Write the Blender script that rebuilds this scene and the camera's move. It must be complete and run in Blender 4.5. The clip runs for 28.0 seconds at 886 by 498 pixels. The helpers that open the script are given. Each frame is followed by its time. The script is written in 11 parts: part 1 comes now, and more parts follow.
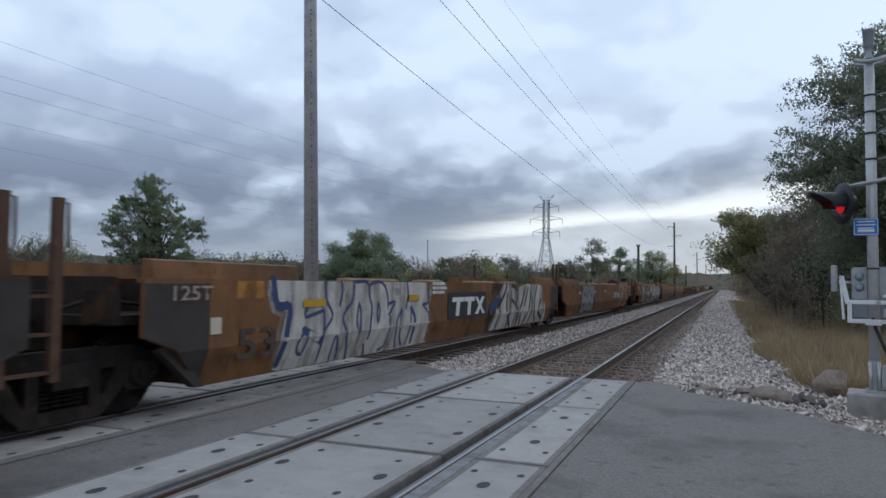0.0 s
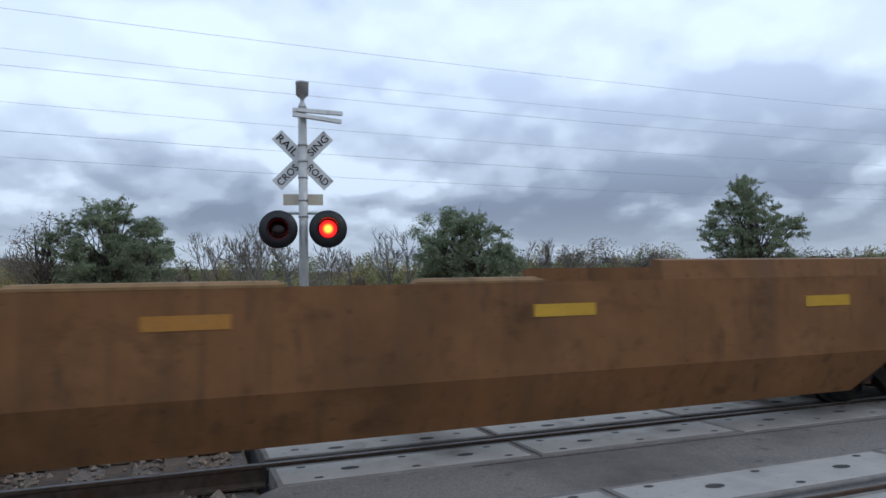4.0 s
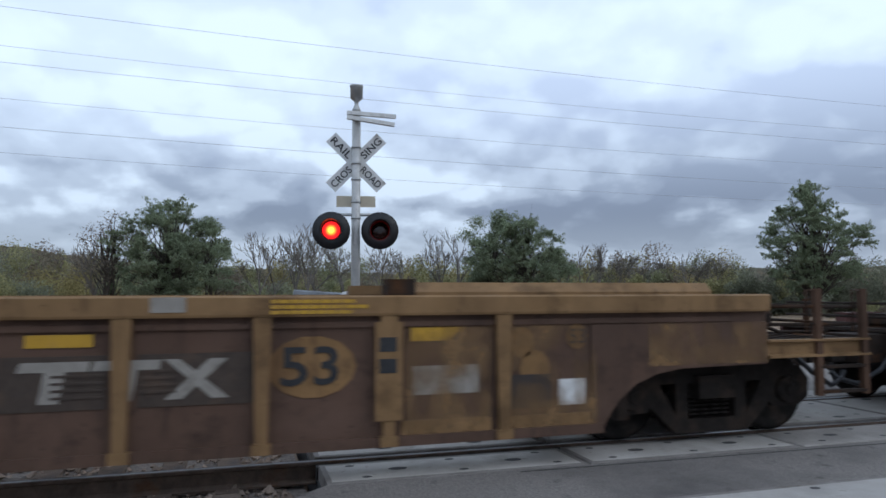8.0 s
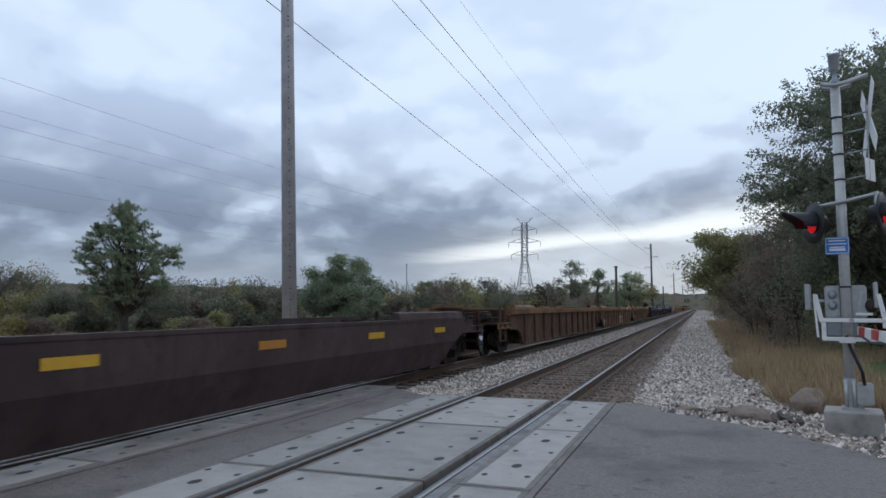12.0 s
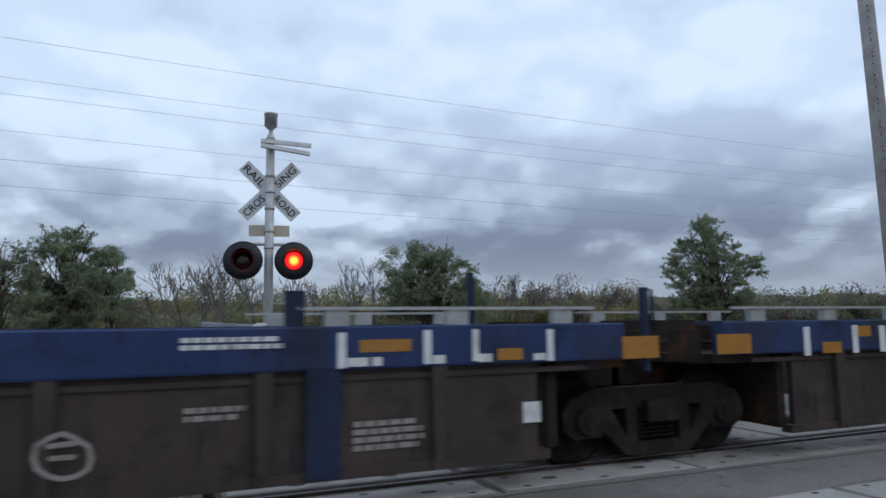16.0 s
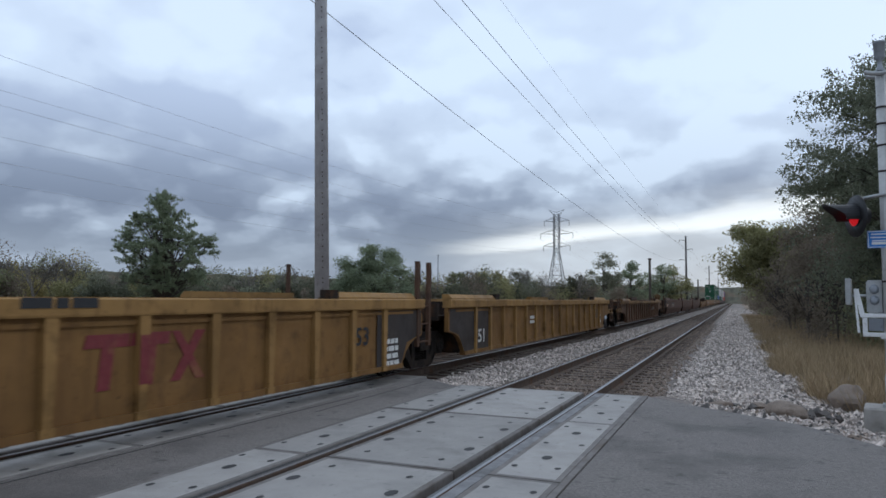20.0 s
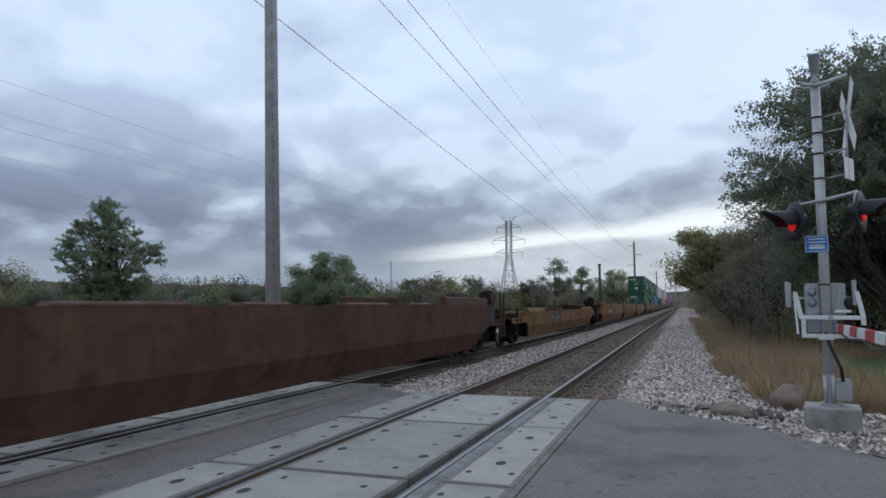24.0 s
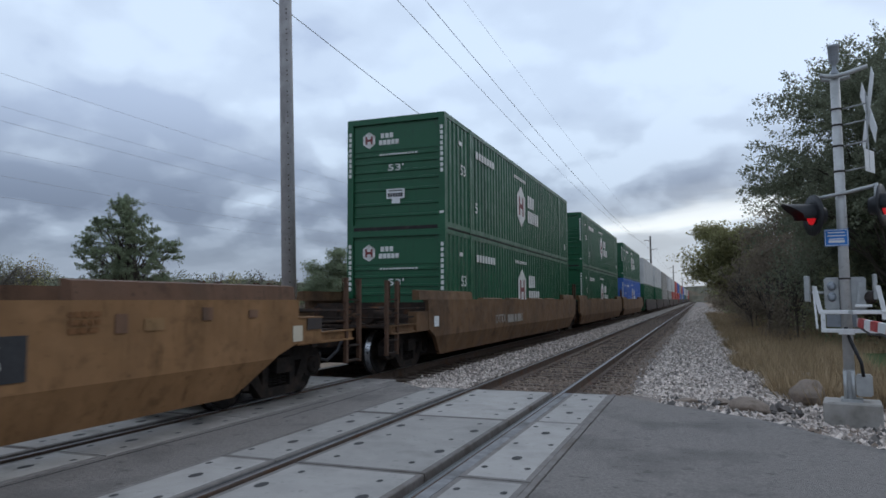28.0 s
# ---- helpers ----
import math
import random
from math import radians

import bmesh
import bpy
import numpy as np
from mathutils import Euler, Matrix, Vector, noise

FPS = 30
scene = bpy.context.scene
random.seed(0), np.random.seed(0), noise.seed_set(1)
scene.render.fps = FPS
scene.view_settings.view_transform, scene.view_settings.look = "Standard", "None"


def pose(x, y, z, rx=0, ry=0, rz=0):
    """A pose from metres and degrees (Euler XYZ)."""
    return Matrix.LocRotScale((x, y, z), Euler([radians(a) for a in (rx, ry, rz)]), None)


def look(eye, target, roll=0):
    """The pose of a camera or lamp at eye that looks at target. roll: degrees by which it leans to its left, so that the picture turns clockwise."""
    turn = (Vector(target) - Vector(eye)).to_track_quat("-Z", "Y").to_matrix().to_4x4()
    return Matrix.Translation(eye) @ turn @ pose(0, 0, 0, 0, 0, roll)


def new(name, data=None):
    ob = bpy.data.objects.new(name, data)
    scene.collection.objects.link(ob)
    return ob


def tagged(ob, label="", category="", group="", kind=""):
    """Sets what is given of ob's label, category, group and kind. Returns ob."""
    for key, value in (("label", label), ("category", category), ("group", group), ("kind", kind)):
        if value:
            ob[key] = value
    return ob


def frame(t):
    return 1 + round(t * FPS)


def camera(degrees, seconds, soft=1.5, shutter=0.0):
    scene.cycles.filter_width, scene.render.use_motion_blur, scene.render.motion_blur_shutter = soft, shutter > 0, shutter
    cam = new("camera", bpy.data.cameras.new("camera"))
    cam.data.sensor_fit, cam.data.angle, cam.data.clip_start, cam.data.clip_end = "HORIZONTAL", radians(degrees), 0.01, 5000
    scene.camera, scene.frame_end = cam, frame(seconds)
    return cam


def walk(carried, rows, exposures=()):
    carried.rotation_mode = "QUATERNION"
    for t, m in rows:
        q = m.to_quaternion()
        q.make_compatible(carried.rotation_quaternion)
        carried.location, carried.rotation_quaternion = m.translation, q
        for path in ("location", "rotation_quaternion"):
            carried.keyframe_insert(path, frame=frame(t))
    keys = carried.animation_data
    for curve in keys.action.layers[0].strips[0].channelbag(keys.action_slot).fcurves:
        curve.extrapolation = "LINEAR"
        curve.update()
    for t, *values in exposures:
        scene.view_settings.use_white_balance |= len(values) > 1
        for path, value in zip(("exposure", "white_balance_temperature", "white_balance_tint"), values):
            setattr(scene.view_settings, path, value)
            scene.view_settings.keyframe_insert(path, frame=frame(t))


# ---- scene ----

# ---------------------------------------------------------------- camera
EYE = (0.0, 0.0, 1.44)
TURNS = [
    (0, 92.90, -0.64, 22.18), (0.5, 93.40, -0.63, 24.50), (1, 93.71, -0.58, 33.25), (1.5, 93.84, -0.49, 46.99),
    (2, 93.05, -0.51, 67.11), (2.5, 92.76, 0.81, 69.07), (4.5, 93.57, 1.46, 69.33), (5, 93.59, 1.50, 68.92),
    (5.5, 93.63, 0.98, 68.79), (6, 93.74, 0.78, 69.23), (6.5, 93.71, 0.58, 70.08), (7, 93.80, 0.20, 70.51),
    (7.5, 93.85, 0.16, 72.73), (8, 93.64, 0.14, 73.59), (8.5, 92.93, -0.12, 73.54), (9, 92.81, 0.01, 73.28),
    (9.5, 92.85, 0.38, 72.90), (10, 92.88, 0.62, 67.73), (10.5, 93.42, 0.85, 42.98), (11, 94.14, 0.64, 28.06),
    (11.5, 94.85, -0.02, 20.60), (13.5, 94.97, 0.60, 20.77), (14, 95.16, 0.64, 21.32), (14.5, 95.29, 0.69, 22.68),
    (15, 95.97, -0.85, 46.48), (15.5, 96.17, -0.93, 67.67), (16, 96.12, 0.64, 66.60), (16.5, 96.07, 1.13, 66.39),
    (17, 95.83, 1.43, 66.26), (17.5, 95.52, 1.18, 64.03), (18, 94.97, 0.97, 41.30), (18.5, 94.77, 0.78, 28.30),
    (19, 94.43, 0.12, 24.92), (19.5, 94.20, -0.20, 24.34), (20, 94.11, -0.44, 23.06), (20.5, 94.12, -0.25, 21.84),
    (21, 94.18, 0.34, 21.00), (21.5, 94.24, 0.51, 20.64), (22, 94.37, 0.58, 20.65), (22.5, 94.62, 0.48, 20.07),
    (24.5, 94.69, 0.20, 19.16), (25, 94.69, 0.32, 19.34), (25.5, 94.65, 0.34, 19.52), (26, 94.54, 0.29, 19.77),
    (26.5, 94.42, 0.21, 19.86), (27, 94.30, 0.12, 20.03), (27.5, 94.21, 0.18, 20.26), (28, 94.31, 0.35, 20.45)]
cam = camera(65.7, 28.0, soft=1.6, shutter=0.06)
# the clip's own exposure drifts a little
STOPS = [(0, -0.08), (1, -0.10), (2, 0.07), (5, 0.14), (8, 0.15), (9, 0.20), (10, 0.15), (11, 0.0), (14, -0.10), (14.6, -0.15), (15, -0.22), (15.5, -0.15), (16, -0.06),
         (17, 0.05), (18, 0.08), (19, -0.07), (20, -0.06), (22, -0.08), (25, -0.12), (28, -0.11)]
walk(cam, [(t, pose(*EYE, rx, ry, rz)) for t, rx, ry, rz in TURNS], STOPS)

# ---------------------------------------------------------------- sky and light
world = bpy.data.worlds.new("overcast_sky")
scene.world = world
world.use_nodes = True
wn, wl = world.node_tree.nodes, world.node_tree.links
wn.clear()


def wmath(op, a, b=None, clamp=False):
    n = wn.new("ShaderNodeMath")
    n.operation, n.use_clamp = op, clamp
    for i, s in enumerate((a, b)):
        if s is None:
            continue
        if isinstance(s, (int, float)):
            n.inputs[i].default_value = s
        else:
            wl.new(s, n.inputs[i])
    return n.outputs[0]


def wramp(fac, stops):
    n = wn.new("ShaderNodeValToRGB")
    n.color_ramp.interpolation = "EASE"
    while len(n.color_ramp.elements) < len(stops):
        n.color_ramp.elements.new(0.5)
    for e, (p, c) in zip(n.color_ramp.elements, stops):
        e.position, e.color = p, (*c, 1)
    wl.new(fac, n.inputs[0])
    return n.outputs[0]


def wmix(fac, a, b):
    n = wn.new("ShaderNodeMix")
    n.data_type = "RGBA"
    for s, i in ((fac, 0), (a, 6), (b, 7)):
        if isinstance(s, (int, float)):
            n.inputs[i].default_value = s
        elif isinstance(s, tuple):
            n.inputs[i].default_value = (*s, 1)
        else:
            wl.new(s, n.inputs[i])
    return n.outputs[2]


tc = wn.new("ShaderNodeTexCoord").outputs["Generated"]
sep = wn.new("ShaderNodeSeparateXYZ")
wl.new(tc, sep.inputs[0])
dx, dy, dz = sep.outputs
rise = wmath("MAXIMUM", dz, 0.0)


def wnoise(scale, detail, rough, distort, squash=(1, 1, 2.4), shift=(0, 0, 0)):
    m = wn.new("ShaderNodeMapping")
    m.inputs["Scale"].default_value, m.inputs["Location"].default_value = squash, shift
    wl.new(tc, m.inputs[0])
    n = wn.new("ShaderNodeTexNoise")
    n.inputs["Scale"].default_value, n.inputs["Detail"].default_value = scale, detail
    n.inputs["Roughness"].default_value, n.inputs["Distortion"].default_value = rough, distort
    wl.new(m.outputs[0], n.inputs["Vector"])
    return n.outputs["Fac"]


def deck(scale, detail, rough, near=1.0, shift=(0, 0, 0)):
    """Noise on a level sheet of cloud; near under 1 looks a little higher up the same bearing."""
    m = wn.new("ShaderNodeMapping")
    m.inputs["Scale"].default_value, m.inputs["Location"].default_value = (near, near, 1), shift
    wl.new(level, m.inputs[0])
    n = wn.new("ShaderNodeTexNoise")
    n.inputs["Scale"].default_value, n.inputs["Detail"].default_value, n.inputs["Roughness"].default_value = scale, detail, rough
    wl.new(m.outputs[0], n.inputs["Vector"])
    return n.outputs["Fac"]


def wscale(a, k):
    return wmath("MULTIPLY", a, k)


masses = wnoise(2.6, 2, 0.45, 0.0, (1, 1, 2.6), (0.3, 0.1, 0.0))
away = wmath("ADD", rise, 0.34)
level_xy = wn.new("ShaderNodeCombineXYZ")
for k, d in enumerate((dx, dy)):
    wl.new(wmath("DIVIDE", d, away), level_xy.inputs[k])
level = level_xy.outputs[0]
rolls = deck(3.3, 5, 0.44, 1.0, (1.7, 0.4, 0.2))
over = deck(3.3, 5, 0.44, 0.955, (1.7, 0.4, 0.2))
# lit tops and dark undersides
billow = wscale(wmath("SUBTRACT", rolls, over), 0.42)
cover = wmath("ADD", wmath("ADD", wmath("ADD", wscale(masses, 0.54), wscale(rolls, 0.46)), billow), 0.044)
# thinner cloud where the line runs out
cover = wmath("ADD", cover, wscale(wmath("MULTIPLY", wramp(dy, [(0.78, (0, 0, 0)), (0.95, (1, 1, 1))]), wramp(rise, [(0.12, (0, 0, 0)), (0.3, (1, 1, 1))])), 0.112))
# rounded heads of cloud, crisp along their tops
warp = wn.new("ShaderNodeTexNoise")
warp.inputs["Scale"].default_value, warp.inputs["Detail"].default_value = 7.0, 5
wl.new(tc, warp.inputs["Vector"])
bent = wn.new("ShaderNodeVectorMath")
bent.operation = "MULTIPLY_ADD"
bent.inputs[1].default_value = (0.16, 0.16, 0.16)
wl.new(warp.outputs["Color"], bent.inputs[0])
wl.new(tc, bent.inputs[2])
heads_map = wn.new("ShaderNodeMapping")
heads_map.inputs["Scale"].default_value = (1, 1, 2.1)
wl.new(bent.outputs[0], heads_map.inputs[0])
heads = wn.new("ShaderNodeTexVoronoi")
heads.feature, heads.inputs["Scale"].default_value, heads.inputs["Smoothness"].default_value = "SMOOTH_F1", 10.5, 0.35
wl.new(heads_map.outputs[0], heads.inputs["Vector"])
puff = wscale(wmath("SUBTRACT", heads.outputs["Distance"], 0.42), -0.24)
puff_el = wramp(rise, [(0.05, (0.3, 0.3, 0.3)), (0.10, (1, 1, 1)), (0.24, (0.9, 0.9, 0.9)), (0.42, (0.35, 0.35, 0.35))])
cover = wmath("ADD", cover, wmath("MULTIPLY", puff, puff_el))
# the heavy bank of cloud low over the field, and the lighter sky over it
bank_az = wramp(wmath("ADD", wscale(dx, -0.70), wscale(dy, 0.714)), [(0.86, (0, 0, 0)), (0.985, (1, 1, 1))])
bank_el = wramp(rise, [(0.03, (0.55, 0.55, 0.55)), (0.07, (1, 1, 1)), (0.17, (0.95, 0.95, 0.95)), (0.36, (0, 0, 0))])
cover = wmath("SUBTRACT", cover, wscale(wmath("MULTIPLY", bank_az, bank_el), 0.118))
cloud_low = wramp(cover, [(0.34, (0.185, 0.230, 0.335)), (0.43, (0.235, 0.288, 0.405)), (0.53, (0.38, 0.455, 0.595)), (0.64, (0.60, 0.71, 0.88))])
cloud_high = wramp(cover, [(0.36, (0.52, 0.63, 0.85)), (0.49, (0.645, 0.77, 0.98)), (0.62, (0.735, 0.875, 1.09))])
clouds = wmix(wramp(rise, [(0.10, (0, 0, 0)), (0.31, (1, 1, 1))]), cloud_low, cloud_high)
# haze that evens the cloud near the horizon
clouds = wmix(wramp(rise, [(0.0, (0.85, 0.85, 0.85)), (0.05, (0.65, 0.65, 0.65)), (0.12, (0, 0, 0))]), clouds, (0.285, 0.345, 0.455))
# the clear slit over the horizon where the line runs out
slit_az = wramp(dy, [(0.90, (0, 0, 0)), (0.965, (1, 1, 1))])
slit_n = wscale(wmath("SUBTRACT", wnoise(4.0, 4, 0.5, 0.3, (1, 1, 6)), 0.5), 0.05)
slit_up = wmath("ADD", wmath("ADD", wmath("SUBTRACT", rise, wscale(dx, 0.107)), slit_n), 0.392)
slit_el = wramp(slit_up, [(0.465, (0.28, 0.28, 0.28)), (0.488, (0.35, 0.35, 0.35)), (0.499, (1, 1, 1)), (0.508, (0.9, 0.9, 0.9)), (0.530, (0.1, 0.1, 0.1)), (0.56, (0, 0, 0))])
clouds = wmix(wmath("MULTIPLY", slit_az, slit_el, True), clouds, (0.96, 1.01, 1.06))
sky = wn.new("ShaderNodeTexSky")
sky.sky_type, sky.sun_disc, sky.sun_elevation, sky.sun_rotation = "NISHITA", False, radians(16), radians(35)
thin = wn.new("ShaderNodeMix")
thin.data_type, thin.blend_type = "RGBA", "ADD"
thin.inputs[0].default_value = 0.01
wl.new(clouds, thin.inputs[6])
wl.new(sky.outputs[0], thin.inputs[7])
cool = wn.new("ShaderNodeMix")
cool.data_type, cool.blend_type = "RGBA", "MULTIPLY"
cool.inputs[0].default_value, cool.inputs[7].default_value = 1.0, (0.985, 1.0, 1.0, 1)
wl.new(thin.outputs[2], cool.inputs[6])
bg = wn.new("ShaderNodeBackground")
bg.inputs[1].default_value = 1.0
wl.new(cool.outputs[2], bg.inputs[0])
wl.new(bg.outputs[0], wn.new("ShaderNodeOutputWorld").inputs[0])

sun = new("sun", bpy.data.lights.new("sun", "SUN"))
sun.data.energy, sun.data.angle, sun.data.color = 0.35, radians(30), (1.0, 0.97, 0.93)
sun.matrix_world = look((30, 42, 40), (0, 0, 0))

# ---------------------------------------------------------------- materials


def surface(name, base, rough=0.6, metal=0.0, vary=0.25, scale=6.0, stain=None, stain_amount=0.0, stain_scale=1.2,
            bump=0.0, bump_scale=40.0, streak=False, island=0.0, coords="Object", spec=0.4, each=0.0, drip=None):
    m = bpy.data.materials.new(name)
    m.use_nodes = True
    nt = m.node_tree
    n, l = nt.nodes, nt.links
    b = n["Principled BSDF"]
    b.inputs["Metallic"].default_value, b.inputs["Specular IOR Level"].default_value = metal, spec
    tcn = n.new("ShaderNodeTexCoord").outputs[coords]

    def tex(s, detail, squash=None):
        src = tcn
        if squash:
            mp = n.new("ShaderNodeMapping")
            mp.inputs["Scale"].default_value = squash
            l.new(tcn, mp.inputs[0])
            src = mp.outputs[0]
        t = n.new("ShaderNodeTexNoise")
        t.inputs["Scale"].default_value, t.inputs["Detail"].default_value, t.inputs["Roughness"].default_value = s, detail, 0.6
        l.new(src, t.inputs["Vector"])
        return t.outputs["Fac"]

    def ramp(fac, a, c0, c, c1):
        r = n.new("ShaderNodeValToRGB")
        e = r.color_ramp.elements
        e[0].position, e[0].color, e[1].position, e[1].color = a, (*c0, 1), c, (*c1, 1)
        l.new(fac, r.inputs[0])
        return r.outputs[0]

    def mix(fac, a, c, mode="MIX"):
        x = n.new("ShaderNodeMix")
        x.data_type, x.blend_type = "RGBA", mode
        for s, i in ((fac, 0), (a, 6), (c, 7)):
            if isinstance(s, (int, float)):
                x.inputs[i].default_value = s
            elif isinstance(s, tuple):
                x.inputs[i].default_value = (*s, 1)
            else:
                l.new(s, x.inputs[i])
        return x.outputs[2]

    lo, hi = tuple(c * (1 - vary) for c in base), tuple(min(1, c * (1 + vary)) for c in base)
    col = ramp(tex(scale, 5), 0.3, lo, 0.7, hi)
    if stain:
        sq = (1, 1, 0.25) if streak else None
        col = mix(ramp(tex(stain_scale, 6, sq), 0.62 - 0.3 * stain_amount, (0, 0, 0), 0.75 - 0.2 * stain_amount, (1, 1, 1)), col, stain)
        col = mix(ramp(tex(stain_scale * 9, 4, sq), 0.60, (0, 0, 0), 0.72, (0.7, 0.7, 0.7)), col, tuple(c * 0.7 for c in stain))
    if drip:
        # broken rust runs down the sheet, broad smears of dirt, small chips and faded patches
        runs = mix(1.0, ramp(tex(3.0, 7, (1, 2.2, 0.10)), 0.52, (0, 0, 0), 0.74, (0.8, 0.8, 0.8)), ramp(tex(0.9, 4), 0.42, (0, 0, 0), 0.62, (1, 1, 1)), "MULTIPLY")
        col = mix(runs, col, drip)
        col = mix(ramp(tex(0.55, 8, (1, 1, 0.8)), 0.48, (0, 0, 0), 0.64, (0.55, 0.55, 0.55)), col, tuple(c * 0.8 for c in drip))
        col = mix(ramp(tex(2.7, 9, (1, 0.8, 1.1)), 0.54, (0, 0, 0), 0.66, (0.5, 0.5, 0.5)), col, tuple(c * 0.55 for c in drip))
        col = mix(ramp(tex(1.3, 9, (1, 0.55, 1.0)), 0.55, (0, 0, 0), 0.72, (0.5, 0.5, 0.5)), col, tuple(min(1, c * 1.35 + 0.012) for c in base))
        col = mix(ramp(tex(16, 5), 0.63, (0, 0, 0), 0.70, (0.6, 0.6, 0.6)), col, tuple(c * 0.5 for c in drip))
    if island or each:
        rnd = n.new("ShaderNodeObjectInfo").outputs["Random"] if each else n.new("ShaderNodeNewGeometry").outputs["Random Per Island"]
        k = each or island
        col = mix(1.0, col, ramp(rnd, 0.0, (1 - k,) * 3, 1.0, (1 + k,) * 3), "MULTIPLY")
    l.new(col, b.inputs["Base Color"])
    rr = ramp(tex(scale * 2.3, 3), 0.3, (max(0.05, rough - 0.12),) * 3, 0.7, (min(1, rough + 0.12),) * 3)
    l.new(rr, b.inputs["Roughness"])
    if bump:
        bp = n.new("ShaderNodeBump")
        bp.inputs["Strength"].default_value, bp.inputs["Distance"].default_value = bump, 0.02
        l.new(tex(bump_scale, 4), bp.inputs["Height"])
        l.new(bp.outputs[0], b.inputs["Normal"])
    return m


def glow(name, base, strength):
    m = bpy.data.materials.new(name)
    m.use_nodes = True
    n, l = m.node_tree.nodes, m.node_tree.links
    b = n["Principled BSDF"]
    b.inputs["Base Color"].default_value, b.inputs["Emission Strength"].default_value = (*base, 1), strength
    # hot in the middle of the lens, deep red at its rim
    v = n.new("ShaderNodeVectorMath")
    v.operation = "LENGTH"
    flat = n.new("ShaderNodeVectorMath")
    flat.operation, flat.inputs[1].default_value = "MULTIPLY", (1, 1, 0)
    r = n.new("ShaderNodeValToRGB")
    while len(r.color_ramp.elements) < 4:
        r.color_ramp.elements.new(0.5)
    for e, (p, c) in zip(r.color_ramp.elements, ((0.03, (1.0, 0.34, 0.04)), (0.06, (1.0, 0.13, 0.015)), (0.085, (0.55, 0.010, 0.008)), (0.13, (0.22, 0.004, 0.006)))):
        e.position, e.color = p, (*c, 1)
    l.new(n.new("ShaderNodeTexCoord").outputs["Object"], flat.inputs[0])
    l.new(flat.outputs[0], v.inputs[0])
    l.new(v.outputs["Value"], r.inputs[0])
    l.new(r.outputs[0], b.inputs["Emission Color"])
    return m


RUST = (0.10, 0.045, 0.02)
GRIME = (0.045, 0.038, 0.032)


def car_paint(name, base, stain=GRIME, amount=0.35, rough=0.68):
    return surface(name, base, rough, 0.0, 0.16, 1.4, stain, amount, 0.8, 0.12, 60, True, spec=0.2, drip=tuple(c * 0.72 for c in stain))


def thin_paint(name, base, cover, scale=1.6, squash=(1, 1, 0.5)):
    """Spray paint through which the sheet shows in worn patches; cover is about the share that is left."""
    m = surface(name, base, 0.65, 0, 0.16, 4, tuple(c * 0.72 for c in base), 0.3, 1.8)
    n, l = m.node_tree.nodes, m.node_tree.links
    mp, t, r = n.new("ShaderNodeMapping"), n.new("ShaderNodeTexNoise"), n.new("ShaderNodeValToRGB")
    mp.inputs["Scale"].default_value = squash
    t.inputs["Scale"].default_value, t.inputs["Detail"].default_value, t.inputs["Roughness"].default_value = scale, 8, 0.62
    e = r.color_ramp.elements
    e[0].position, e[1].position = 0.62 - 0.4 * cover, 0.86 - 0.4 * cover
    l.new(n.new("ShaderNodeTexCoord").outputs["Object"], mp.inputs[0])
    l.new(mp.outputs[0], t.inputs["Vector"])
    l.new(t.outputs["Fac"], r.inputs[0])
    l.new(r.outputs[0], n["Principled BSDF"].inputs["Alpha"])
    return m


M = {}
M["asphalt"] = surface("asphalt_worn", (0.222, 0.199, 0.182), 0.92, 0, 0.26, 48.0, (0.118, 0.106, 0.098), 0.42, 0.55, 1.0, 90)
M["concrete"] = surface("concrete_panel", (0.325, 0.304, 0.282), 0.85, 0, 0.10, 2.0, (0.235, 0.222, 0.205), 0.40, 1.1, 0.3, 70, each=0.12)
M["rubber"] = surface("rubber_filler", (0.045, 0.043, 0.042), 0.8, 0, 0.2, 8)
M["panel_steel"] = surface("panel_edge_steel", (0.165, 0.148, 0.136), 0.85, 0.0, 0.22, 5, (0.12, 0.098, 0.082), 0.4, 1.4, each=0.12)
M["filler_pale"] = surface("filler_worn_grey", (0.20, 0.195, 0.195), 0.85, 0, 0.25, 7, (0.11, 0.105, 0.10), 0.4, 2.2)
# dirt of the grooves; the same dark also stands in for shade in gaps
M["gap_dark"] = surface("flangeway_dirt_and_shade", (0.022, 0.020, 0.019), 0.95, 0, 0.4, 14, (0.05, 0.044, 0.04), 0.3, 5)
M["stone_dark"] = surface("crushed_stone_dark", (0.13, 0.115, 0.105), 0.85, 0, 0.25, 9, island=0.5)
M["steel_rail"] = surface("rail_polished", (0.31, 0.315, 0.33), 0.38, 0.9, 0.1, 20)
M["steel_dull"] = surface("rail_dull", (0.11, 0.105, 0.105), 0.45, 0.6, 0.2, 12)
M["rail_rust"] = surface("rail_rust", (0.095, 0.066, 0.05), 0.8, 0.2, 0.3, 9, RUST, 0.3, 3)
M["tie"] = surface("tie_wood", (0.11, 0.078, 0.058), 0.9, 0, 0.35, 7, (0.06, 0.05, 0.045), 0.3, 3, 0.5, 50, each=0.3)
M["ballast_bed"] = surface("ballast_bed", (0.20, 0.168, 0.145), 0.95, 0, 0.4, 30, (0.09, 0.08, 0.072), 0.3, 9, 1.0, 60)
M["ballast_old"] = surface("ballast_old", (0.185, 0.145, 0.115), 0.95, 0, 0.35, 26, (0.10, 0.075, 0.06), 0.3, 9, 1.0, 60)
M["stone"] = surface("crushed_stone", (0.455, 0.388, 0.340), 0.9, 0, 0.25, 9, island=0.6)
M["stone_old"] = surface("crushed_stone_old", (0.22, 0.165, 0.128), 0.9, 0, 0.2, 9, island=0.4)
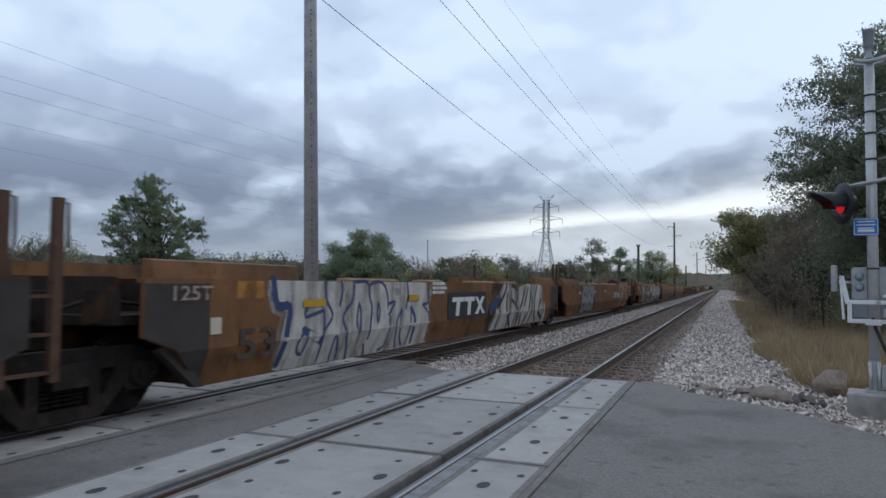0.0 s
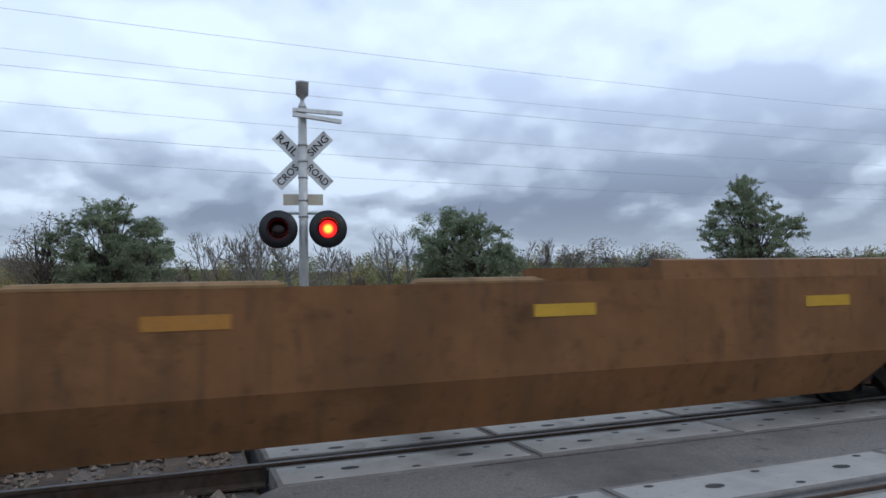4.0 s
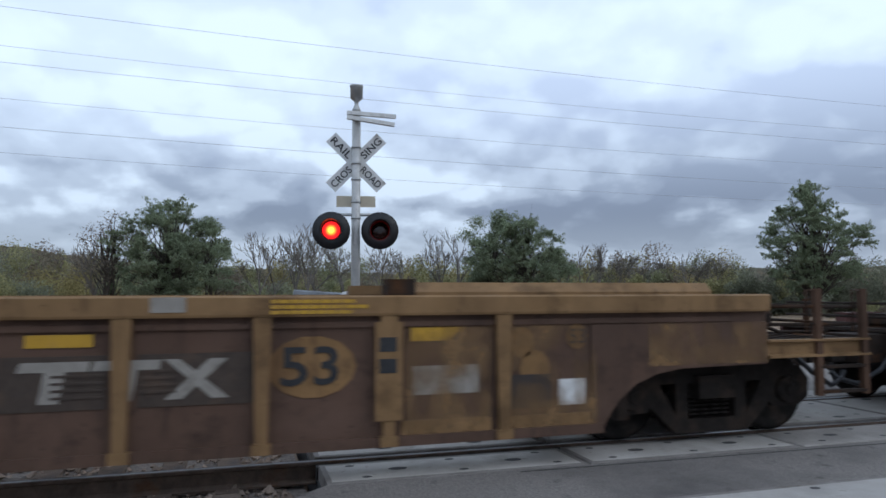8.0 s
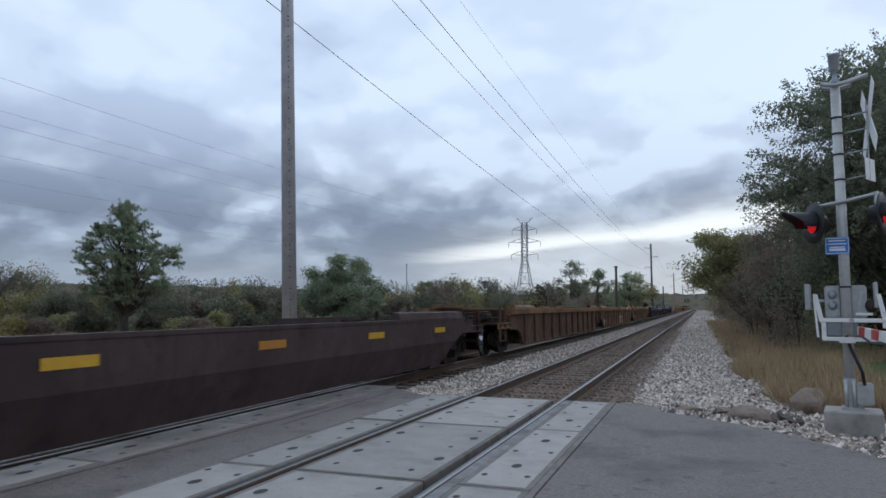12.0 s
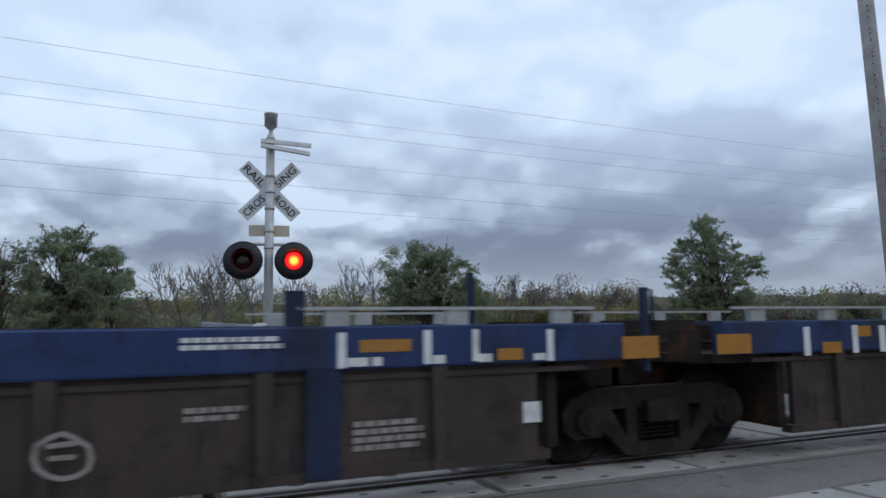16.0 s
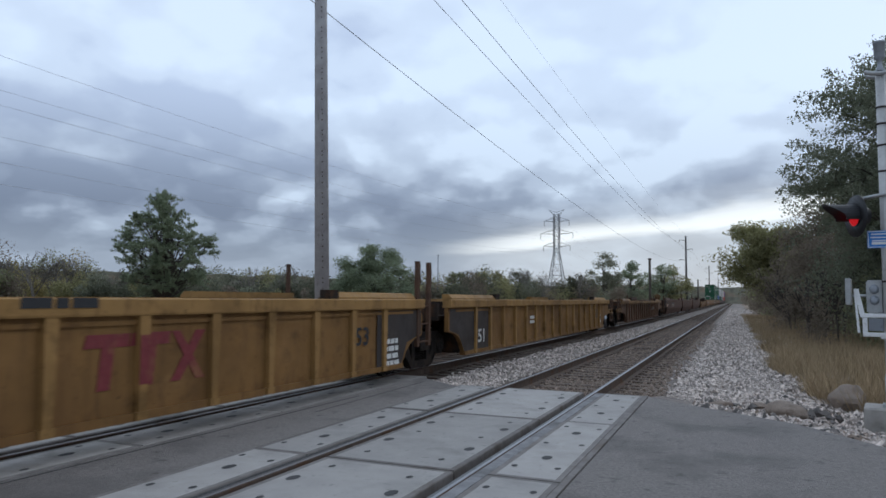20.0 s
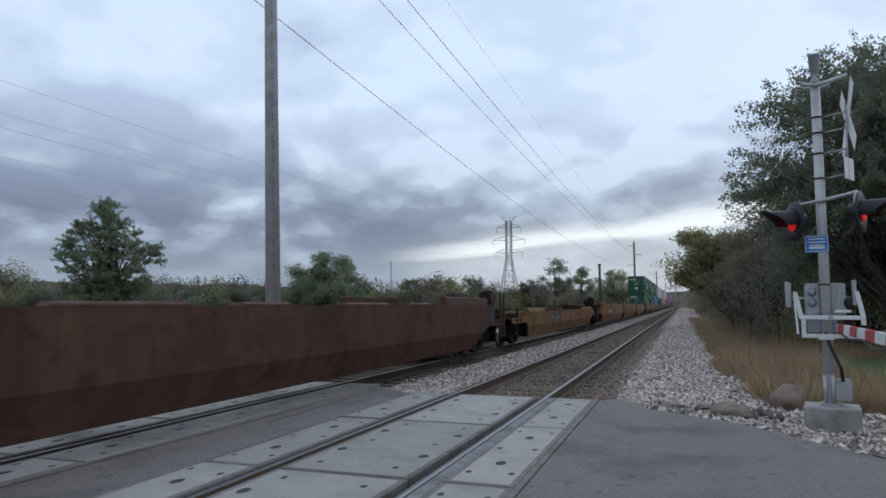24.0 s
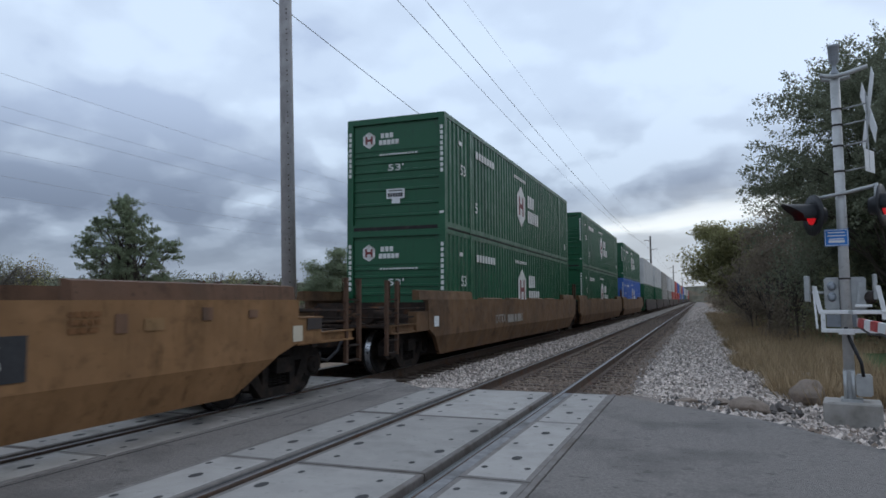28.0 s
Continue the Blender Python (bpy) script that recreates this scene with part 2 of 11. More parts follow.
M["rock"] = surface("boulder", (0.25, 0.195, 0.155), 0.9, 0, 0.25, 5, (0.15, 0.11, 0.085), 0.3, 4, 0.8, 25)
M["field"] = surface("dry_field", (0.235, 0.168, 0.115), 0.95, 0, 0.22, 0.6, (0.17, 0.125, 0.08), 0.3, 0.11, 0.8, 9)
M["lawn"] = surface("mown_lawn", (0.085, 0.120, 0.040), 0.95, 0, 0.35, 3.0, (0.13, 0.115, 0.05), 0.3, 0.6, 0.9, 60)
M["weeds"] = surface("dry_weeds", (0.33, 0.235, 0.135), 0.9, 0, 0.2, 2, (0.20, 0.155, 0.08), 0.35, 0.5, island=0.35)
M["dirt_gravel"] = surface("gravel_path", (0.225, 0.186, 0.160), 0.95, 0, 0.3, 18, (0.12, 0.10, 0.085), 0.3, 1.1, 0.9, 55)
M["galv"] = surface("galvanised_steel", (0.385, 0.39, 0.385), 0.45, 0.55, 0.16, 9, (0.30, 0.30, 0.30), 0.25, 2)
M["alu_paint"] = surface("aluminium_paint", (0.455, 0.45, 0.44), 0.5, 0.3, 0.12, 7, (0.32, 0.31, 0.30), 0.2, 2)
M["black"] = surface("black_paint", (0.014, 0.014, 0.016), 0.5, 0, 0.3, 12)
M["sign_white"] = surface("sign_white", (0.66, 0.66, 0.65), 0.5, 0, 0.05, 9, (0.45, 0.43, 0.40), 0.12, 3)
M["sign_tan"] = surface("sign_back_tan", (0.50, 0.44, 0.34), 0.6, 0, 0.08, 6)
M["sign_blue"] = surface("sign_blue", (0.03, 0.17, 0.48), 0.4, 0, 0.08, 6)
M["gate_red"] = surface("gate_red", (0.42, 0.03, 0.03), 0.4, 0, 0.1, 8)
M["cabinet_grey"] = surface("cabinet_grey", (0.27, 0.29, 0.315), 0.5, 0.3, 0.1, 5, (0.2, 0.21, 0.22), 0.2, 2)
M["red_lit"] = glow("red_lens_lit", (0.4, 0.006, 0.006), 3.6)
M["red_dim"] = surface("red_lens_glint", (0.33, 0.012, 0.018), 0.2, 0, 0.2, 20)
M["red_dim"].node_tree.nodes["Principled BSDF"].inputs["Emission Color"].default_value = (0.8, 0.012, 0.02, 1)
M["red_dim"].node_tree.nodes["Principled BSDF"].inputs["Emission Strength"].default_value = 0.45
M["tail_lamp"] = glow("tail_lamp_lit", (0.5, 0.01, 0.01), 4.0)
M["lens_dark"] = surface("lens_dark", (0.025, 0.008, 0.008), 0.15, 0, 0.3, 20)
M["wire"] = surface("wire", (0.055, 0.057, 0.062), 0.6, 0.3, 0.2, 4)
M["wire_far"] = surface("wire_far", (0.42, 0.44, 0.48), 0.6, 0.3, 0.2, 4)
M["pole_wood"] = surface("pole_wood", (0.36, 0.345, 0.345), 0.9, 0, 0.15, 3, (0.25, 0.235, 0.235), 0.3, 1.5, 0.5, 30, True)
M["lattice"] = surface("tower_steel", (0.20, 0.21, 0.225), 0.6, 0.4, 0.2, 3)
M["bark"] = surface("bark", (0.075, 0.062, 0.05), 0.95, 0, 0.3, 6, bump=0.6, bump_scale=18)
M["twig"] = surface("bare_twig", (0.155, 0.138, 0.120), 0.95, 0, 0.3, 6)


def leaf(name, base, k=0.24):
    """Thin leaves that let part of the light through."""
    m = surface(name, base, 0.75, 0, 0.20, 0.25, island=k, spec=0.08)
    n, l = m.node_tree.nodes, m.node_tree.links
    b = n["Principled BSDF"]
    t = n.new("ShaderNodeBsdfTranslucent")
    l.new(b.inputs["Base Color"].links[0].from_socket, t.inputs[0])
    x = n.new("ShaderNodeMixShader")
    x.inputs[0].default_value = 0.48
    l.new(b.outputs[0], x.inputs[1])
    l.new(t.outputs[0], x.inputs[2])
    l.new(x.outputs[0], n["Material Output"].inputs[0])
    return m


M["leaf_dark"] = leaf("leaf_dark", (0.234, 0.273, 0.175))
M["leaf_shade"] = leaf("leaf_shade", (0.195, 0.21, 0.147))
M["leaf_dusk"] = leaf("leaf_dusk", (0.118, 0.120, 0.082))
M["leaf_mid"] = leaf("leaf_mid", (0.249, 0.255, 0.146))
M["leaf_olive"] = leaf("leaf_olive", (0.282, 0.267, 0.137))
M["leaf_gold"] = leaf("leaf_gold", (0.297, 0.251, 0.117))
M["leaf_brown"] = leaf("leaf_brown", (0.209, 0.171, 0.13))
M["leaf_grey"] = leaf("leaf_grey", (0.218, 0.224, 0.159))
M["hill"] = surface("far_hill_woods", (0.085, 0.080, 0.052), 0.95, 0, 0.5, 0.30, (0.125, 0.082, 0.05), 0.4, 0.07, 1.0, 0.5)
# train
M["truck"] = surface("truck_cast_steel", (0.022, 0.018, 0.016), 0.8, 0.2, 0.3, 7, (0.048, 0.034, 0.026), 0.3, 3, spec=0.12)
M["wheel"] = surface("wheel_steel", (0.017, 0.015, 0.014), 0.75, 0.2, 0.3, 7, (0.05, 0.037, 0.03), 0.3, 3, spec=0.12)
M["tread"] = surface("wheel_tread", (0.40, 0.40, 0.41), 0.3, 0.9, 0.1, 20)
M["under"] = surface("underframe_grime", (0.030, 0.022, 0.018), 0.85, 0.1, 0.3, 5, RUST, 0.3, 2, spec=0.12)
M["deckgrey"] = car_paint("end_panel_grey", (0.050, 0.041, 0.038), (0.07, 0.048, 0.034), 0.2)
M["brown_a"] = car_paint("paint_orange_brown", (0.185, 0.085, 0.034), (0.11, 0.058, 0.03), 0.4)
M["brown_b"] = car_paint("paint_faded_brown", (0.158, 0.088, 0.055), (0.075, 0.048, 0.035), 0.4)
M["brown_plate"] = car_paint("paint_grimy_brown", (0.104, 0.060, 0.042), (0.066, 0.040, 0.030), 0.4)
M["brown_post"] = car_paint("paint_worn_tan_brown", (0.165, 0.095, 0.050), (0.10, 0.06, 0.036), 0.35)
M["brown_deep"] = car_paint("paint_deep_brown", (0.088, 0.042, 0.028), (0.052, 0.028, 0.020), 0.4)
M["pole_dark"] = surface("pole_dark_wood", (0.10, 0.092, 0.088), 0.9, 0, 0.2, 3)
M["brown_warm"] = car_paint("paint_warm_brown", (0.150, 0.082, 0.040), (0.085, 0.05, 0.03), 0.35)
M["brown_dark"] = car_paint("paint_sooty_brown", (0.062, 0.040, 0.028), (0.04, 0.03, 0.024), 0.4)
M["rust_plate"] = car_paint("paint_dark_rust", (0.100, 0.053, 0.031), (0.058, 0.033, 0.022), 0.4)
M["brown_c"] = car_paint("paint_red_brown", (0.19, 0.080, 0.045), (0.11, 0.055, 0.035), 0.35)
M["tan"] = car_paint("paint_tan", (0.228, 0.133, 0.062), (0.13, 0.072, 0.034), 0.35)
M["maroon"] = car_paint("paint_maroon", (0.093, 0.041, 0.035), (0.045, 0.026, 0.022), 0.35)
M["tan_dark"] = car_paint("paint_stained_tan", (0.228, 0.128, 0.055), (0.095, 0.05, 0.028), 0.42)
M["rust_warm"] = car_paint("paint_warm_rust", (0.124, 0.066, 0.040), (0.075, 0.042, 0.024), 0.4)
M["post_rust"] = car_paint("paint_rusted_posts", (0.090, 0.048, 0.030), (0.07, 0.038, 0.024), 0.4)
M["mark_tan"] = surface("stencil_dull_tan", (0.33, 0.245, 0.195), 0.7, 0, 0.15, 9, (0.2, 0.13, 0.1), 0.3, 4)
M["mark_soot"] = surface("stencil_faded_black", (0.052, 0.036, 0.027), 0.7, 0, 0.2, 9, (0.08, 0.05, 0.034), 0.35, 5)
M["mark_rust"] = surface("stencil_rust", (0.17, 0.098, 0.072), 0.7, 0, 0.15, 9, (0.12, 0.06, 0.045), 0.3, 4)
M["cabinet_grey"] = surface("cabinet_grey", (0.27, 0.29, 0.315), 0.5, 0.3, 0.1, 5, (0.2, 0.21, 0.22), 0.2, 2)
M["concrete_soiled"] = surface("concrete_soiled", (0.252, 0.229, 0.209), 0.9, 0, 0.18, 2.6, (0.150, 0.136, 0.124), 0.55, 0.8, 0.3, 70, each=0.15)
M["concrete_dusty"] = surface("concrete_dusty", (0.347, 0.321, 0.292), 0.9, 0, 0.12, 2.0, (0.17, 0.155, 0.135), 0.35, 0.9, 0.3, 70, each=0.1)
M["maroon_dark"] = car_paint("paint_dark_maroon", (0.055, 0.036, 0.034), (0.045, 0.03, 0.028), 0.35)
M["yellow"] = car_paint("paint_yellow", (0.222, 0.118, 0.053), (0.15, 0.078, 0.03), 0.28)
M["yellow_warm"] = car_paint("paint_warm_yellow", (0.345, 0.165, 0.064), (0.17, 0.085, 0.034), 0.28)
M["yellow_b"] = car_paint("paint_bright_yellow", (0.285, 0.158, 0.055), (0.19, 0.10, 0.034), 0.22)
M["orange_b"] = car_paint("paint_orange_rust", (0.20, 0.105, 0.045), (0.10, 0.055, 0.03), 0.40)
M["blue"] = car_paint("paint_blue", (0.024, 0.043, 0.115), (0.026, 0.028, 0.04), 0.5)
M["blue_dull"] = car_paint("paint_dull_navy", (0.018, 0.027, 0.058), (0.02, 0.021, 0.03), 0.35)
M["navy_grey"] = car_paint("paint_grey_brown", (0.062, 0.045, 0.039), (0.028, 0.022, 0.020), 0.35)
M["white_car"] = surface("paint_overspray_white", (0.335, 0.285, 0.225), 0.7, 0.0, 0.07, 1.0, (0.27, 0.22, 0.165), 0.18, 0.6, 0.1, 60, True, spec=0.2)
M["reflect"] = surface("reflector_yellow", (0.48, 0.27, 0.025), 0.4, 0, 0.12, 6, (0.36, 0.2, 0.04), 0.2, 3)
M["reflect_o"] = surface("reflector_orange", (0.36, 0.155, 0.025), 0.4, 0, 0.12, 6, (0.30, 0.15, 0.04), 0.25, 3)
M["guide_tan"] = surface("paint_guide_tan", (0.46, 0.29, 0.155), 0.55, 0, 0.10, 2, (0.34, 0.20, 0.10), 0.25, 1.4)
M["mark_white"] = surface("stencil_white", (0.62, 0.61, 0.58), 0.6, 0, 0.1, 9, (0.35, 0.32, 0.28), 0.2, 4)
M["mark_grey"] = surface("stencil_grey", (0.27, 0.245, 0.215), 0.7, 0, 0.15, 9, (0.15, 0.13, 0.11), 0.3, 4)
M["stripe_yellow"] = surface("stripe_worn_yellow", (0.40, 0.315, 0.085), 0.65, 0, 0.15, 4, (0.24, 0.14, 0.05), 0.45, 1.4)
M["mark_dull"] = surface("stencil_dull_white", (0.40, 0.385, 0.355), 0.7, 0, 0.12, 9, (0.2, 0.17, 0.14), 0.35, 5)
M["mark_black"] = surface("stencil_black", (0.022, 0.022, 0.024), 0.6, 0, 0.2, 9)
M["mark_red"] = surface("stencil_red", (0.165, 0.024, 0.028), 0.6, 0, 0.15, 9, (0.22, 0.09, 0.04), 0.25, 4)
M["spray_silver"] = surface("spray_silver", (0.215, 0.213, 0.216), 0.5, 0, 0.16, 3, (0.19, 0.185, 0.19), 0.4, 1.1)
M["spray_white"] = surface("spray_white", (0.52, 0.50, 0.46), 0.6, 0, 0.12, 5, (0.38, 0.35, 0.30), 0.25, 2)
M["spray_sand"] = surface("spray_sand", (0.36, 0.315, 0.245), 0.6, 0, 0.12, 5, (0.24, 0.18, 0.12), 0.3, 2)
M["worn_white"] = thin_paint("worn_spray_white", (0.455, 0.425, 0.38), 0.80, 1.5, (1, 1.4, 0.22))
M["mist_white"] = thin_paint("thin_spray_white", (0.42, 0.40, 0.37), 0.40, 2.2)
M["mist_grey"] = thin_paint("thin_spray_grey", (0.20, 0.19, 0.18), 0.62)
M["mist_black"] = thin_paint("thin_spray_black", (0.028, 0.025, 0.024), 0.68, 3.0)
M["mist_violet"] = thin_paint("thin_spray_violet", (0.085, 0.070, 0.175), 0.34, 2.2, (1, 1, 1))
M["mist_blue"] = thin_paint("thin_spray_blue", (0.075, 0.115, 0.21), 0.55, 2.0)
M["mist_tan"] = thin_paint("thin_worn_tan", (0.24, 0.135, 0.058), 0.45, 2.2, (1, 1, 0.8))
M["mist_brown"] = thin_paint("thin_brown_shade", (0.120, 0.078, 0.055), 0.42, 2.4, (1, 1.3, 0.5))
M["mist_orange"] = thin_paint("thin_spray_orange", (0.42, 0.17, 0.035), 0.72, 2.4)
M["spray_teal"] = surface("spray_teal", (0.19, 0.30, 0.29), 0.6, 0, 0.15, 4, (0.13, 0.25, 0.27), 0.3, 2)
M["spray_green"] = surface("spray_green", (0.07, 0.20, 0.055), 0.6, 0, 0.15, 4)
M["spray_dusk"] = surface("spray_dusk", (0.055, 0.045, 0.052), 0.6, 0, 0.2, 4, (0.035, 0.028, 0.034), 0.35, 1.5)
M["spray_ice"] = surface("spray_ice", (0.34, 0.42, 0.47), 0.6, 0, 0.15, 4)
M["spray_pine"] = surface("spray_pine", (0.018, 0.045, 0.038), 0.6, 0, 0.2, 4)
M["spray_aqua"] = surface("spray_aqua", (0.055, 0.25, 0.29), 0.6, 0, 0.15, 4)
M["yellow_plate"] = car_paint("paint_stained_yellow", (0.205, 0.105, 0.035), (0.14, 0.068, 0.026), 0.35)
M["spray_navy"] = surface("spray_navy", (0.028, 0.045, 0.12), 0.6, 0, 0.2, 4)
M["spray_purple"] = surface("spray_purple", (0.035, 0.022, 0.045), 0.6, 0, 0.15, 4)
M["green_box"] = surface("container_green", (0.009, 0.080, 0.034), 0.42, 0, 0.08, 1.3, (0.012, 0.055, 0.027), 0.2, 1.0, 0.05, 60, True)
M["white_box"] = surface("container_white", (0.50, 0.49, 0.47), 0.5, 0, 0.08, 1.3, (0.36, 0.34, 0.31), 0.25, 1.0, 0.05, 60, True)
M["grey_box"] = surface("container_grey", (0.30, 0.28, 0.25), 0.5, 0, 0.08, 1.3, (0.2, 0.18, 0.15), 0.25, 1.0, 0.05, 60, True)
M["blue_box"] = surface("container_blue", (0.045, 0.12, 0.40), 0.45, 0, 0.08, 1.3, (0.04, 0.08, 0.2), 0.2, 1.0, 0.05, 60, True)
M["red_box"] = surface("container_red", (0.42, 0.07, 0.05), 0.45, 0, 0.08, 1.3, (0.25, 0.05, 0.04), 0.2, 1.0, 0.05, 60, True)

# ---------------------------------------------------------------- tools for building
rng = np.random.default_rng(7)


def box(bm, x0, x1, y0, y1, z0, z1):
    v = [bm.verts.new((x, y, z)) for x in (x0, x1) for y in (y0, y1) for z in (z0, z1)]
    for f in ((0, 1, 3, 2), (4, 6, 7, 5), (0, 4, 5, 1), (2, 3, 7, 6), (0, 2, 6, 4), (1, 5, 7, 3)):
        bm.faces.new([v[i] for i in f])


def prism_x(bm, poly, x0, x1):
    """A polygon of (y, z) points, anticlockwise seen from +x, between x0 and x1."""
    a = [bm.verts.new((x0, y, z)) for y, z in poly]
    b = [bm.verts.new((x1, y, z)) for y, z in poly]
    bm.faces.new(b)
    bm.faces.new(a[::-1])
    for i in range(len(poly)):
        j = (i + 1) % len(poly)
        bm.faces.new((a[i], a[j], b[j], b[i]))


def prism_y(bm, poly, y0, y1):
    """A polygon of (x, z) points between y0 and y1."""
    a = [bm.verts.new((x, y0, z)) for x, z in poly]
    b = [bm.verts.new((x, y1, z)) for x, z in poly]
    bm.faces.new(a)
    bm.faces.new(b[::-1])
    for i in range(len(poly)):
        j = (i + 1) % len(poly)
        bm.faces.new((a[j], a[i], b[i], b[j]))


def prism_z(bm, poly, z0, z1):
    a = [bm.verts.new((x, y, z0)) for x, y in poly]
    b = [bm.verts.new((x, y, z1)) for x, y in poly]
    bm.faces.new(b)
    bm.faces.new(a[::-1])
    for i in range(len(poly)):
        j = (i + 1) % len(poly)
        bm.faces.new((a[i], a[j], b[j], b[i]))


def cyl(bm, p0, p1, r0, r1=None, seg=8, caps=True):
    p0, p1 = Vector(p0), Vector(p1)
    r1 = r0 if r1 is None else r1
    w = (p1 - p0).normalized()
    u = w.orthogonal().normalized()
    t = w.cross(u)
    rings = []
    for p, r in ((p0, r0), (p1, r1)):
        rings.append([bm.verts.new(p + (u * math.cos(2 * math.pi * i / seg) + t * math.sin(2 * math.pi * i / seg)) * r) for i in range(seg)])
    for i in range(seg):
        j = (i + 1) % seg
        f = bm.faces.new((rings[0][i], rings[0][j], rings[1][j], rings[1][i]))
        f.smooth = True
    if caps:
        bm.faces.new(rings[0][::-1])
        bm.faces.new(rings[1])


def tube(bm, points, r, seg=6):
    """One continuous pipe through the points."""
    pts = [Vector(p) for p in points]
    rings = []
    for i, p in enumerate(pts):
        w = (pts[min(i + 1, len(pts) - 1)] - pts[max(i - 1, 0)]).normalized()
        u = w.cross(Vector((0, 0, 1)))
        u = u.normalized() if u.length > 0.05 else Vector((1, 0, 0))
        t = w.cross(u)
        rings.append([bm.verts.new(p + (u * math.cos(2 * math.pi * k / seg) + t * math.sin(2 * math.pi * k / seg)) * r) for k in range(seg)])
    for a, b in zip(rings[:-1], rings[1:]):
        for k in range(seg):
            f = bm.faces.new((a[k], a[(k + 1) % seg], b[(k + 1) % seg], b[k]))
            f.smooth = True
    bm.faces.new(rings[0][::-1])
    bm.faces.new(rings[-1])


def lathe(bm, origin, axis, profile, seg=16, caps=True):
    """Profile of (distance along the axis, radius) turned about the axis through the origin."""
    o, w = Vector(origin), Vector(axis).normalized()
    u = w.orthogonal().normalized()
    t = w.cross(u)
    rings = [[bm.verts.new(o + w * d + (u * math.cos(2 * math.pi * i / seg) + t * math.sin(2 * math.pi * i / seg)) * r) for i in range(seg)] for d, r in profile]
    for a, b in zip(rings[:-1], rings[1:]):
        for i in range(seg):
            j = (i + 1) % seg
            f = bm.faces.new((a[i], a[j], b[j], b[i]))
            f.smooth = True
    if caps:
        bm.faces.new(rings[0][::-1])
        bm.faces.new(rings[-1])


def to_mesh(name, bm, material):
    bmesh.ops.recalc_face_normals(bm, faces=bm.faces)
    me = bpy.data.meshes.new(name)
    bm.to_mesh(me)
    bm.free()
    for m in (material if isinstance(material, (list, tuple)) else [material]):
        me.materials.append(m)
    return me


def part(name, bm, material, parent, label="", m=None):
    """Links a bmesh (or a ready mesh) as one mesh object under a thing or a part."""
    me = to_mesh(name, bm, material) if isinstance(bm, bmesh.types.BMesh) else bm
    ob = new(name, me)
    if parent is not None:
        ob.parent = parent
    if m is not None:
        ob.matrix_basis = m
    return tagged(ob, label)


def thing(name, label, category, m=None, group="", kind=""):
    ob = new(name)
    ob.empty_display_size = 0.3
    if m is not None:
        ob.matrix_basis = m
    return tagged(ob, label, category, group, kind)


def mesh_arrays(name, verts, faces, material):
    me = bpy.data.meshes.new(name)
    me.from_pydata(verts, [], faces)
    me.materials.append(material)
    return me


def place(az, d, z=0.0):
    a = radians(az)
    return (-d * math.sin(a), d * math.cos(a), z)


GROUND = -0.55
TRACK_NEAR, TRACK_FAR, HALF_GAUGE = -2.815, -6.84, 0.7525

# ---------------------------------------------------------------- ground, road and track
bm = bmesh.new()
edges = [-4500, -900, -250, -90, -40, -12, -10.5, 2.2, 6, 20, 90, 400, 4500]
ylines = [-3000, -600, -150, -40, 0, 12, 40, 90, 200, 500, 1500, 4800]
grid = [[bm.verts.new((x, y, GROUND if (x < -10 or x > 60) else (GROUND - 0.05 if x < 2 else -0.32))) for y in ylines] for x in edges]
for i in range(len(edges) - 1):
    for j in range(len(ylines) - 1):
        bm.faces.new((grid[i][j], grid[i + 1][j], grid[i + 1][j + 1], grid[i][j + 1]))
ground = tagged(part("ground", bm, M["field"], None), "flat field of dry brown and olive grass", "ground", kind="structure")

bm = bmesh.new()
bed = [(-10.6, GROUND), (-8.9, -0.215), (-4.75, -0.215), (-4.6, -0.24), (-1.15, -0.215), (-0.4, -0.30), (-0.4, -0.75), (-10.6, -0.75)]
prism_y(bm, bed, 10.8, 1600)
prism_y(bm, bed, -300, 0.55)
bed_ob = tagged(part("ballast_bed", bm, M["ballast_bed"], None), "grey crushed stone trackbed under the two tracks", "trackbed", kind="structure")
bm = bmesh.new()
prism_y(bm, [(-4.25, -0.208), (-1.35, -0.208), (-1.35, -0.4), (-4.25, -0.4)], 10.85, 700)
tagged(part("old_ballast", bm, M["ballast_old"], None), "rust brown old ballast between the rails of the empty track", "trackbed", kind="structure")

bm = bmesh.new()
prism_y(bm, [(-0.42, -0.7), (-0.42, -0.27), (0.3, -0.24), (1.1, -0.26), (2.4, -0.34), (2.4, -0.7)], 7.0, 1200)
tagged(part("gravel_path", bm, M["dirt_gravel"], None), "pale gravel service path beside the track", "path", kind="structure")

bm = bmesh.new()
prism_z(bm, [(-1.235, -12), (9, -12), (9, 0.5), (4.2, 4.6), (1.62, 7.74), (0.67, 9.2), (-0.6, 10.25), (-1.235, 10.82)], -0.7, -0.012)
prism_z(bm, [(-5.325, 0.64), (-4.315, -0.4), (-4.315, 10.72), (-5.325, 11.6)], -0.7, -0.014)
prism_z(bm, [(-40, 2.2), (-8.36, 1.5), (-8.36, 11.4), (-40, 10.0)], -0.7, -0.014)
prism_z(bm, [(-40, 2.2), (-40, 10), (-160, 12), (-160, 4)], -0.7, -0.3)
prism_z(bm, [(-21, 10.2), (-17.5, 10.6), (-14.8, 60), (-18.5, 60)], -0.7, -0.52)
road = tagged(part("road", bm, M["asphalt"], None), "worn grey asphalt road over the level crossing", "road", kind="structure")
bm = bmesh.new()
for (xa, ya, xb, yb, w) in ((-5.27, 2.2, -5.18, 9.0, 0.016), (-4.95, 7.5, -5.05, 11.0, 0.012)):
    prism_z(bm, [(xa, ya), (xa + w, ya), (xb + w, yb), (xb, yb)], -0.02, -0.0105)
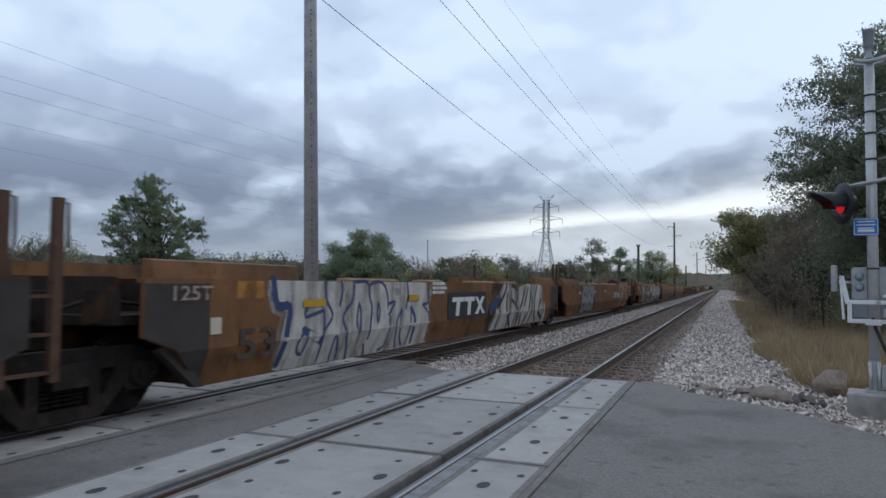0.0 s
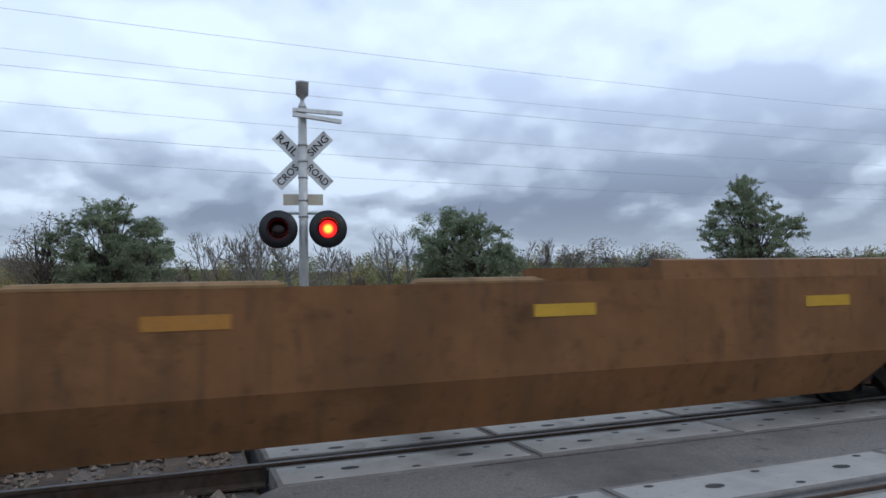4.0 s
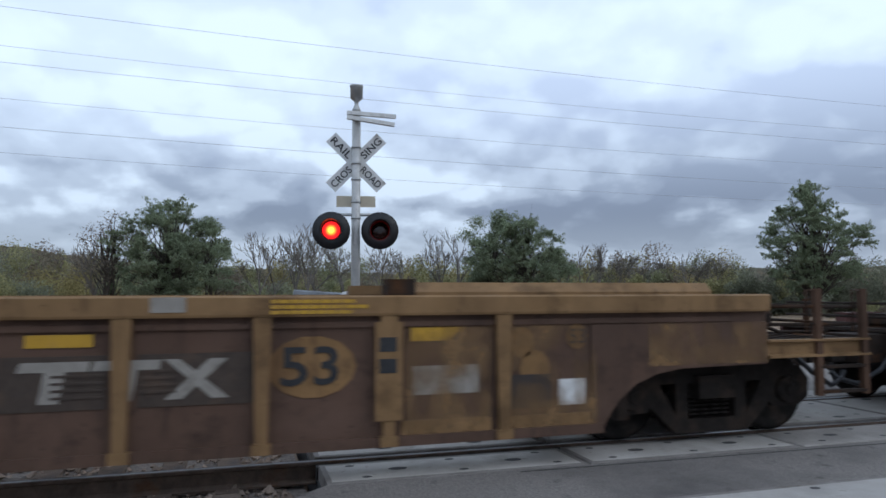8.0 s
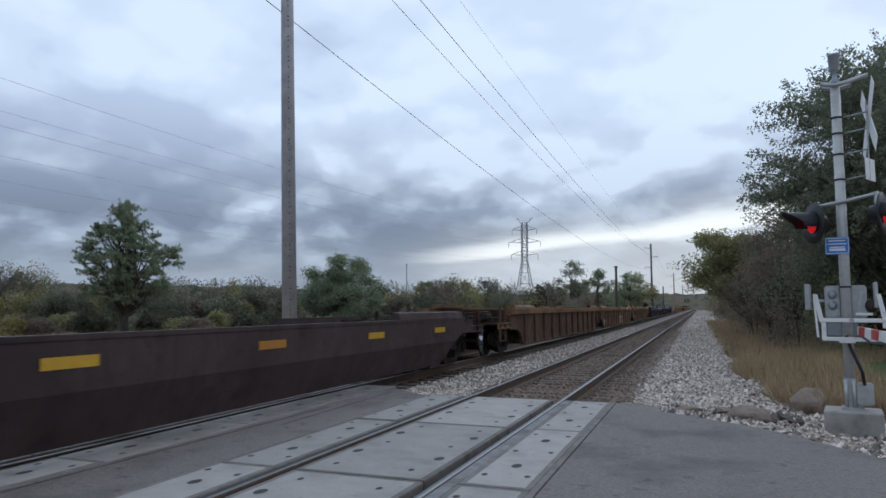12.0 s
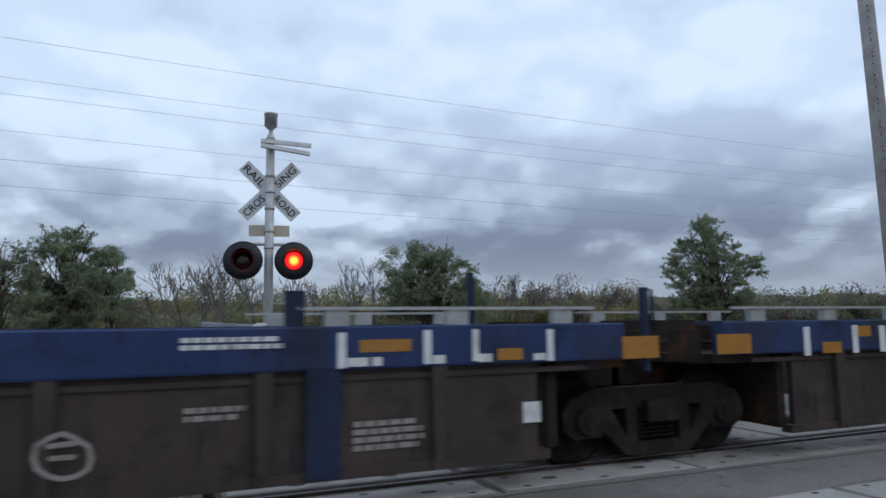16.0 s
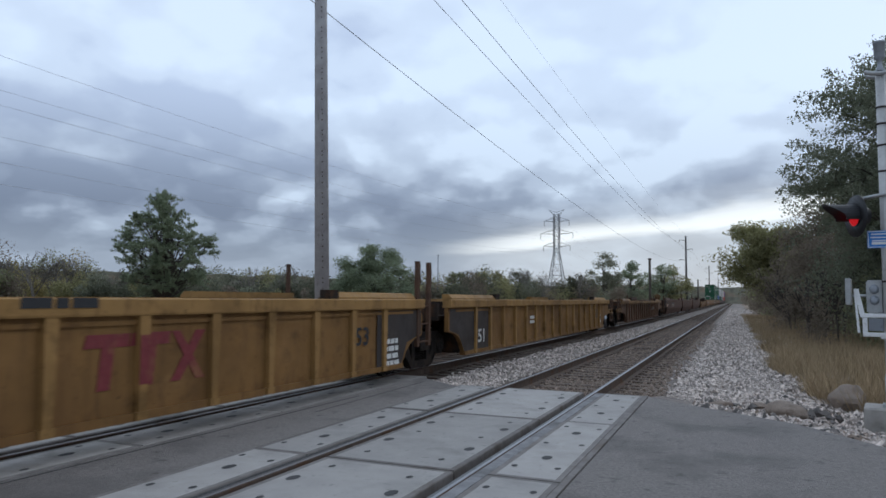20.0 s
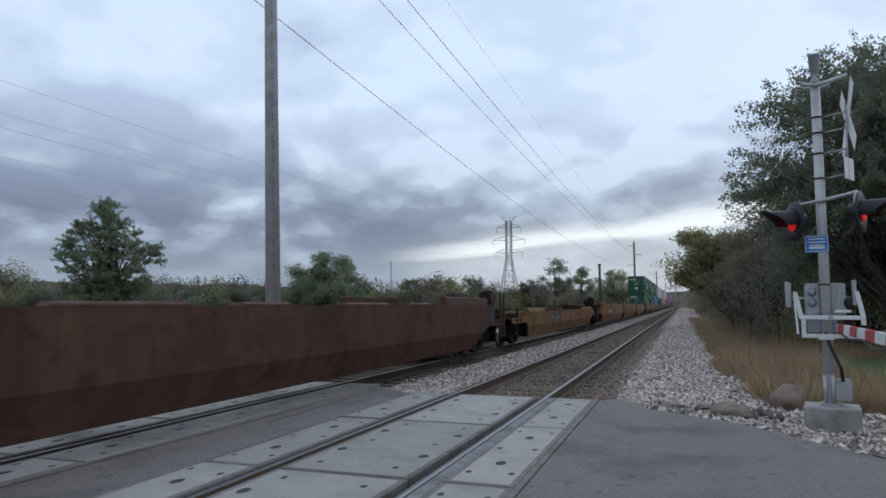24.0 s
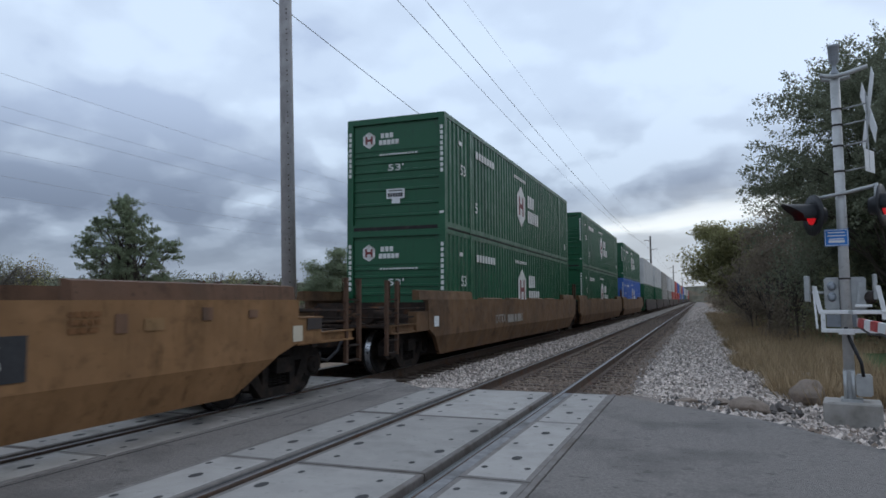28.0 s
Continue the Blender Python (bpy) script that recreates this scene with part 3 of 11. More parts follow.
part("tar_seam", bm, M["rubber"], road, "black tar seam in the asphalt")

# rails
RAIL = [(-0.07, -0.18), (0.07, -0.18), (0.07, -0.165), (0.012, -0.14), (0.012, -0.045), (0.036, -0.03), (0.036, -0.004), (0.028, 0.0),
        (-0.028, 0.0), (-0.036, -0.004), (-0.036, -0.03), (-0.012, -0.045), (-0.012, -0.14), (-0.07, -0.165)]


def rail(name, x, label):
    ob = thing(name, label, "rail", kind="structure")
    web = bmesh.new()
    prism_y(web, [(x + a, b - 0.003) for a, b in RAIL], -300, 1500)
    part("rail_web", web, M["rail_rust"], ob)
    head = bmesh.new()
    prism_y(head, [(x + 0.002, -0.012), (x + 0.030, -0.012), (x + 0.028, 0.0), (x + 0.002, 0.0)], -300, 1500)
    part("rail_head", head, M["steel_rail"], ob, "polished running surface")
    dull = bmesh.new()
    prism_y(dull, [(x - 0.035, -0.014), (x + 0.002, -0.012), (x + 0.002, -0.001), (x - 0.030, -0.002)], -300, 1500)
    part("rail_shoulder", dull, M["steel_dull"], ob, "dull grey shoulder of the head")
    return ob


for c, tag in ((TRACK_NEAR, "empty"), (TRACK_FAR, "train")):
    for s in (-1, 1):
        rail("rail", c + s * HALF_GAUGE, "steel rail with a polished head on the %s track" % tag)

# concrete crossing panels
HOLES = [(0.12, 0.3), (0.5, 0.3), (0.88, 0.3), (0.12, 0.75), (0.5, 0.75), (0.88, 0.75)]


def panel_mesh(w, l, mat, edge):
    """A concrete slab in a frame of steel angle."""
    bm = bmesh.new()
    c, f, g = 0.010, 0.060, 0.052
    lo = [(0.004, 0.006), (w - 0.004, 0.006), (w - 0.004, l - 0.006), (0.004, l - 0.006)]
    hi = [(c, c), (w - c, c), (w - c, l - c), (c, l - c)]
    inner = [(f, g), (w - f, g), (w - f, l - g), (f, l - g)]
    a = [bm.verts.new((x, y, -0.2)) for x, y in lo]
    b = [bm.verts.new((x, y, -0.012)) for x, y in lo]
    d = [bm.verts.new((x, y, -0.002)) for x, y in hi]
    e = [bm.verts.new((x, y, -0.003)) for x, y in inner]
    h = [bm.verts.new((x + (0.006 if x < w / 2 else -0.006), y + (0.006 if y < l / 2 else -0.006), 0.0)) for x, y in inner]
    bm.faces.new(h)
    for p, q, k in ((a, b, 1), (b, d, 1), (d, e, 1), (e, h, 0)):
        for i in range(4):
            j = (i + 1) % 4
            bm.faces.new((p[i], p[j], q[j], q[i])).material_index = k
    return to_mesh("panel", bm, [mat, edge])


def dimple_mesh(r, squash):
    bm = bmesh.new()
    v = [bm.verts.new((r * math.cos(k * math.pi / 5), r * squash * math.sin(k * math.pi / 5), 0)) for k in range(10)]
    bm.faces.new(v)
    return to_mesh("lifting_pocket", bm, M["rubber"])


POCKET, POCKET_BIG = dimple_mesh(0.028, 1.5), dimple_mesh(0.048, 1.7)


def crossing(name, centre, y_joints, label, mat):
    ob = thing(name, label, "crossing panels", kind="structure")
    far = centre == TRACK_FAR
    fields = [(centre - HALF_GAUGE - 0.735, 0.62), (centre - HALF_GAUGE + 0.085, 1.27), (centre + HALF_GAUGE + 0.14, 0.62)]
    prev = y_joints[0]
    kinds = {}
    for a, b in zip(y_joints[:-1], y_joints[1:]):
        l = b - a - 0.012
        for i, (x, w) in enumerate(fields):
            soiled = far and i == 2 and a > 5.0
            key = (i, round(l, 2), soiled)
            if key not in kinds:
                kinds[key] = panel_mesh(w, l, M["concrete_soiled"], M["concrete_soiled"]) if soiled else panel_mesh(w, l, mat, M["panel_steel"])
            p = part("panel", kinds[key], None, ob, m=pose(x, a + 0.006, -0.006 + rng.uniform(-0.003, 0.003), rng.uniform(-0.06, 0.06), rng.uniform(-0.08, 0.08)))
            for u, v in ((0.2, 0.12), (0.8, 0.13), (0.22, 0.5), (0.79, 0.52), (0.2, 0.88), (0.8, 0.87)):
                part("lifting_pocket", POCKET, None, p, m=pose(w * u, l * v + rng.uniform(-0.05, 0.05), 0.003))
            for u, v in (((0.5, 0.28), (0.5, 0.74)) if i != 1 else ((0.14, 0.33), (0.86, 0.3), (0.14, 0.72), (0.86, 0.7))):
                part("lifting_pocket", POCKET_BIG, None, p, m=pose(w * u, l * v, 0.003))
    y0, y1 = y_joints[0], y_joints[-1]
    left, right = centre - HALF_GAUGE, centre + HALF_GAUGE
    # the far track's filler is coloured dark to stand for the train's shadow
    for tag, x0, x1, top, m in (("flangeway_filler", left - 0.115, left - 0.037, -0.022, M["rubber"]), ("flangeway", left + 0.037, left + 0.09, -0.10, M["gap_dark"]), ("flangeway", right - 0.155, right - 0.037, -0.12, M["gap_dark"]), ("flangeway_filler", right + 0.037, right + 0.142, -0.030 if far else -0.010, M["gap_dark"] if far else M["filler_pale"])):
        bm = bmesh.new()
        box(bm, x0, x1, y0, y1, -0.2, top)
        part(tag, bm, m, ob)
    bm = bmesh.new()
    box(bm, fields[0][0] - 0.01, fields[2][0] + 0.63, y_joints[0], y_joints[-1], -0.4, -0.13)
    part("panel_bed", bm, M["rubber"], ob)
    return ob


crossing("crossing_panels_1", TRACK_NEAR, [0.1, 2.78, 5.47, 8.20, 10.86], "pale concrete crossing panels with lifting pockets on the empty track", M["concrete"])
crossing("crossing_panels_2", TRACK_FAR, [0.64, 2.87, 5.10, 7.33, 9.56, 11.79], "dusty concrete crossing panels under the train", M["concrete_dusty"])
bm = bmesh.new()
prism_z(bm, [(-1.30, 0.1), (-1.245, 0.1), (-1.245, 10.86), (-1.30, 10.86)], -0.2, -0.002)
part("panel_edge_strip", bm, M["panel_steel"], road, "thin steel edging angle")

# ties: the nearer ones piece by piece, the rest joined
bm = bmesh.new()
box(bm, -1.28, 1.28, -0.11, 0.11, -0.36, -0.178)
bmesh.ops.bevel(bm, geom=bm.edges[:], offset=0.012, segments=1, affect="EDGES")
TIE = to_mesh("tie", bm, M["tie"])
bm = bmesh.new()
box(bm, -0.19, 0.19, -0.09, 0.09, -0.182, -0.168)
PLATE = to_mesh("tie_plate", bm, M["rail_rust"])
for c, y0, n in ((TRACK_NEAR, 11.15, 90), (TRACK_FAR, 12.1, 60), (TRACK_FAR, -14.5, 29)):
    bed_ties = thing("track_ties", "row of weathered wooden railway ties", "railway ties", kind="structure")
    for i in range(n):
        part("tie", TIE, None, bed_ties, m=pose(c + rng.uniform(-0.04, 0.04), y0 + i * 0.515 + rng.uniform(-0.03, 0.03), rng.uniform(-0.012, 0.006), 0, 0, rng.uniform(-1.5, 1.5)))
    for i in range(min(n, 40)):
        for s in (-1, 1):
            part("tie_plate", PLATE, None, bed_ties, m=pose(c + s * HALF_GAUGE, y0 + i * 0.515, 0))
bm = bmesh.new()
for c, y0, n in ((TRACK_NEAR, 11.15 + 90 * 0.515, 700), (TRACK_FAR, 12.1 + 60 * 0.515, 300)):
    for i in range(n):
        box(bm, c - 1.28, c + 1.28, y0 + i * 0.515 - 0.11, y0 + i * 0.515 + 0.11, -0.3, -0.186)
tagged(part("far_ties", bm, M["tie"], None), "distant wooden railway ties of both tracks", "railway ties", kind="stuff")


# the gravel shoulder that falls from the road edge to the path
bm = bmesh.new()
rim = [(-1.22, 10.86), (-0.6, 10.28), (0.67, 9.25), (1.62, 7.8), (4.2, 4.7), (9.0, 0.6)]
rows = [[bm.verts.new((x, y + d, z)) for x, y in rim] for d, z in ((-0.05, -0.045), (0.0, -0.03), (2.2, -0.262), (2.25, -0.6))]
for a, b in zip(rows[:-1], rows[1:]):
    for i in range(len(rim) - 1):
        bm.faces.new((a[i], a[i + 1], b[i + 1], b[i]))
tagged(part("shoulder", bm, M["dirt_gravel"], None), "gravel shoulder sloping from the road edge", "gravel", kind="structure")


# loose stone
def stones(name, n, area, size, material, label, weight=1.0):
    """area(k) gives n places (x, y, z)."""
    p = area(n)
    oct_v = np.array([(1, 0, 0), (-1, 0, 0), (0, 1, 0), (0, -1, 0), (0, 0, 0.8), (0, 0, -0.8)], float)
    oct_f = np.array([(0, 2, 4), (2, 1, 4), (1, 3, 4), (3, 0, 4), (2, 0, 5), (1, 2, 5), (3, 1, 5), (0, 3, 5)])
    s = rng.uniform(size[0], size[1], (n, 1, 1)) * rng.uniform(0.7, 1.3, (n, 1, 3))
    v = oct_v[None] * s + rng.normal(0, 0.22, (n, 6, 3)) * s
    a = rng.uniform(0, 2 * math.pi, n)
    ca, sa = np.cos(a)[:, None], np.sin(a)[:, None]
    v = np.stack((v[..., 0] * ca - v[..., 1] * sa, v[..., 0] * sa + v[..., 1] * ca, v[..., 2]), -1) + p[:, None, :]
    f = oct_f[None] + (np.arange(n) * 6)[:, None, None]
    return tagged(part(name, mesh_arrays(name, v.reshape(-1, 3).tolist(), f.reshape(-1, 3).tolist(), material), None, None), label, "crushed stone", kind="stuff")


def spread(x0, x1, y0, y1, z, power=2.2):
    def area(n):
        y = y0 + (y1 - y0) * rng.uniform(0, 1, n) ** power
        x = rng.uniform(x0, x1, n) + rng.normal(0, 0.08, n)
        return np.stack((x, y, np.full(n, z) + rng.uniform(-0.02, 0.02, n)), -1)
    return area


stones("ballast_stones", 15000, spread(-1.15, 0.75, 10.7, 60, -0.22), (0.022, 0.045), M["stone"], "pale grey loose ballast stones beside the empty track")
stones("ballast_stones", 9000, spread(-5.5, -4.2, 11.6, 60, -0.2), (0.022, 0.045), M["stone"], "grey ballast stones between the two tracks")
stones("ballast_stones", 9000, spread(-3.6, -2.0, 10.95, 55, -0.2), (0.018, 0.036), M["stone_old"], "rust brown small stones between the ties")
stones("ballast_stones", 2500, spread(-2.0, -1.2, 10.95, 50, -0.2), (0.018, 0.036), M["stone_old"], "rust brown small stones along the rail")
stones("ballast_stones", 4000, spread(-9.2, -4.6, 0.4, -14, -0.2, 1.5), (0.022, 0.045), M["stone_old"], "brown ballast stones at the crossing edge")


def verge(n):
    k = rng.uniform(0, 1, n)
    x = -0.6 + k * 3.6
    d = rng.uniform(0, 1, n) ** 1.3 * 6.0
    y = np.interp(x, [-0.6, 0.67, 1.62, 4.2], [10.28, 9.25, 7.8, 4.7]) + d
    return np.stack((x, y, -0.03 - 0.105 * np.minimum(d, 2.2) + rng.uniform(-0.02, 0.02, n)), -1)


stones("ballast_stones", 11000, verge, (0.02, 0.055), M["stone"], "loose pale stones along the road edge")
stones("ballast_stones", 9000, spread(0.2, 2.3, 10.5, 75, -0.24, 1.7), (0.022, 0.05), M["stone"], "pale stones spread over the service path")
stones("ballast_stones", 4000, spread(-1.1, 2.3, 55, 150, -0.22, 1.5), (0.05, 0.09), M["stone"], "pale stones far along the service path")
stones("asphalt_rubble", 46, lambda n: np.stack((rng.uniform(-0.5, 1.25, n), rng.normal(10.95, 0.45, n), np.full(n, -0.14)), -1), (0.035, 0.085), M["stone_dark"], "dark lumps of broken asphalt in the gravel")
stones("ballast_stones", 900, verge, (0.025, 0.075), M["stone_dark"], "dark wet stones along the road edge")
stones("ballast_stones", 2200, verge, (0.02, 0.06), M["stone_old"], "brown stones along the road edge")


def boulder(pos, size, label):
    bm = bmesh.new()
    bmesh.ops.create_icosphere(bm, subdivisions=3, radius=1)
    off = Vector(pos)
    for v in bm.verts:
        k = 1 + 0.28 * noise.noise(v.co * 1.3 + off) + 0.1 * noise.noise(v.co * 4 + off)
        v.co = Vector((v.co.x * size[0], v.co.y * size[1], v.co.z * size[2])) * k
    for f in bm.faces:
        f.smooth = noise.noise(f.calc_center_median() * 3) > -0.2
    tagged(part("boulder", bm, M["rock"], None, m=pose(*pos, 0, 0, rng.uniform(0, 180))), label, "rock")


boulder((0.60, 10.62, -0.06), (0.36, 0.15, 0.12), "flat brown boulder lying at the road edge")
boulder((1.57, 12.4, -0.10), (0.27, 0.25, 0.24), "rounded tan boulder in the gravel")
boulder((-0.23, 10.95, -0.07), (0.19, 0.09, 0.05), "small dark stone at the road edge")
boulder((0.28, 11.45, -0.12), (0.15, 0.10, 0.05), "small grey stone in the gravel")


# ---------------------------------------------------------------- plants
def leaf_quads(centres, size, slim=False):
    n = len(centres)
    a = rng.normal(0, 1, (n, 3))
    a /= np.linalg.norm(a, axis=1)[:, None]
    b = np.cross(a, rng.normal(0, 1, (n, 3)))
    b /= np.linalg.norm(b, axis=1)[:, None] + 1e-6
    s = size * rng.uniform(0.6, 1.4, (n, 1))
    if slim:
        v = np.stack((centres + a * s, centres + b * s * 0.8, centres - a * s - b * s * 0.4), 1)
        return v.reshape(-1, 3).tolist(), np.arange(n * 3).reshape(-1, 3).tolist()
    v = np.stack((centres + a * s, centres + b * s * 0.6, centres - a * s, centres - b * s * 0.6), 1)
    return v.reshape(-1, 3).tolist(), np.arange(n * 4).reshape(-1, 4).tolist()


def limb_points(p0, p1, n=5, bend=0.12):
    p0, p1 = np.array(p0, float), np.array(p1, float)
    l = np.linalg.norm(p1 - p0)
    pts = [p0 + (p1 - p0) * k / n + (rng.normal(0, bend * l / n, 3) if 0 < k < n else 0) for k in range(n + 1)]
    for k, p in enumerate(pts):
        p[2] += 0.10 * l * math.sin(math.pi * k / n)
    return pts


def taper(bm, pts, r0, r1, seg=6):
    n = len(pts) - 1
    for k in range(n):
        cyl(bm, pts[k], pts[k + 1], r0 + (r1 - r0) * k / n, r0 + (r1 - r0) * (k + 1) / n, seg, False)


def tree(name, label, pos, height, width, mat, leaves, size, clumps=26, base=0.18, trunks=1, trunk_r=None, lean=0.0, shape=1.0, hollow=0.35, clump=(0.10, 0.18), spray=0.0):
    ob = thing(name, label, "tree", pose(*pos))
    trunk_r = trunk_r or height * 0.016
    bm = bmesh.new()
    cent = []
    for k in range(clumps):
        while True:
            q = rng.uniform(-1, 1, 3)
            r = np.linalg.norm(q)
            if hollow < r < 1:
                break
        zz = base + (1 - base) * (0.5 + 0.47 * q[2])
        narrow = 1.0 - 0.55 * max(0.0, (zz - 0.55) / 0.45) ** 1.4 * shape
        cent.append((q[0] * width / 2 * narrow + lean * zz * height, q[1] * width / 2 * narrow, zz * height))
    tops = []
    for t in range(trunks):
        top = (rng.normal(0, 0.07) * width + lean * height * 0.7, rng.normal(0, 0.07) * width, height * rng.uniform(0.66, 0.85))
        pts = limb_points((rng.normal(0, 0.03) * width * (trunks > 1), rng.normal(0, 0.03) * width * (trunks > 1), -0.3), top, 6, 0.10)
        taper(bm, pts, trunk_r, trunk_r * 0.3, 8)
        tops.append(pts)
    for c in cent:
        pts = tops[rng.integers(len(tops))]
        start = pts[min(5, max(1, int(6 * (c[2] / height) * 0.62)))]
        taper(bm, limb_points(start, c, 4, 0.2), trunk_r * 0.42, trunk_r * 0.08, 5)
        for _ in range(4):
            e = np.array(c) + rng.normal(0, 0.05 * width, 3)
            taper(bm, limb_points(c, e, 2, 0.2), trunk_r * 0.12, trunk_r * 0.04, 4)
    part("trunk", bm, M["bark"], ob)
    cent = np.array(cent)
    pick = rng.integers(0, len(cent), leaves)
    rad = rng.uniform(clump[0], clump[1], len(cent))[pick][:, None] * width
    q = rng.normal(0, 1, (leaves, 3))
    q /= np.linalg.norm(q, axis=1)[:, None]
    q *= rng.uniform(0, 1, (leaves, 1)) ** 0.45 * (1 + 0.4 * np.sin(q[:, :1] * 4 + pick[:, None]) * np.cos(q[:, 2:] * 5))
    off = q * rad * np.array([1.25, 1.25, 0.85])
    if spray:
        # leaves strung along drooping twigs that fan out of each clump
        per = 7
        way = cent[:, None, :] * np.array([1, 1, 0.25]) / width + rng.normal(0, 0.55, (len(cent), per, 3)) * np.array([1, 1, 0.55])
        way /= np.linalg.norm(way, axis=2)[:, :, None]
        run = rng.uniform(0, 1, (leaves, 1))
        tw = way[pick, rng.integers(0, per, leaves)]
        off = tw * run * rad * (1.9 if spray > 0.2 else 1.25) + q * rad * 0.30 * (1.1 - 0.6 * run) - np.array([0, 0, 1.0]) * run ** 2 * rad * spray
    part("crown", mesh_arrays("crown", *leaf_quads(cent[pick] + off, size, True), mat), None, ob)
    return ob


def bare_tree(label, pos, height, spread_deg=24, twig=M["twig"], name="bare_tree", depth_max=4):
    ob = thing(name, label, "tree", pose(*pos))
    bm = bmesh.new()

    def grow(p, d, l, r, depth):
        q = p + d * l
        cyl(bm, p, q, r, r * 0.72, 5 if depth < 2 else 3, False)
        if depth >= depth_max:
            return
        for k in range(rng.integers(2, 4) if depth else 4):
            e = (d + Vector(rng.normal(0, math.tan(radians(spread_deg)) * 0.75, 3)) + Vector((0, 0, 0.18))).normalized()
            grow(p + d * l * rng.uniform(0.55, 1.0), e, l * rng.uniform(0.6, 0.82), max(0.021, r * 0.62), depth + 1)

    grow(Vector((0, 0, -0.2)), Vector((rng.normal(0, 0.06), rng.normal(0, 0.06), 1)).normalized(), height * 0.30, height * 0.011, 0)
    part("bough", bm, twig, ob)
    return ob


def scrub(name, label, spots, mat, per, size, category="bushes"):
    """Clumps of leaves: spots is a list of (x, y, z, radius, height)."""
    out = []
    for x, y, z, r, h in spots:
        n = 9
        u = rng.uniform(0.0, 0.80, n)
        a = rng.uniform(0, 2 * math.pi, n)
        k = r * (1.0 - 0.8 * u) * rng.uniform(0.2, 1, n)
        mid = np.stack((x + np.cos(a) * k, y + np.sin(a) * k, z + h * u), -1)
        pick = rng.integers(0, n, per)
        q = rng.normal(0, 1, (per, 3))
        q *= (rng.uniform(0, 1, per) ** 0.4 / np.linalg.norm(q, axis=1))[:, None]
        size_k = (r * rng.uniform(0.30, 0.5, n))[pick][:, None]
        out.append(mid[pick] + q * size_k * np.array([1.0, 1.0, 0.9 + 0.1 * h / r]))
    return tagged(part(name, mesh_arrays(name, *leaf_quads(np.concatenate(out), size, True), mat), None, None), label, category, kind="stuff")


# trees standing in the field
rng = np.random.default_rng(21)
tree("tree", "tall green tree standing alone in the field", place(45.1, 62, GROUND), 10.9, 7.4, M["leaf_dark"], 74000, 0.07, 150, 0.06, 3, shape=1.25, hollow=0.0, clump=(0.07, 0.12), spray=0.1)
tree("tree", "broad green tree with several stems in the field", place(67.2, 60, GROUND), 9.0, 9.6, M["leaf_dark"], 76000, 0.07, 150, 0.0, 3, shape=1.0, hollow=0.0, clump=(0.065, 0.11), spray=0.1)
tree("tree", "pointed green crown rising from the broad tree", place(69.6, 61, GROUND), 10.4, 5.0, M["leaf_dark"], 15000, 0.08, 26, 0.15, 1, hollow=0.1)
tree("tree", "dense dark green tree at the field edge", place(95.4, 58, GROUND), 9.8, 9.0, M["leaf_dark"], 84000, 0.07, 160, 0.0, 3, shape=0.8, hollow=0.0, clump=(0.07, 0.115), spray=0.1)
tree("tree", "thinner green tree beside the dense one", place(92.6, 59, GROUND), 8.8, 4.8, M["leaf_dark"], 12000, 0.085, 26, 0.06, 2)
tree("tree", "half bare tree with a few last leaves", place(99.4, 58, GROUND), 8.6, 5.4, M["leaf_brown"], 1500, 0.08, 40, 0.25, 4)
bare_tree("grey leafless tree beside the dense one", place(100.4, 58, GROUND), 8.6, 30, depth_max=5)
tree("tree", "rounded green bush tree behind the utility pole", place(28.9, 70, GROUND), 7.8, 8.0, M["leaf_dark"], 46000, 0.085, 80, 0.0, 2, hollow=0.1, clump=(0.075, 0.12))
for az, d, h, w, m in ((10.0, 150, 10.8, 6.5, "leaf_grey"), (7.7, 160, 9.0, 6, "leaf_dark"), (5.6, 170, 9.5, 7, "leaf_dark"), (4.6, 175, 8.6, 7, "leaf_olive"), (22.2, 120, 6.6, 4, "leaf_mid"), (19.2, 125, 6.6, 7, "leaf_olive"), (12.0, 135, 6.0, 6, "leaf_dusk"), (17.0, 140, 6.5, 8, "leaf_dusk"), (5.0, 220, 8, 8, "leaf_olive"), (3.6, 300, 9, 9, "leaf_grey")):
    tree("tree", "green tree in the distant hedgerow", place(az, d, GROUND), h * 1.16, w * 1.2, M[m], 6500, 0.17, 30, 0.0, 2, hollow=0.1)
for az, d, h in ((85.6, 62, 8.2), (83.9, 64, 8.0), (81.8, 62, 7.4), (87.3, 66, 7.0), (76.9, 70, 6.6), (73.7, 66, 7.6), (72.6, 68, 8.0), (62.2, 68, 7.4), (61.0, 70, 7.8), (58.6, 74, 6.6), (55.7, 76, 6.8), (53.9, 74, 7.0), (51.6, 78, 6.6), (79.0, 58, 6.2), (57.0, 78, 7.0), (52.6, 80, 7.0), (49.6, 82, 6.6), (38.5, 84, 6.4), (36.0, 84, 6.6), (15.9, 130, 8.8), (14.9, 128, 8.4), (11.7, 128, 8.0), (18.2, 132, 8.4), (20.6, 126, 7.8), (25.3, 118, 7.0), (88.6, 60, 7.0), (84.8, 60, 7.6), (64.0, 66, 6.4), (59.6, 72, 6.6)):
    bare_tree("grey leafless tree in the hedgerow", place(az, d, GROUND), h * (1.3 if az > 70 else 1.12), 26, depth_max=5)

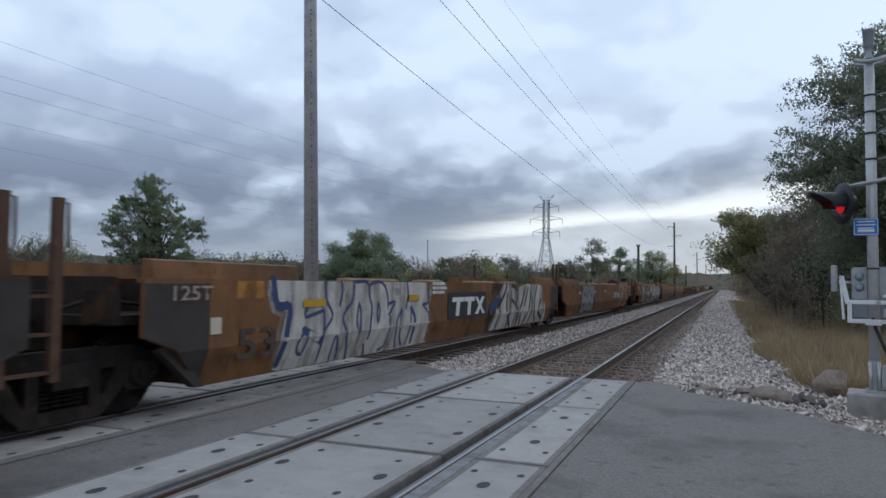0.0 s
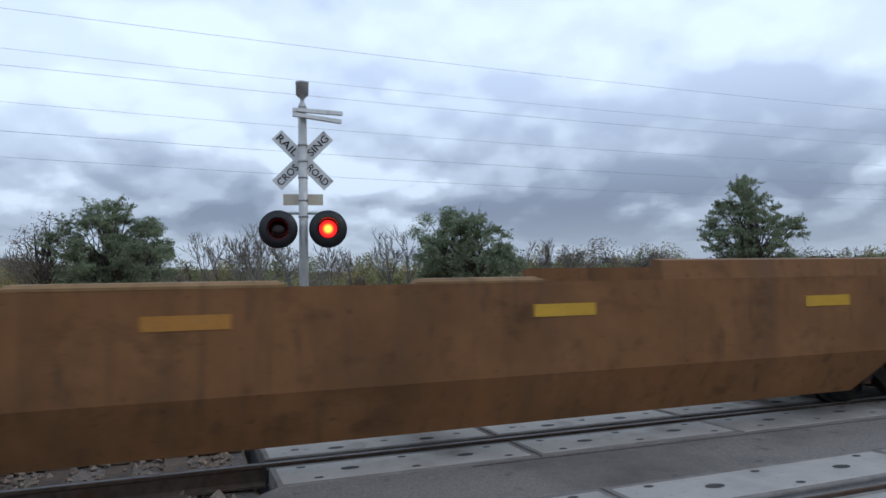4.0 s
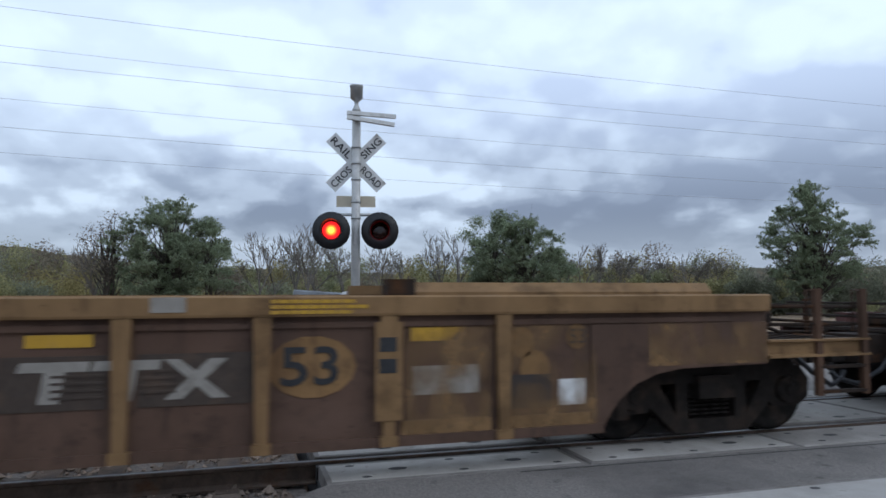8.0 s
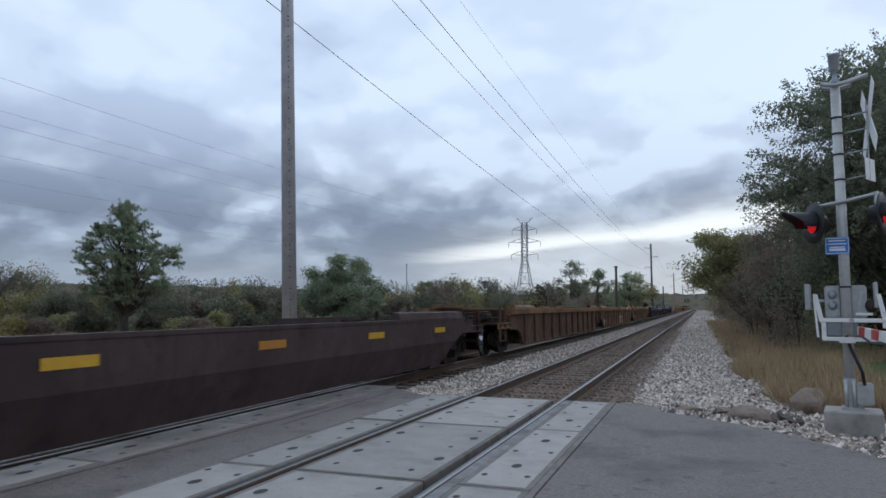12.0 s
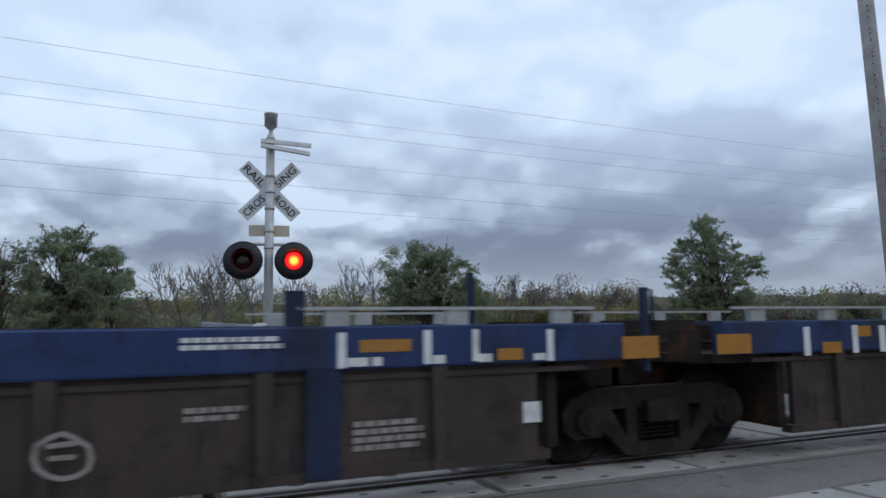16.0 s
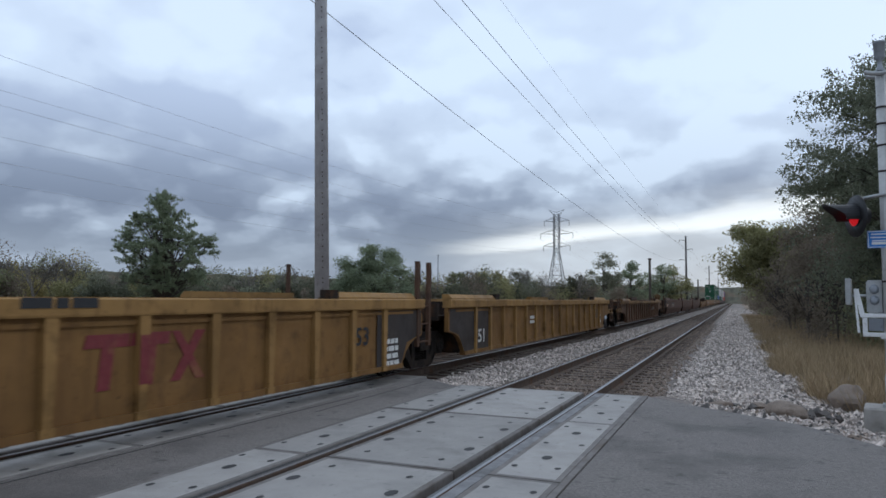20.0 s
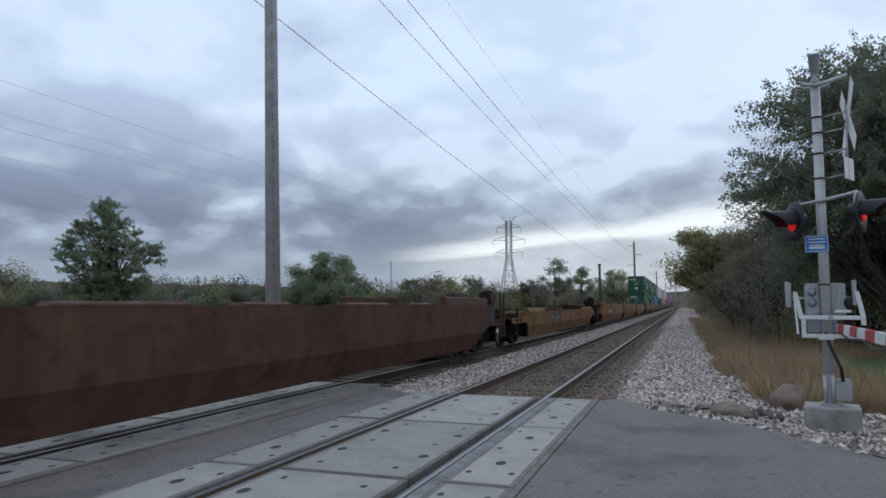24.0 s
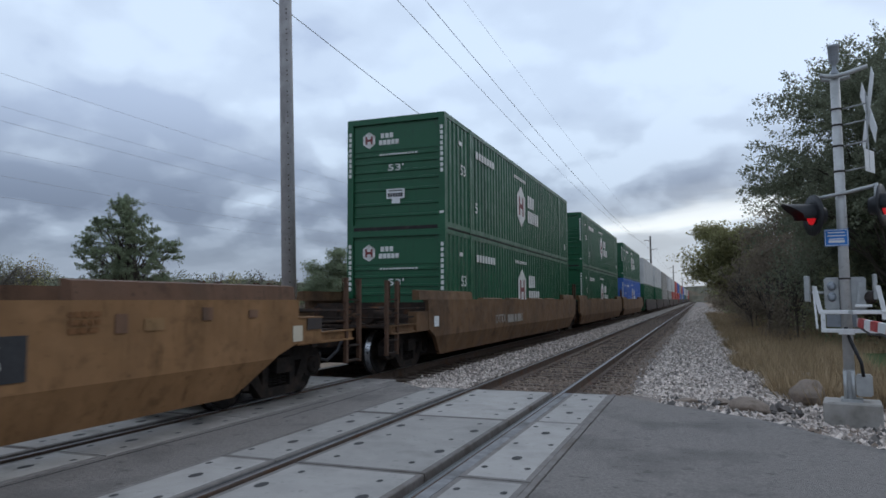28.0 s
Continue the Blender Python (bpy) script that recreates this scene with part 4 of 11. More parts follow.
# hedgerows and scrub
spots = {"leaf_olive": [], "leaf_mid": [], "leaf_gold": [], "leaf_brown": [], "leaf_grey": [], "leaf_dusk": []}
names = list(spots)
for az in np.arange(20, 114, 0.6):
    for row, (d, r, h) in enumerate(((66, 1.5, 1.7), (78, 2.2, 4.6 if az > 50 else 3.8), (96, 3.2, 8.4 if az > 50 else 6.4))):
        k = names[rng.choice(6, p=[0.34, 0.16, 0.14, 0.20, 0.16, 0.0] if az > 50 else [0.08, 0.06, 0.0, 0.10, 0.08, 0.68])]
        x, y, z = place(az + rng.uniform(-0.5, 0.5), d + rng.uniform(-6, 6), GROUND - 0.2)
        spots[k].append((x, y, z, r * rng.uniform(0.8, 1.3), h * rng.uniform(0.7, 1.1)))
for az in np.arange(1.6, 24, 0.5):
    for d, r, h in ((135, 3.6, 5.4), (185, 5.2, 8.2)):
        k = names[rng.choice(6, p=[0.1, 0.1, 0.02, 0.1, 0.13, 0.55])]
        x, y, z = place(az + rng.uniform(-0.3, 0.3), d + rng.uniform(-9, 9), GROUND - 0.2)
        if x > -13 - r:
            continue
        spots[k].append((x, y, z, r * rng.uniform(0.7, 1.3), h * rng.uniform(0.7, 1.15)))
for k, s in spots.items():
    scrub("hedgerow_scrub", {"leaf_olive": "olive autumn scrub along the field edge", "leaf_mid": "green scrub along the field edge", "leaf_gold": "yellowing scrub along the field edge", "leaf_brown": "brown scrub along the field edge", "leaf_grey": "grey green scrub along the field edge", "leaf_dusk": "dull dark scrub along the field edge"}[k], s, M[k], 1500, 0.135)

# far wooded ridge
bm = bmesh.new()
prev = None
for az in np.arange(-12, 150, 0.2):
    el = 1.0 + 0.75 * min(1.0, max(0.0, (az - 22) / 14)) + 0.5 * noise.noise(Vector((az * 0.06, 0, 3))) + 0.22 * noise.noise(Vector((az * 0.5, 0, 8))) + 0.13 * noise.noise(Vector((az * 2.6, 0, 5))) + 1.7 * math.exp(-((az - 108) / 9) ** 2)
    d = 420
    h = 1.44 + d * math.tan(radians(el))
    p, q = place(az, d, h), place(az, d + 160, h * 1.02)
    b = place(az, d - 30, GROUND - 1)
    cur = [bm.verts.new(b), bm.verts.new(p), bm.verts.new(q)]
    if prev:
        for i in range(2):
            bm.faces.new((prev[i], cur[i], cur[i + 1], prev[i + 1]))
    prev = cur
tagged(part("wooded_ridge", bm, M["hill"], None), "distant low ridge of autumn woods", "hill", kind="structure")

# trees on the near side of the line
tree("tree", "tall airy tree with dark limbs behind the signal", (6.9, 26.0, -0.4), 10.5, 8.6, M["leaf_shade"], 210000, 0.050, 180, 0.26, 3, 0.15, shape=0.55, hollow=0.15, clump=(0.085, 0.135), spray=0.25)
tree("tree", "second tall tree behind the signal", (10.2, 28.0, -0.4), 12.0, 9.2, M["leaf_shade"], 90000, 0.05, 110, 0.15, 2, 0.16, hollow=0.15, clump=(0.09, 0.14), spray=0.32)
tree("tree", "low spreading tree with dense dark foliage", (6.8, 31.0, -0.4), 7.0, 8.0, M["leaf_shade"], 40000, 0.065, 70, 0.03, 3, hollow=0.1)
tree("tree", "leaning green tree over the service path", (3.4, 52, -0.4), 7.6, 6.2, M["leaf_olive"], 30000, 0.085, 64, 0.30, 2, lean=-0.26, hollow=0.2)
tree("tree", "brown leaved tree in the thicket", (4.8, 42, -0.4), 7.0, 6.6, M["leaf_brown"], 18000, 0.075, 46, 0.02, 4, hollow=0.2)
tree("tree", "low brown tree in the thicket", (4.0, 38, -0.4), 5.0, 4.4, M["leaf_brown"], 11000, 0.065, 34, 0.0, 4, hollow=0.2)
tree("tree", "olive tree behind the thicket", (7.0, 47, -0.4), 8.6, 8.0, M["leaf_olive"], 20000, 0.085, 50, 0.03, 3, hollow=0.2)
for y, x, h, m in ((64, 5.6, 7.5, "leaf_brown"), (76, 5.0, 8.0, "leaf_mid"), (90, 6, 8.5, "leaf_olive"), (108, 5.8, 8.6, "leaf_brown"), (130, 6.5, 9, "leaf_mid"), (160, 7, 9, "leaf_brown"), (200, 8, 10, "leaf_olive"), (250, 9, 10, "leaf_brown"), (320, 11, 11, "leaf_mid"), (420, 13, 12, "leaf_brown")):
    tree("tree", "tree in the row along the service path", (x, y, -0.4), h, 8.6, M[m], 7500, 0.15, 32, 0.0, 2, hollow=0.2)
scrub("thicket", "brown leafless thicket beside the service path", [(2.6 + rng.uniform(0, 5), y, -0.5, rng.uniform(0.9, 1.7), rng.uniform(2.0, 3.6)) for y in np.linspace(29, 66, 40)], M["leaf_brown"], 600, 0.05)
scrub("thicket", "dark green undergrowth behind the signal", [(4.2 + rng.uniform(0, 8), y, -0.5, rng.uniform(1.2, 2.2), rng.uniform(2.4, 4.6)) for y in np.linspace(26, 42, 34)], M["leaf_mid"], 900, 0.055)
scrub("thicket", "brown thicket closing in on the far end of the path", [(2.6 + rng.uniform(0, 4), y, -0.5, rng.uniform(1.2, 2.2), rng.uniform(2.6, 5.0)) for y in np.linspace(64, 150, 34)] + [(2.8 + rng.uniform(0, 5), y, -0.5, rng.uniform(2.0, 3.4), rng.uniform(4.0, 7.0)) for y in np.linspace(150, 480, 36)], M["leaf_brown"], 420, 0.11)
for x, y, h in ((2.9, 34, 4.6), (3.3, 37, 5.0), (2.7, 41, 4.6), (3.7, 31, 4.4), (4.4, 35, 5.6), (5.2, 33, 5.6), (3.2, 46, 5.2), (6.2, 31, 5.0)):
    bare_tree("brown stem of leafless brush", (x, y, -0.4), h, 22, M["bark"], "brush_stem")

# a mown green lawn under the tall trees
bm = bmesh.new()
prism_z(bm, [(3.9, 17.5), (30, 13), (30, 30), (3.6, 25)], -0.6, -0.30)
tagged(part("lawn", bm, M["lawn"], None), "mown green lawn behind the signal", "lawn", kind="structure")

# dry grass beside the path
def blades(name, label, n, area, h, mat):
    p = area(n)
    a = rng.uniform(0, 2 * math.pi, n)
    w = rng.uniform(0.006, 0.014, n)
    hh = h * rng.uniform(0.4, 1.3, n)
    lean = rng.normal(0, 0.35, (n, 2)) * hh[:, None]
    c, s = np.cos(a) * w, np.sin(a) * w
    v = np.stack((p + np.stack((c, s, 0 * c), -1), p - np.stack((c, s, 0 * c), -1), p + np.stack((lean[:, 0], lean[:, 1], hh), -1)), 1)
    return tagged(part(name, mesh_arrays(name, v.reshape(-1, 3).tolist(), np.arange(n * 3).reshape(-1, 3).tolist(), mat), None, None), label, "grass", kind="stuff")


def strip(n):
    y = 12.2 + 70 * rng.uniform(0, 1, n) ** 1.8
    edge = 1.05 - 0.004 * (y - 11.5) + 0.25 * np.sin(y * 0.9) + 0.42 * np.maximum(0, 14.2 - y)
    x = np.maximum(edge, 0.4) + rng.uniform(0, 1, n) ** 1.3 * np.where((y > 17.5) & (y < 25), 2.9, 7)
    return np.stack((x, y, np.full(n, -0.38)), -1)


blades("dry_grass", "straw coloured dry grass beside the gravel path", 75000, strip, 0.46, M["weeds"])


def field_grass(n):
    az = np.radians(rng.uniform(24, 112, n))
    d = 22 + 42 * rng.uniform(0, 1, n)
    return np.stack((-d * np.sin(az), d * np.cos(az), np.full(n, GROUND)), -1)


blades("dry_grass", "dead brown grass of the field beyond the train", 20000, field_grass, 0.28, M["weeds"])

# ---------------------------------------------------------------- poles, tower and wires
POLE_X, POLE_Y = -13.57, 20.95


def utility_pole(pos, label, height=21.0, r=0.24, wood=M["pole_wood"]):
    ob = thing("utility_pole", label, "utility pole", pose(*pos))
    bm = bmesh.new()
    cyl(bm, (0, 0, -0.5), (0, 0, height), r, r * 0.72, 14)
    part("shaft", bm, wood, ob)
    for z, s in ((height - 1.6, -1), (height - 4.4, 1), (height - 7.6, -1)):
        bm = bmesh.new()
        cyl(bm, (0, 0, z + 0.2), (s * 1.9, 0, z + 0.45), 0.09, 0.07, 6)
        part("arm", bm, wood, ob)
        bm = bmesh.new()
        for k in range(3):
            lathe(bm, (s * 1.85, 0, z + 0.38 - k * 0.15), (0, 0, -1), [(0, 0.03), (0.05, 0.09), (0.1, 0.09), (0.13, 0.03)], 8)
        part("insulator", bm, M["black"], ob, "dark porcelain insulator string")
    return ob


pole = utility_pole((POLE_X, POLE_Y, GROUND), "tall grey wooden power pole with climbing bolts", 21.6, 0.275)
pole.rotation_euler = (radians(0.7), radians(-1.15), 0)
bm = bmesh.new()
for k in range(52):
    a = math.pi * (0.62 if k % 2 else -0.28)
    z = 1.0 + k * 0.38
    rr = 0.275 - 0.077 * z / 21.6
    d = (math.cos(a), math.sin(a), 0)
    cyl(bm, (d[0] * (rr - 0.02), d[1] * (rr - 0.02), z), (d[0] * (rr + 0.035), d[1] * (rr + 0.035), z), 0.022, 0.022, 6)
    a = -0.9
    cyl(bm, (rr * 0.9 * math.cos(a), rr * 0.9 * math.sin(a), z + 0.15), ((rr + 0.02) * math.cos(a), (rr + 0.02) * math.sin(a), z + 0.15), 0.026, 0.026, 6)
tagged(part("climbing_bolts", bm, M["rail_rust"], pole), "dark rusted climbing bolts", kind="stuff")
for y in (222, 420, 640, 880):
    utility_pole((POLE_X - 0.2, y, GROUND), "distant dark wooden power pole with staggered arms", 21.6, 0.36, M["pole_dark"])
utility_pole((POLE_X, -175, GROUND), "wooden power pole with staggered arms", 21.6)
for az, d, h, r in ((6.3, 120, 8.7, 0.22), (2.7, 260, 9, 0.25), (23.5, 90, 7.6, 0.07)):
    ob = thing("short_pole", "plain dark pole in the hedgerow", "pole", pose(*place(az, d, GROUND)))
    bm = bmesh.new()
    cyl(bm, (0, 0, -0.3), (0, 0, h), r, r * 0.9, 8)
    part("shaft", bm, M["lattice"] if r < 0.1 else M["bark"], ob)
    bm = bmesh.new()
    box(bm, -r * 1.3, r * 1.3, -r * 1.3, r * 1.3, h, h + r)
    part("cap", bm, M["bark"], ob)


def wire(name, label, xs, zs, ys, sag, r, mat):
    ob = thing(name, label, "power line")
    for (ya, yb) in zip(ys[:-1], ys[1:]):
        n = 26
        pts = [(xs, ya + (yb - ya) * k / n, zs - sag * 4 * (k / n) * (1 - k / n)) for k in range(n + 1)]
        bm = bmesh.new()
        tube(bm, pts, r, 5)
        part("span", bm, mat, ob)


NEAR_SPANS = [-175, POLE_Y, 222, 420, 640, 880]
wire("power_line", "black power line hung along the track", POLE_X - 1.85, 13.4, NEAR_SPANS, 2.6, 0.016, M["wire"])
wire("power_line", "black power line hung along the track", POLE_X - 1.85, 18.9, NEAR_SPANS, 2.2, 0.016, M["wire"])
wire("power_line", "black power line hung along the track", POLE_X + 1.85, 16.0, NEAR_SPANS, 2.2, 0.016, M["wire"])
wire("power_line", "thin ground wire on the pole tops", POLE_X, 21.2, NEAR_SPANS, 1.4, 0.009, M["wire_far"])


def lattice_tower(pos, label, height=30.0):
    ob = thing("lattice_tower", label, "transmission tower", pose(*pos))
    half = lambda z: 3.3 - (3.3 - 0.85) * z / 16.8 if z < 16.8 else 0.85
    levels = [0, 5, 9.5, 13, 16.8, 18.9, 21, 23.1, 25.2, 27.2, height - 1.0]
    for sx in (-1, 1):
        for sy in (-1, 1):
            bm = bmesh.new()
            pts = [(sx * half(z), sy * half(z), z) for z in levels]
            tube(bm, pts, 0.11, 5)
            part("leg", bm, M["lattice"], ob)
    bm = bmesh.new()
    for a, b in zip(levels[:-1], levels[1:]):
        ha, hb = half(a), half(b)
        for s in (-1, 1):
            for p, q in (((-ha, s * ha, a), (hb, s * hb, b)), ((ha, s * ha, a), (-hb, s * hb, b)), ((s * ha, -ha, a), (s * hb, hb, b)), ((s * ha, ha, a), (s * hb, -hb, b)), ((-hb, s * hb, b), (hb, s * hb, b)), ((s * hb, -hb, b), (s * hb, hb, b))):
                cyl(bm, p, q, 0.06, 0.06, 4, False)
    part("bracing", bm, M["lattice"], ob)
    for s in (-1, 1):
        bm = bmesh.new()
        for sy in (-1, 1):
            cyl(bm, (s * 0.85, sy * 0.85, height - 1.1), (s * 2.7, 0, height + 0.5), 0.07, 0.05, 4, False)
            cyl(bm, (0, 0, height - 0.4), (s * 2.7, 0, height + 0.5), 0.06, 0.05, 4, False)
        part("horn", bm, M["lattice"], ob)
    for z, w in ((18.6, 4.3), (22.6, 5.2), (26.6, 4.0)):
        bm = bmesh.new()
        for s in (-1, 1):
            for sy in (-1, 1):
                cyl(bm, (s * half(z), sy * half(z), z), (s * w, 0, z + 0.3), 0.07, 0.05, 4, False)
                cyl(bm, (s * half(z), sy * half(z), z + 1.4), (s * w, 0, z + 0.3), 0.06, 0.05, 4, False)
            cyl(bm, (s * w, 0, z + 0.3), (s * w, 0, z - 1.4), 0.09, 0.07, 5)
        tagged(part("cross_arm", bm, M["lattice"], ob), kind="stuff")
    return ob


TOWER_X = -52.0
for y in (214, -110, 560):
    lattice_tower((TOWER_X, y, GROUND), "grey steel lattice transmission tower")
for x, z in ((TOWER_X + 4.0, 24.3), (TOWER_X - 4.0, 24.3), (TOWER_X + 5.2, 20.4), (TOWER_X - 5.2, 20.7), (TOWER_X + 4.3, 16.6), (TOWER_X - 4.3, 16.5)):
    wire("transmission_line", "thin grey transmission line across the sky", x, z, [-110, 214, 560], 5.9, 0.0135, M["wire_far"])


# ---------------------------------------------------------------- lettering
def letters(text, height, squeeze=1.0, fat=0.0, depth=0.0):
    """A flat mesh of the text in the y-z plane, facing +x, its lower left corner at the origin. Gives the mesh and its width."""
    cu = bpy.data.curves.new("lettering", "FONT")
    cu.body, cu.size, cu.offset = text, height * 1.38, fat
    cu.resolution_u = 3
    cu.offset = fat + height * 0.018
    ob = bpy.data.objects.new("lettering", cu)
    me = bpy.data.meshes.new_from_object(ob)
    bpy.data.objects.remove(ob)
    co = np.array([v.co for v in me.vertices])
    x0, x1, y0 = co[:, 0].min(), co[:, 0].max(), co[:, 1].min()
    for v in me.vertices:
        v.co = (0.0, (v.co.x - x0) * squeeze, v.co.y - y0)
    me.materials.clear()
    return me, (x1 - x0) * squeeze


def lettering(text, y0, y1, z0, z1, x, mat, parent, slant=0.0, name="lettering", fat=0.0):
    me, w = letters(text, z1 - z0, 1.0, fat)
    co = np.array([v.co for v in me.vertices])
    h = co[:, 2].max()
    for v in me.vertices:
        z = v.co.z / h * (z1 - z0)
        v.co = (x + 0.006, y0 + v.co.y / w * (y1 - y0) + slant * z, z0 + z)
    me.materials.append(mat)
    return part(name, me, None, parent)


def bars(rows, x, mat, parent, name="stencil", t=0.003):
    bm = bmesh.new()
    for y0, y1, z0, z1 in rows:
        box(bm, x - t, x + t, y0, y1, z0, z1)
    ob = part(name, bm, mat, parent)
    return tagged(ob, kind="stuff") if len(rows) > 1 else ob


# ---------------------------------------------------------------- crossing signals
def hooded_lamp(parent, centre, front, lit, label, reach=0.30):
    """A round black background with a hood and a red lens, looking along the unit vector front (in the signal's space)."""
    f = Vector(front).normalized()
    q = f.to_track_quat("Z", "Y").to_matrix().to_4x4()
    m = Matrix.Translation(centre) @ q
    bm = bmesh.new()
    lathe(bm, (0, 0, 0), (0, 0, 1), [(-0.16, 0.05), (-0.15, 0.11), (-0.04, 0.145), (-0.012, 0.15), (-0.012, 0.285), (0.004, 0.285), (0.004, 0.15), (0.002, 0.14), (-0.02, 0.13)], 28)
    body = part("lamp_housing", bm, M["black"], parent, label, m)
    bm = bmesh.new()
    n = 15
    inner, outer = [], []
    for k in range(n + 1):
        a = math.pi * (-0.12 + 1.24 * k / n)
        ln = reach * (0.45 + 0.55 * math.sin(max(0, min(math.pi, a))))
        for lst, r in ((inner, 0.150), (outer, 0.158)):
            lst.append([bm.verts.new((r * math.cos(a), r * math.sin(a), z)) for z in (0.0, ln)])
    for k in range(n):
        for lst in (inner, outer):
            bm.faces.new((lst[k][0], lst[k + 1][0], lst[k + 1][1], lst[k][1]))
        bm.faces.new((inner[k][1], inner[k + 1][1], outer[k + 1][1], outer[k][1]))
    part("hood", bm, M["black"], body)
    bm = bmesh.new()
    lathe(bm, (0, 0, 0), (0, 0, 1), [(-0.026, 0.04), (-0.018, 0.10), (0.0, 0.136), (0.018, 0.10), (0.026, 0.04)], 24)
    for f in bm.faces:
        f.material_index = 1 if f.calc_center_median().z < 0 else 0
    front_mat = M["red_dim"] if lit == "dim" else M["red_lit"]
    lens = part("lens", bm, [front_mat, M["lens_dark"]], body, "round red glass lens", pose(0, 0, 0.022))
    return body, lens


def crossbuck(parent, m, words=True):
    """Two crossed white blades in the local x-z plane, facing -y."""
    ob = part("crossbuck", bmesh.new(), M["sign_white"], parent, "white crossed blades with black letters", m)
    for k, (ang, text) in enumerate(((-45, ("RAIL", "ROAD")), (45, ("CROS", "SING")))):
        bm = bmesh.new()
        box(bm, -0.555, 0.555, -0.004 - 0.004 * k, 0.001 - 0.004 * k, -0.105, 0.105)
        r = Matrix.Rotation(radians(-ang), 4, "Y")
        blade = part("blade", bm, M["sign_white"], ob, m=r)
        if words:
            for j, w in enumerate(text):
                me, wd = letters(w, 0.115)
                x0, x1 = ((-0.52, -0.13), (0.13, 0.52))[j]
                co = np.array([v.co for v in me.vertices])
                h = co[:, 2].max()
                for v in me.vertices:
                    v.co = (x0 + v.co.y / wd * (x1 - x0), -0.0095 - 0.004 * k, -0.058 + v.co.z / h * 0.115)
                me.materials.append(M["mark_black"])
                part("lettering", me, None, blade)
    return ob


GATE_LENSES = []


def lamped_arm(root):
    """A long tapering arm with red bands and three squat lamps on its upper edge; two of the lamps flash in turn."""
    def slab(bm, x0, x1, grow, y0, y1):
        zt = lambda x: 1.185 - 0.017 * x
        q = [(x0, zt(x0) - 0.10 - grow), (x1, zt(x1) - 0.10 - grow), (x1, zt(x1) + grow), (x0, zt(x0) + grow)]
        v0 = [bm.verts.new((x, y0, z)) for x, z in q]
        v1 = [bm.verts.new((x, y1, z)) for x, z in q]
        bm.faces.new(v0)
        bm.faces.new(v1[::-1])
        for i in range(4):
            j = (i + 1) % 4
            bm.faces.new((v0[j], v0[i], v1[i], v1[j]))

    bm = bmesh.new()
    slab(bm, 0.30, 6.8, 0.0, -0.245, -0.205)
    arm = part("gate_arm", bm, M["sign_white"], root, "lowered white and red gate arm")
    for k in range(8):
        bm = bmesh.new()
        slab(bm, 1.25 + k * 0.78, 1.62 + k * 0.78, 0.004, -0.25, -0.20)
        part("red_stripe", bm, M["gate_red"], arm)
    for x, start in ((2.26, 180), (3.96, 0), (5.86, None)):
        z = 1.185 - 0.017 * x
        bm = bmesh.new()
        q = [(-0.13, 0.0), (0.13, 0.0), (0.085, 0.05), (-0.085, 0.05)]
        v0 = [bm.verts.new((x + u, -0.26, z + w)) for u, w in q]
        v1 = [bm.verts.new((x + u, -0.19, z + w)) for u, w in q]
        bm.faces.new(v0)
        bm.faces.new(v1[::-1])
        for i in range(4):
            j = (i + 1) % 4
            bm.faces.new((v0[j], v0[i], v1[i], v1[j]))
        lamp = part("gate_lamp", bm, M["sign_white"], arm, "squat gate arm lamp in a pale base")
        bm = bmesh.new()
        box(bm, -0.055, 0.055, -0.045, 0.0, -0.03, 0.032)
        n = len(bm.faces)
        box(bm, -0.055, 0.055, 0.0, 0.045, -0.03, 0.032)
        bm.faces.ensure_lookup_table()
        for f in bm.faces[n:]:
            f.material_index = 1
        at = (x, -0.225, z + 0.055)
        lens = part("lens", bm, [M["tail_lamp"], M["lens_dark"]], root, "red gate lamp lens", pose(*at))
        if start is not None:
            GATE_LENSES.append((lens, at, start))
    return arm


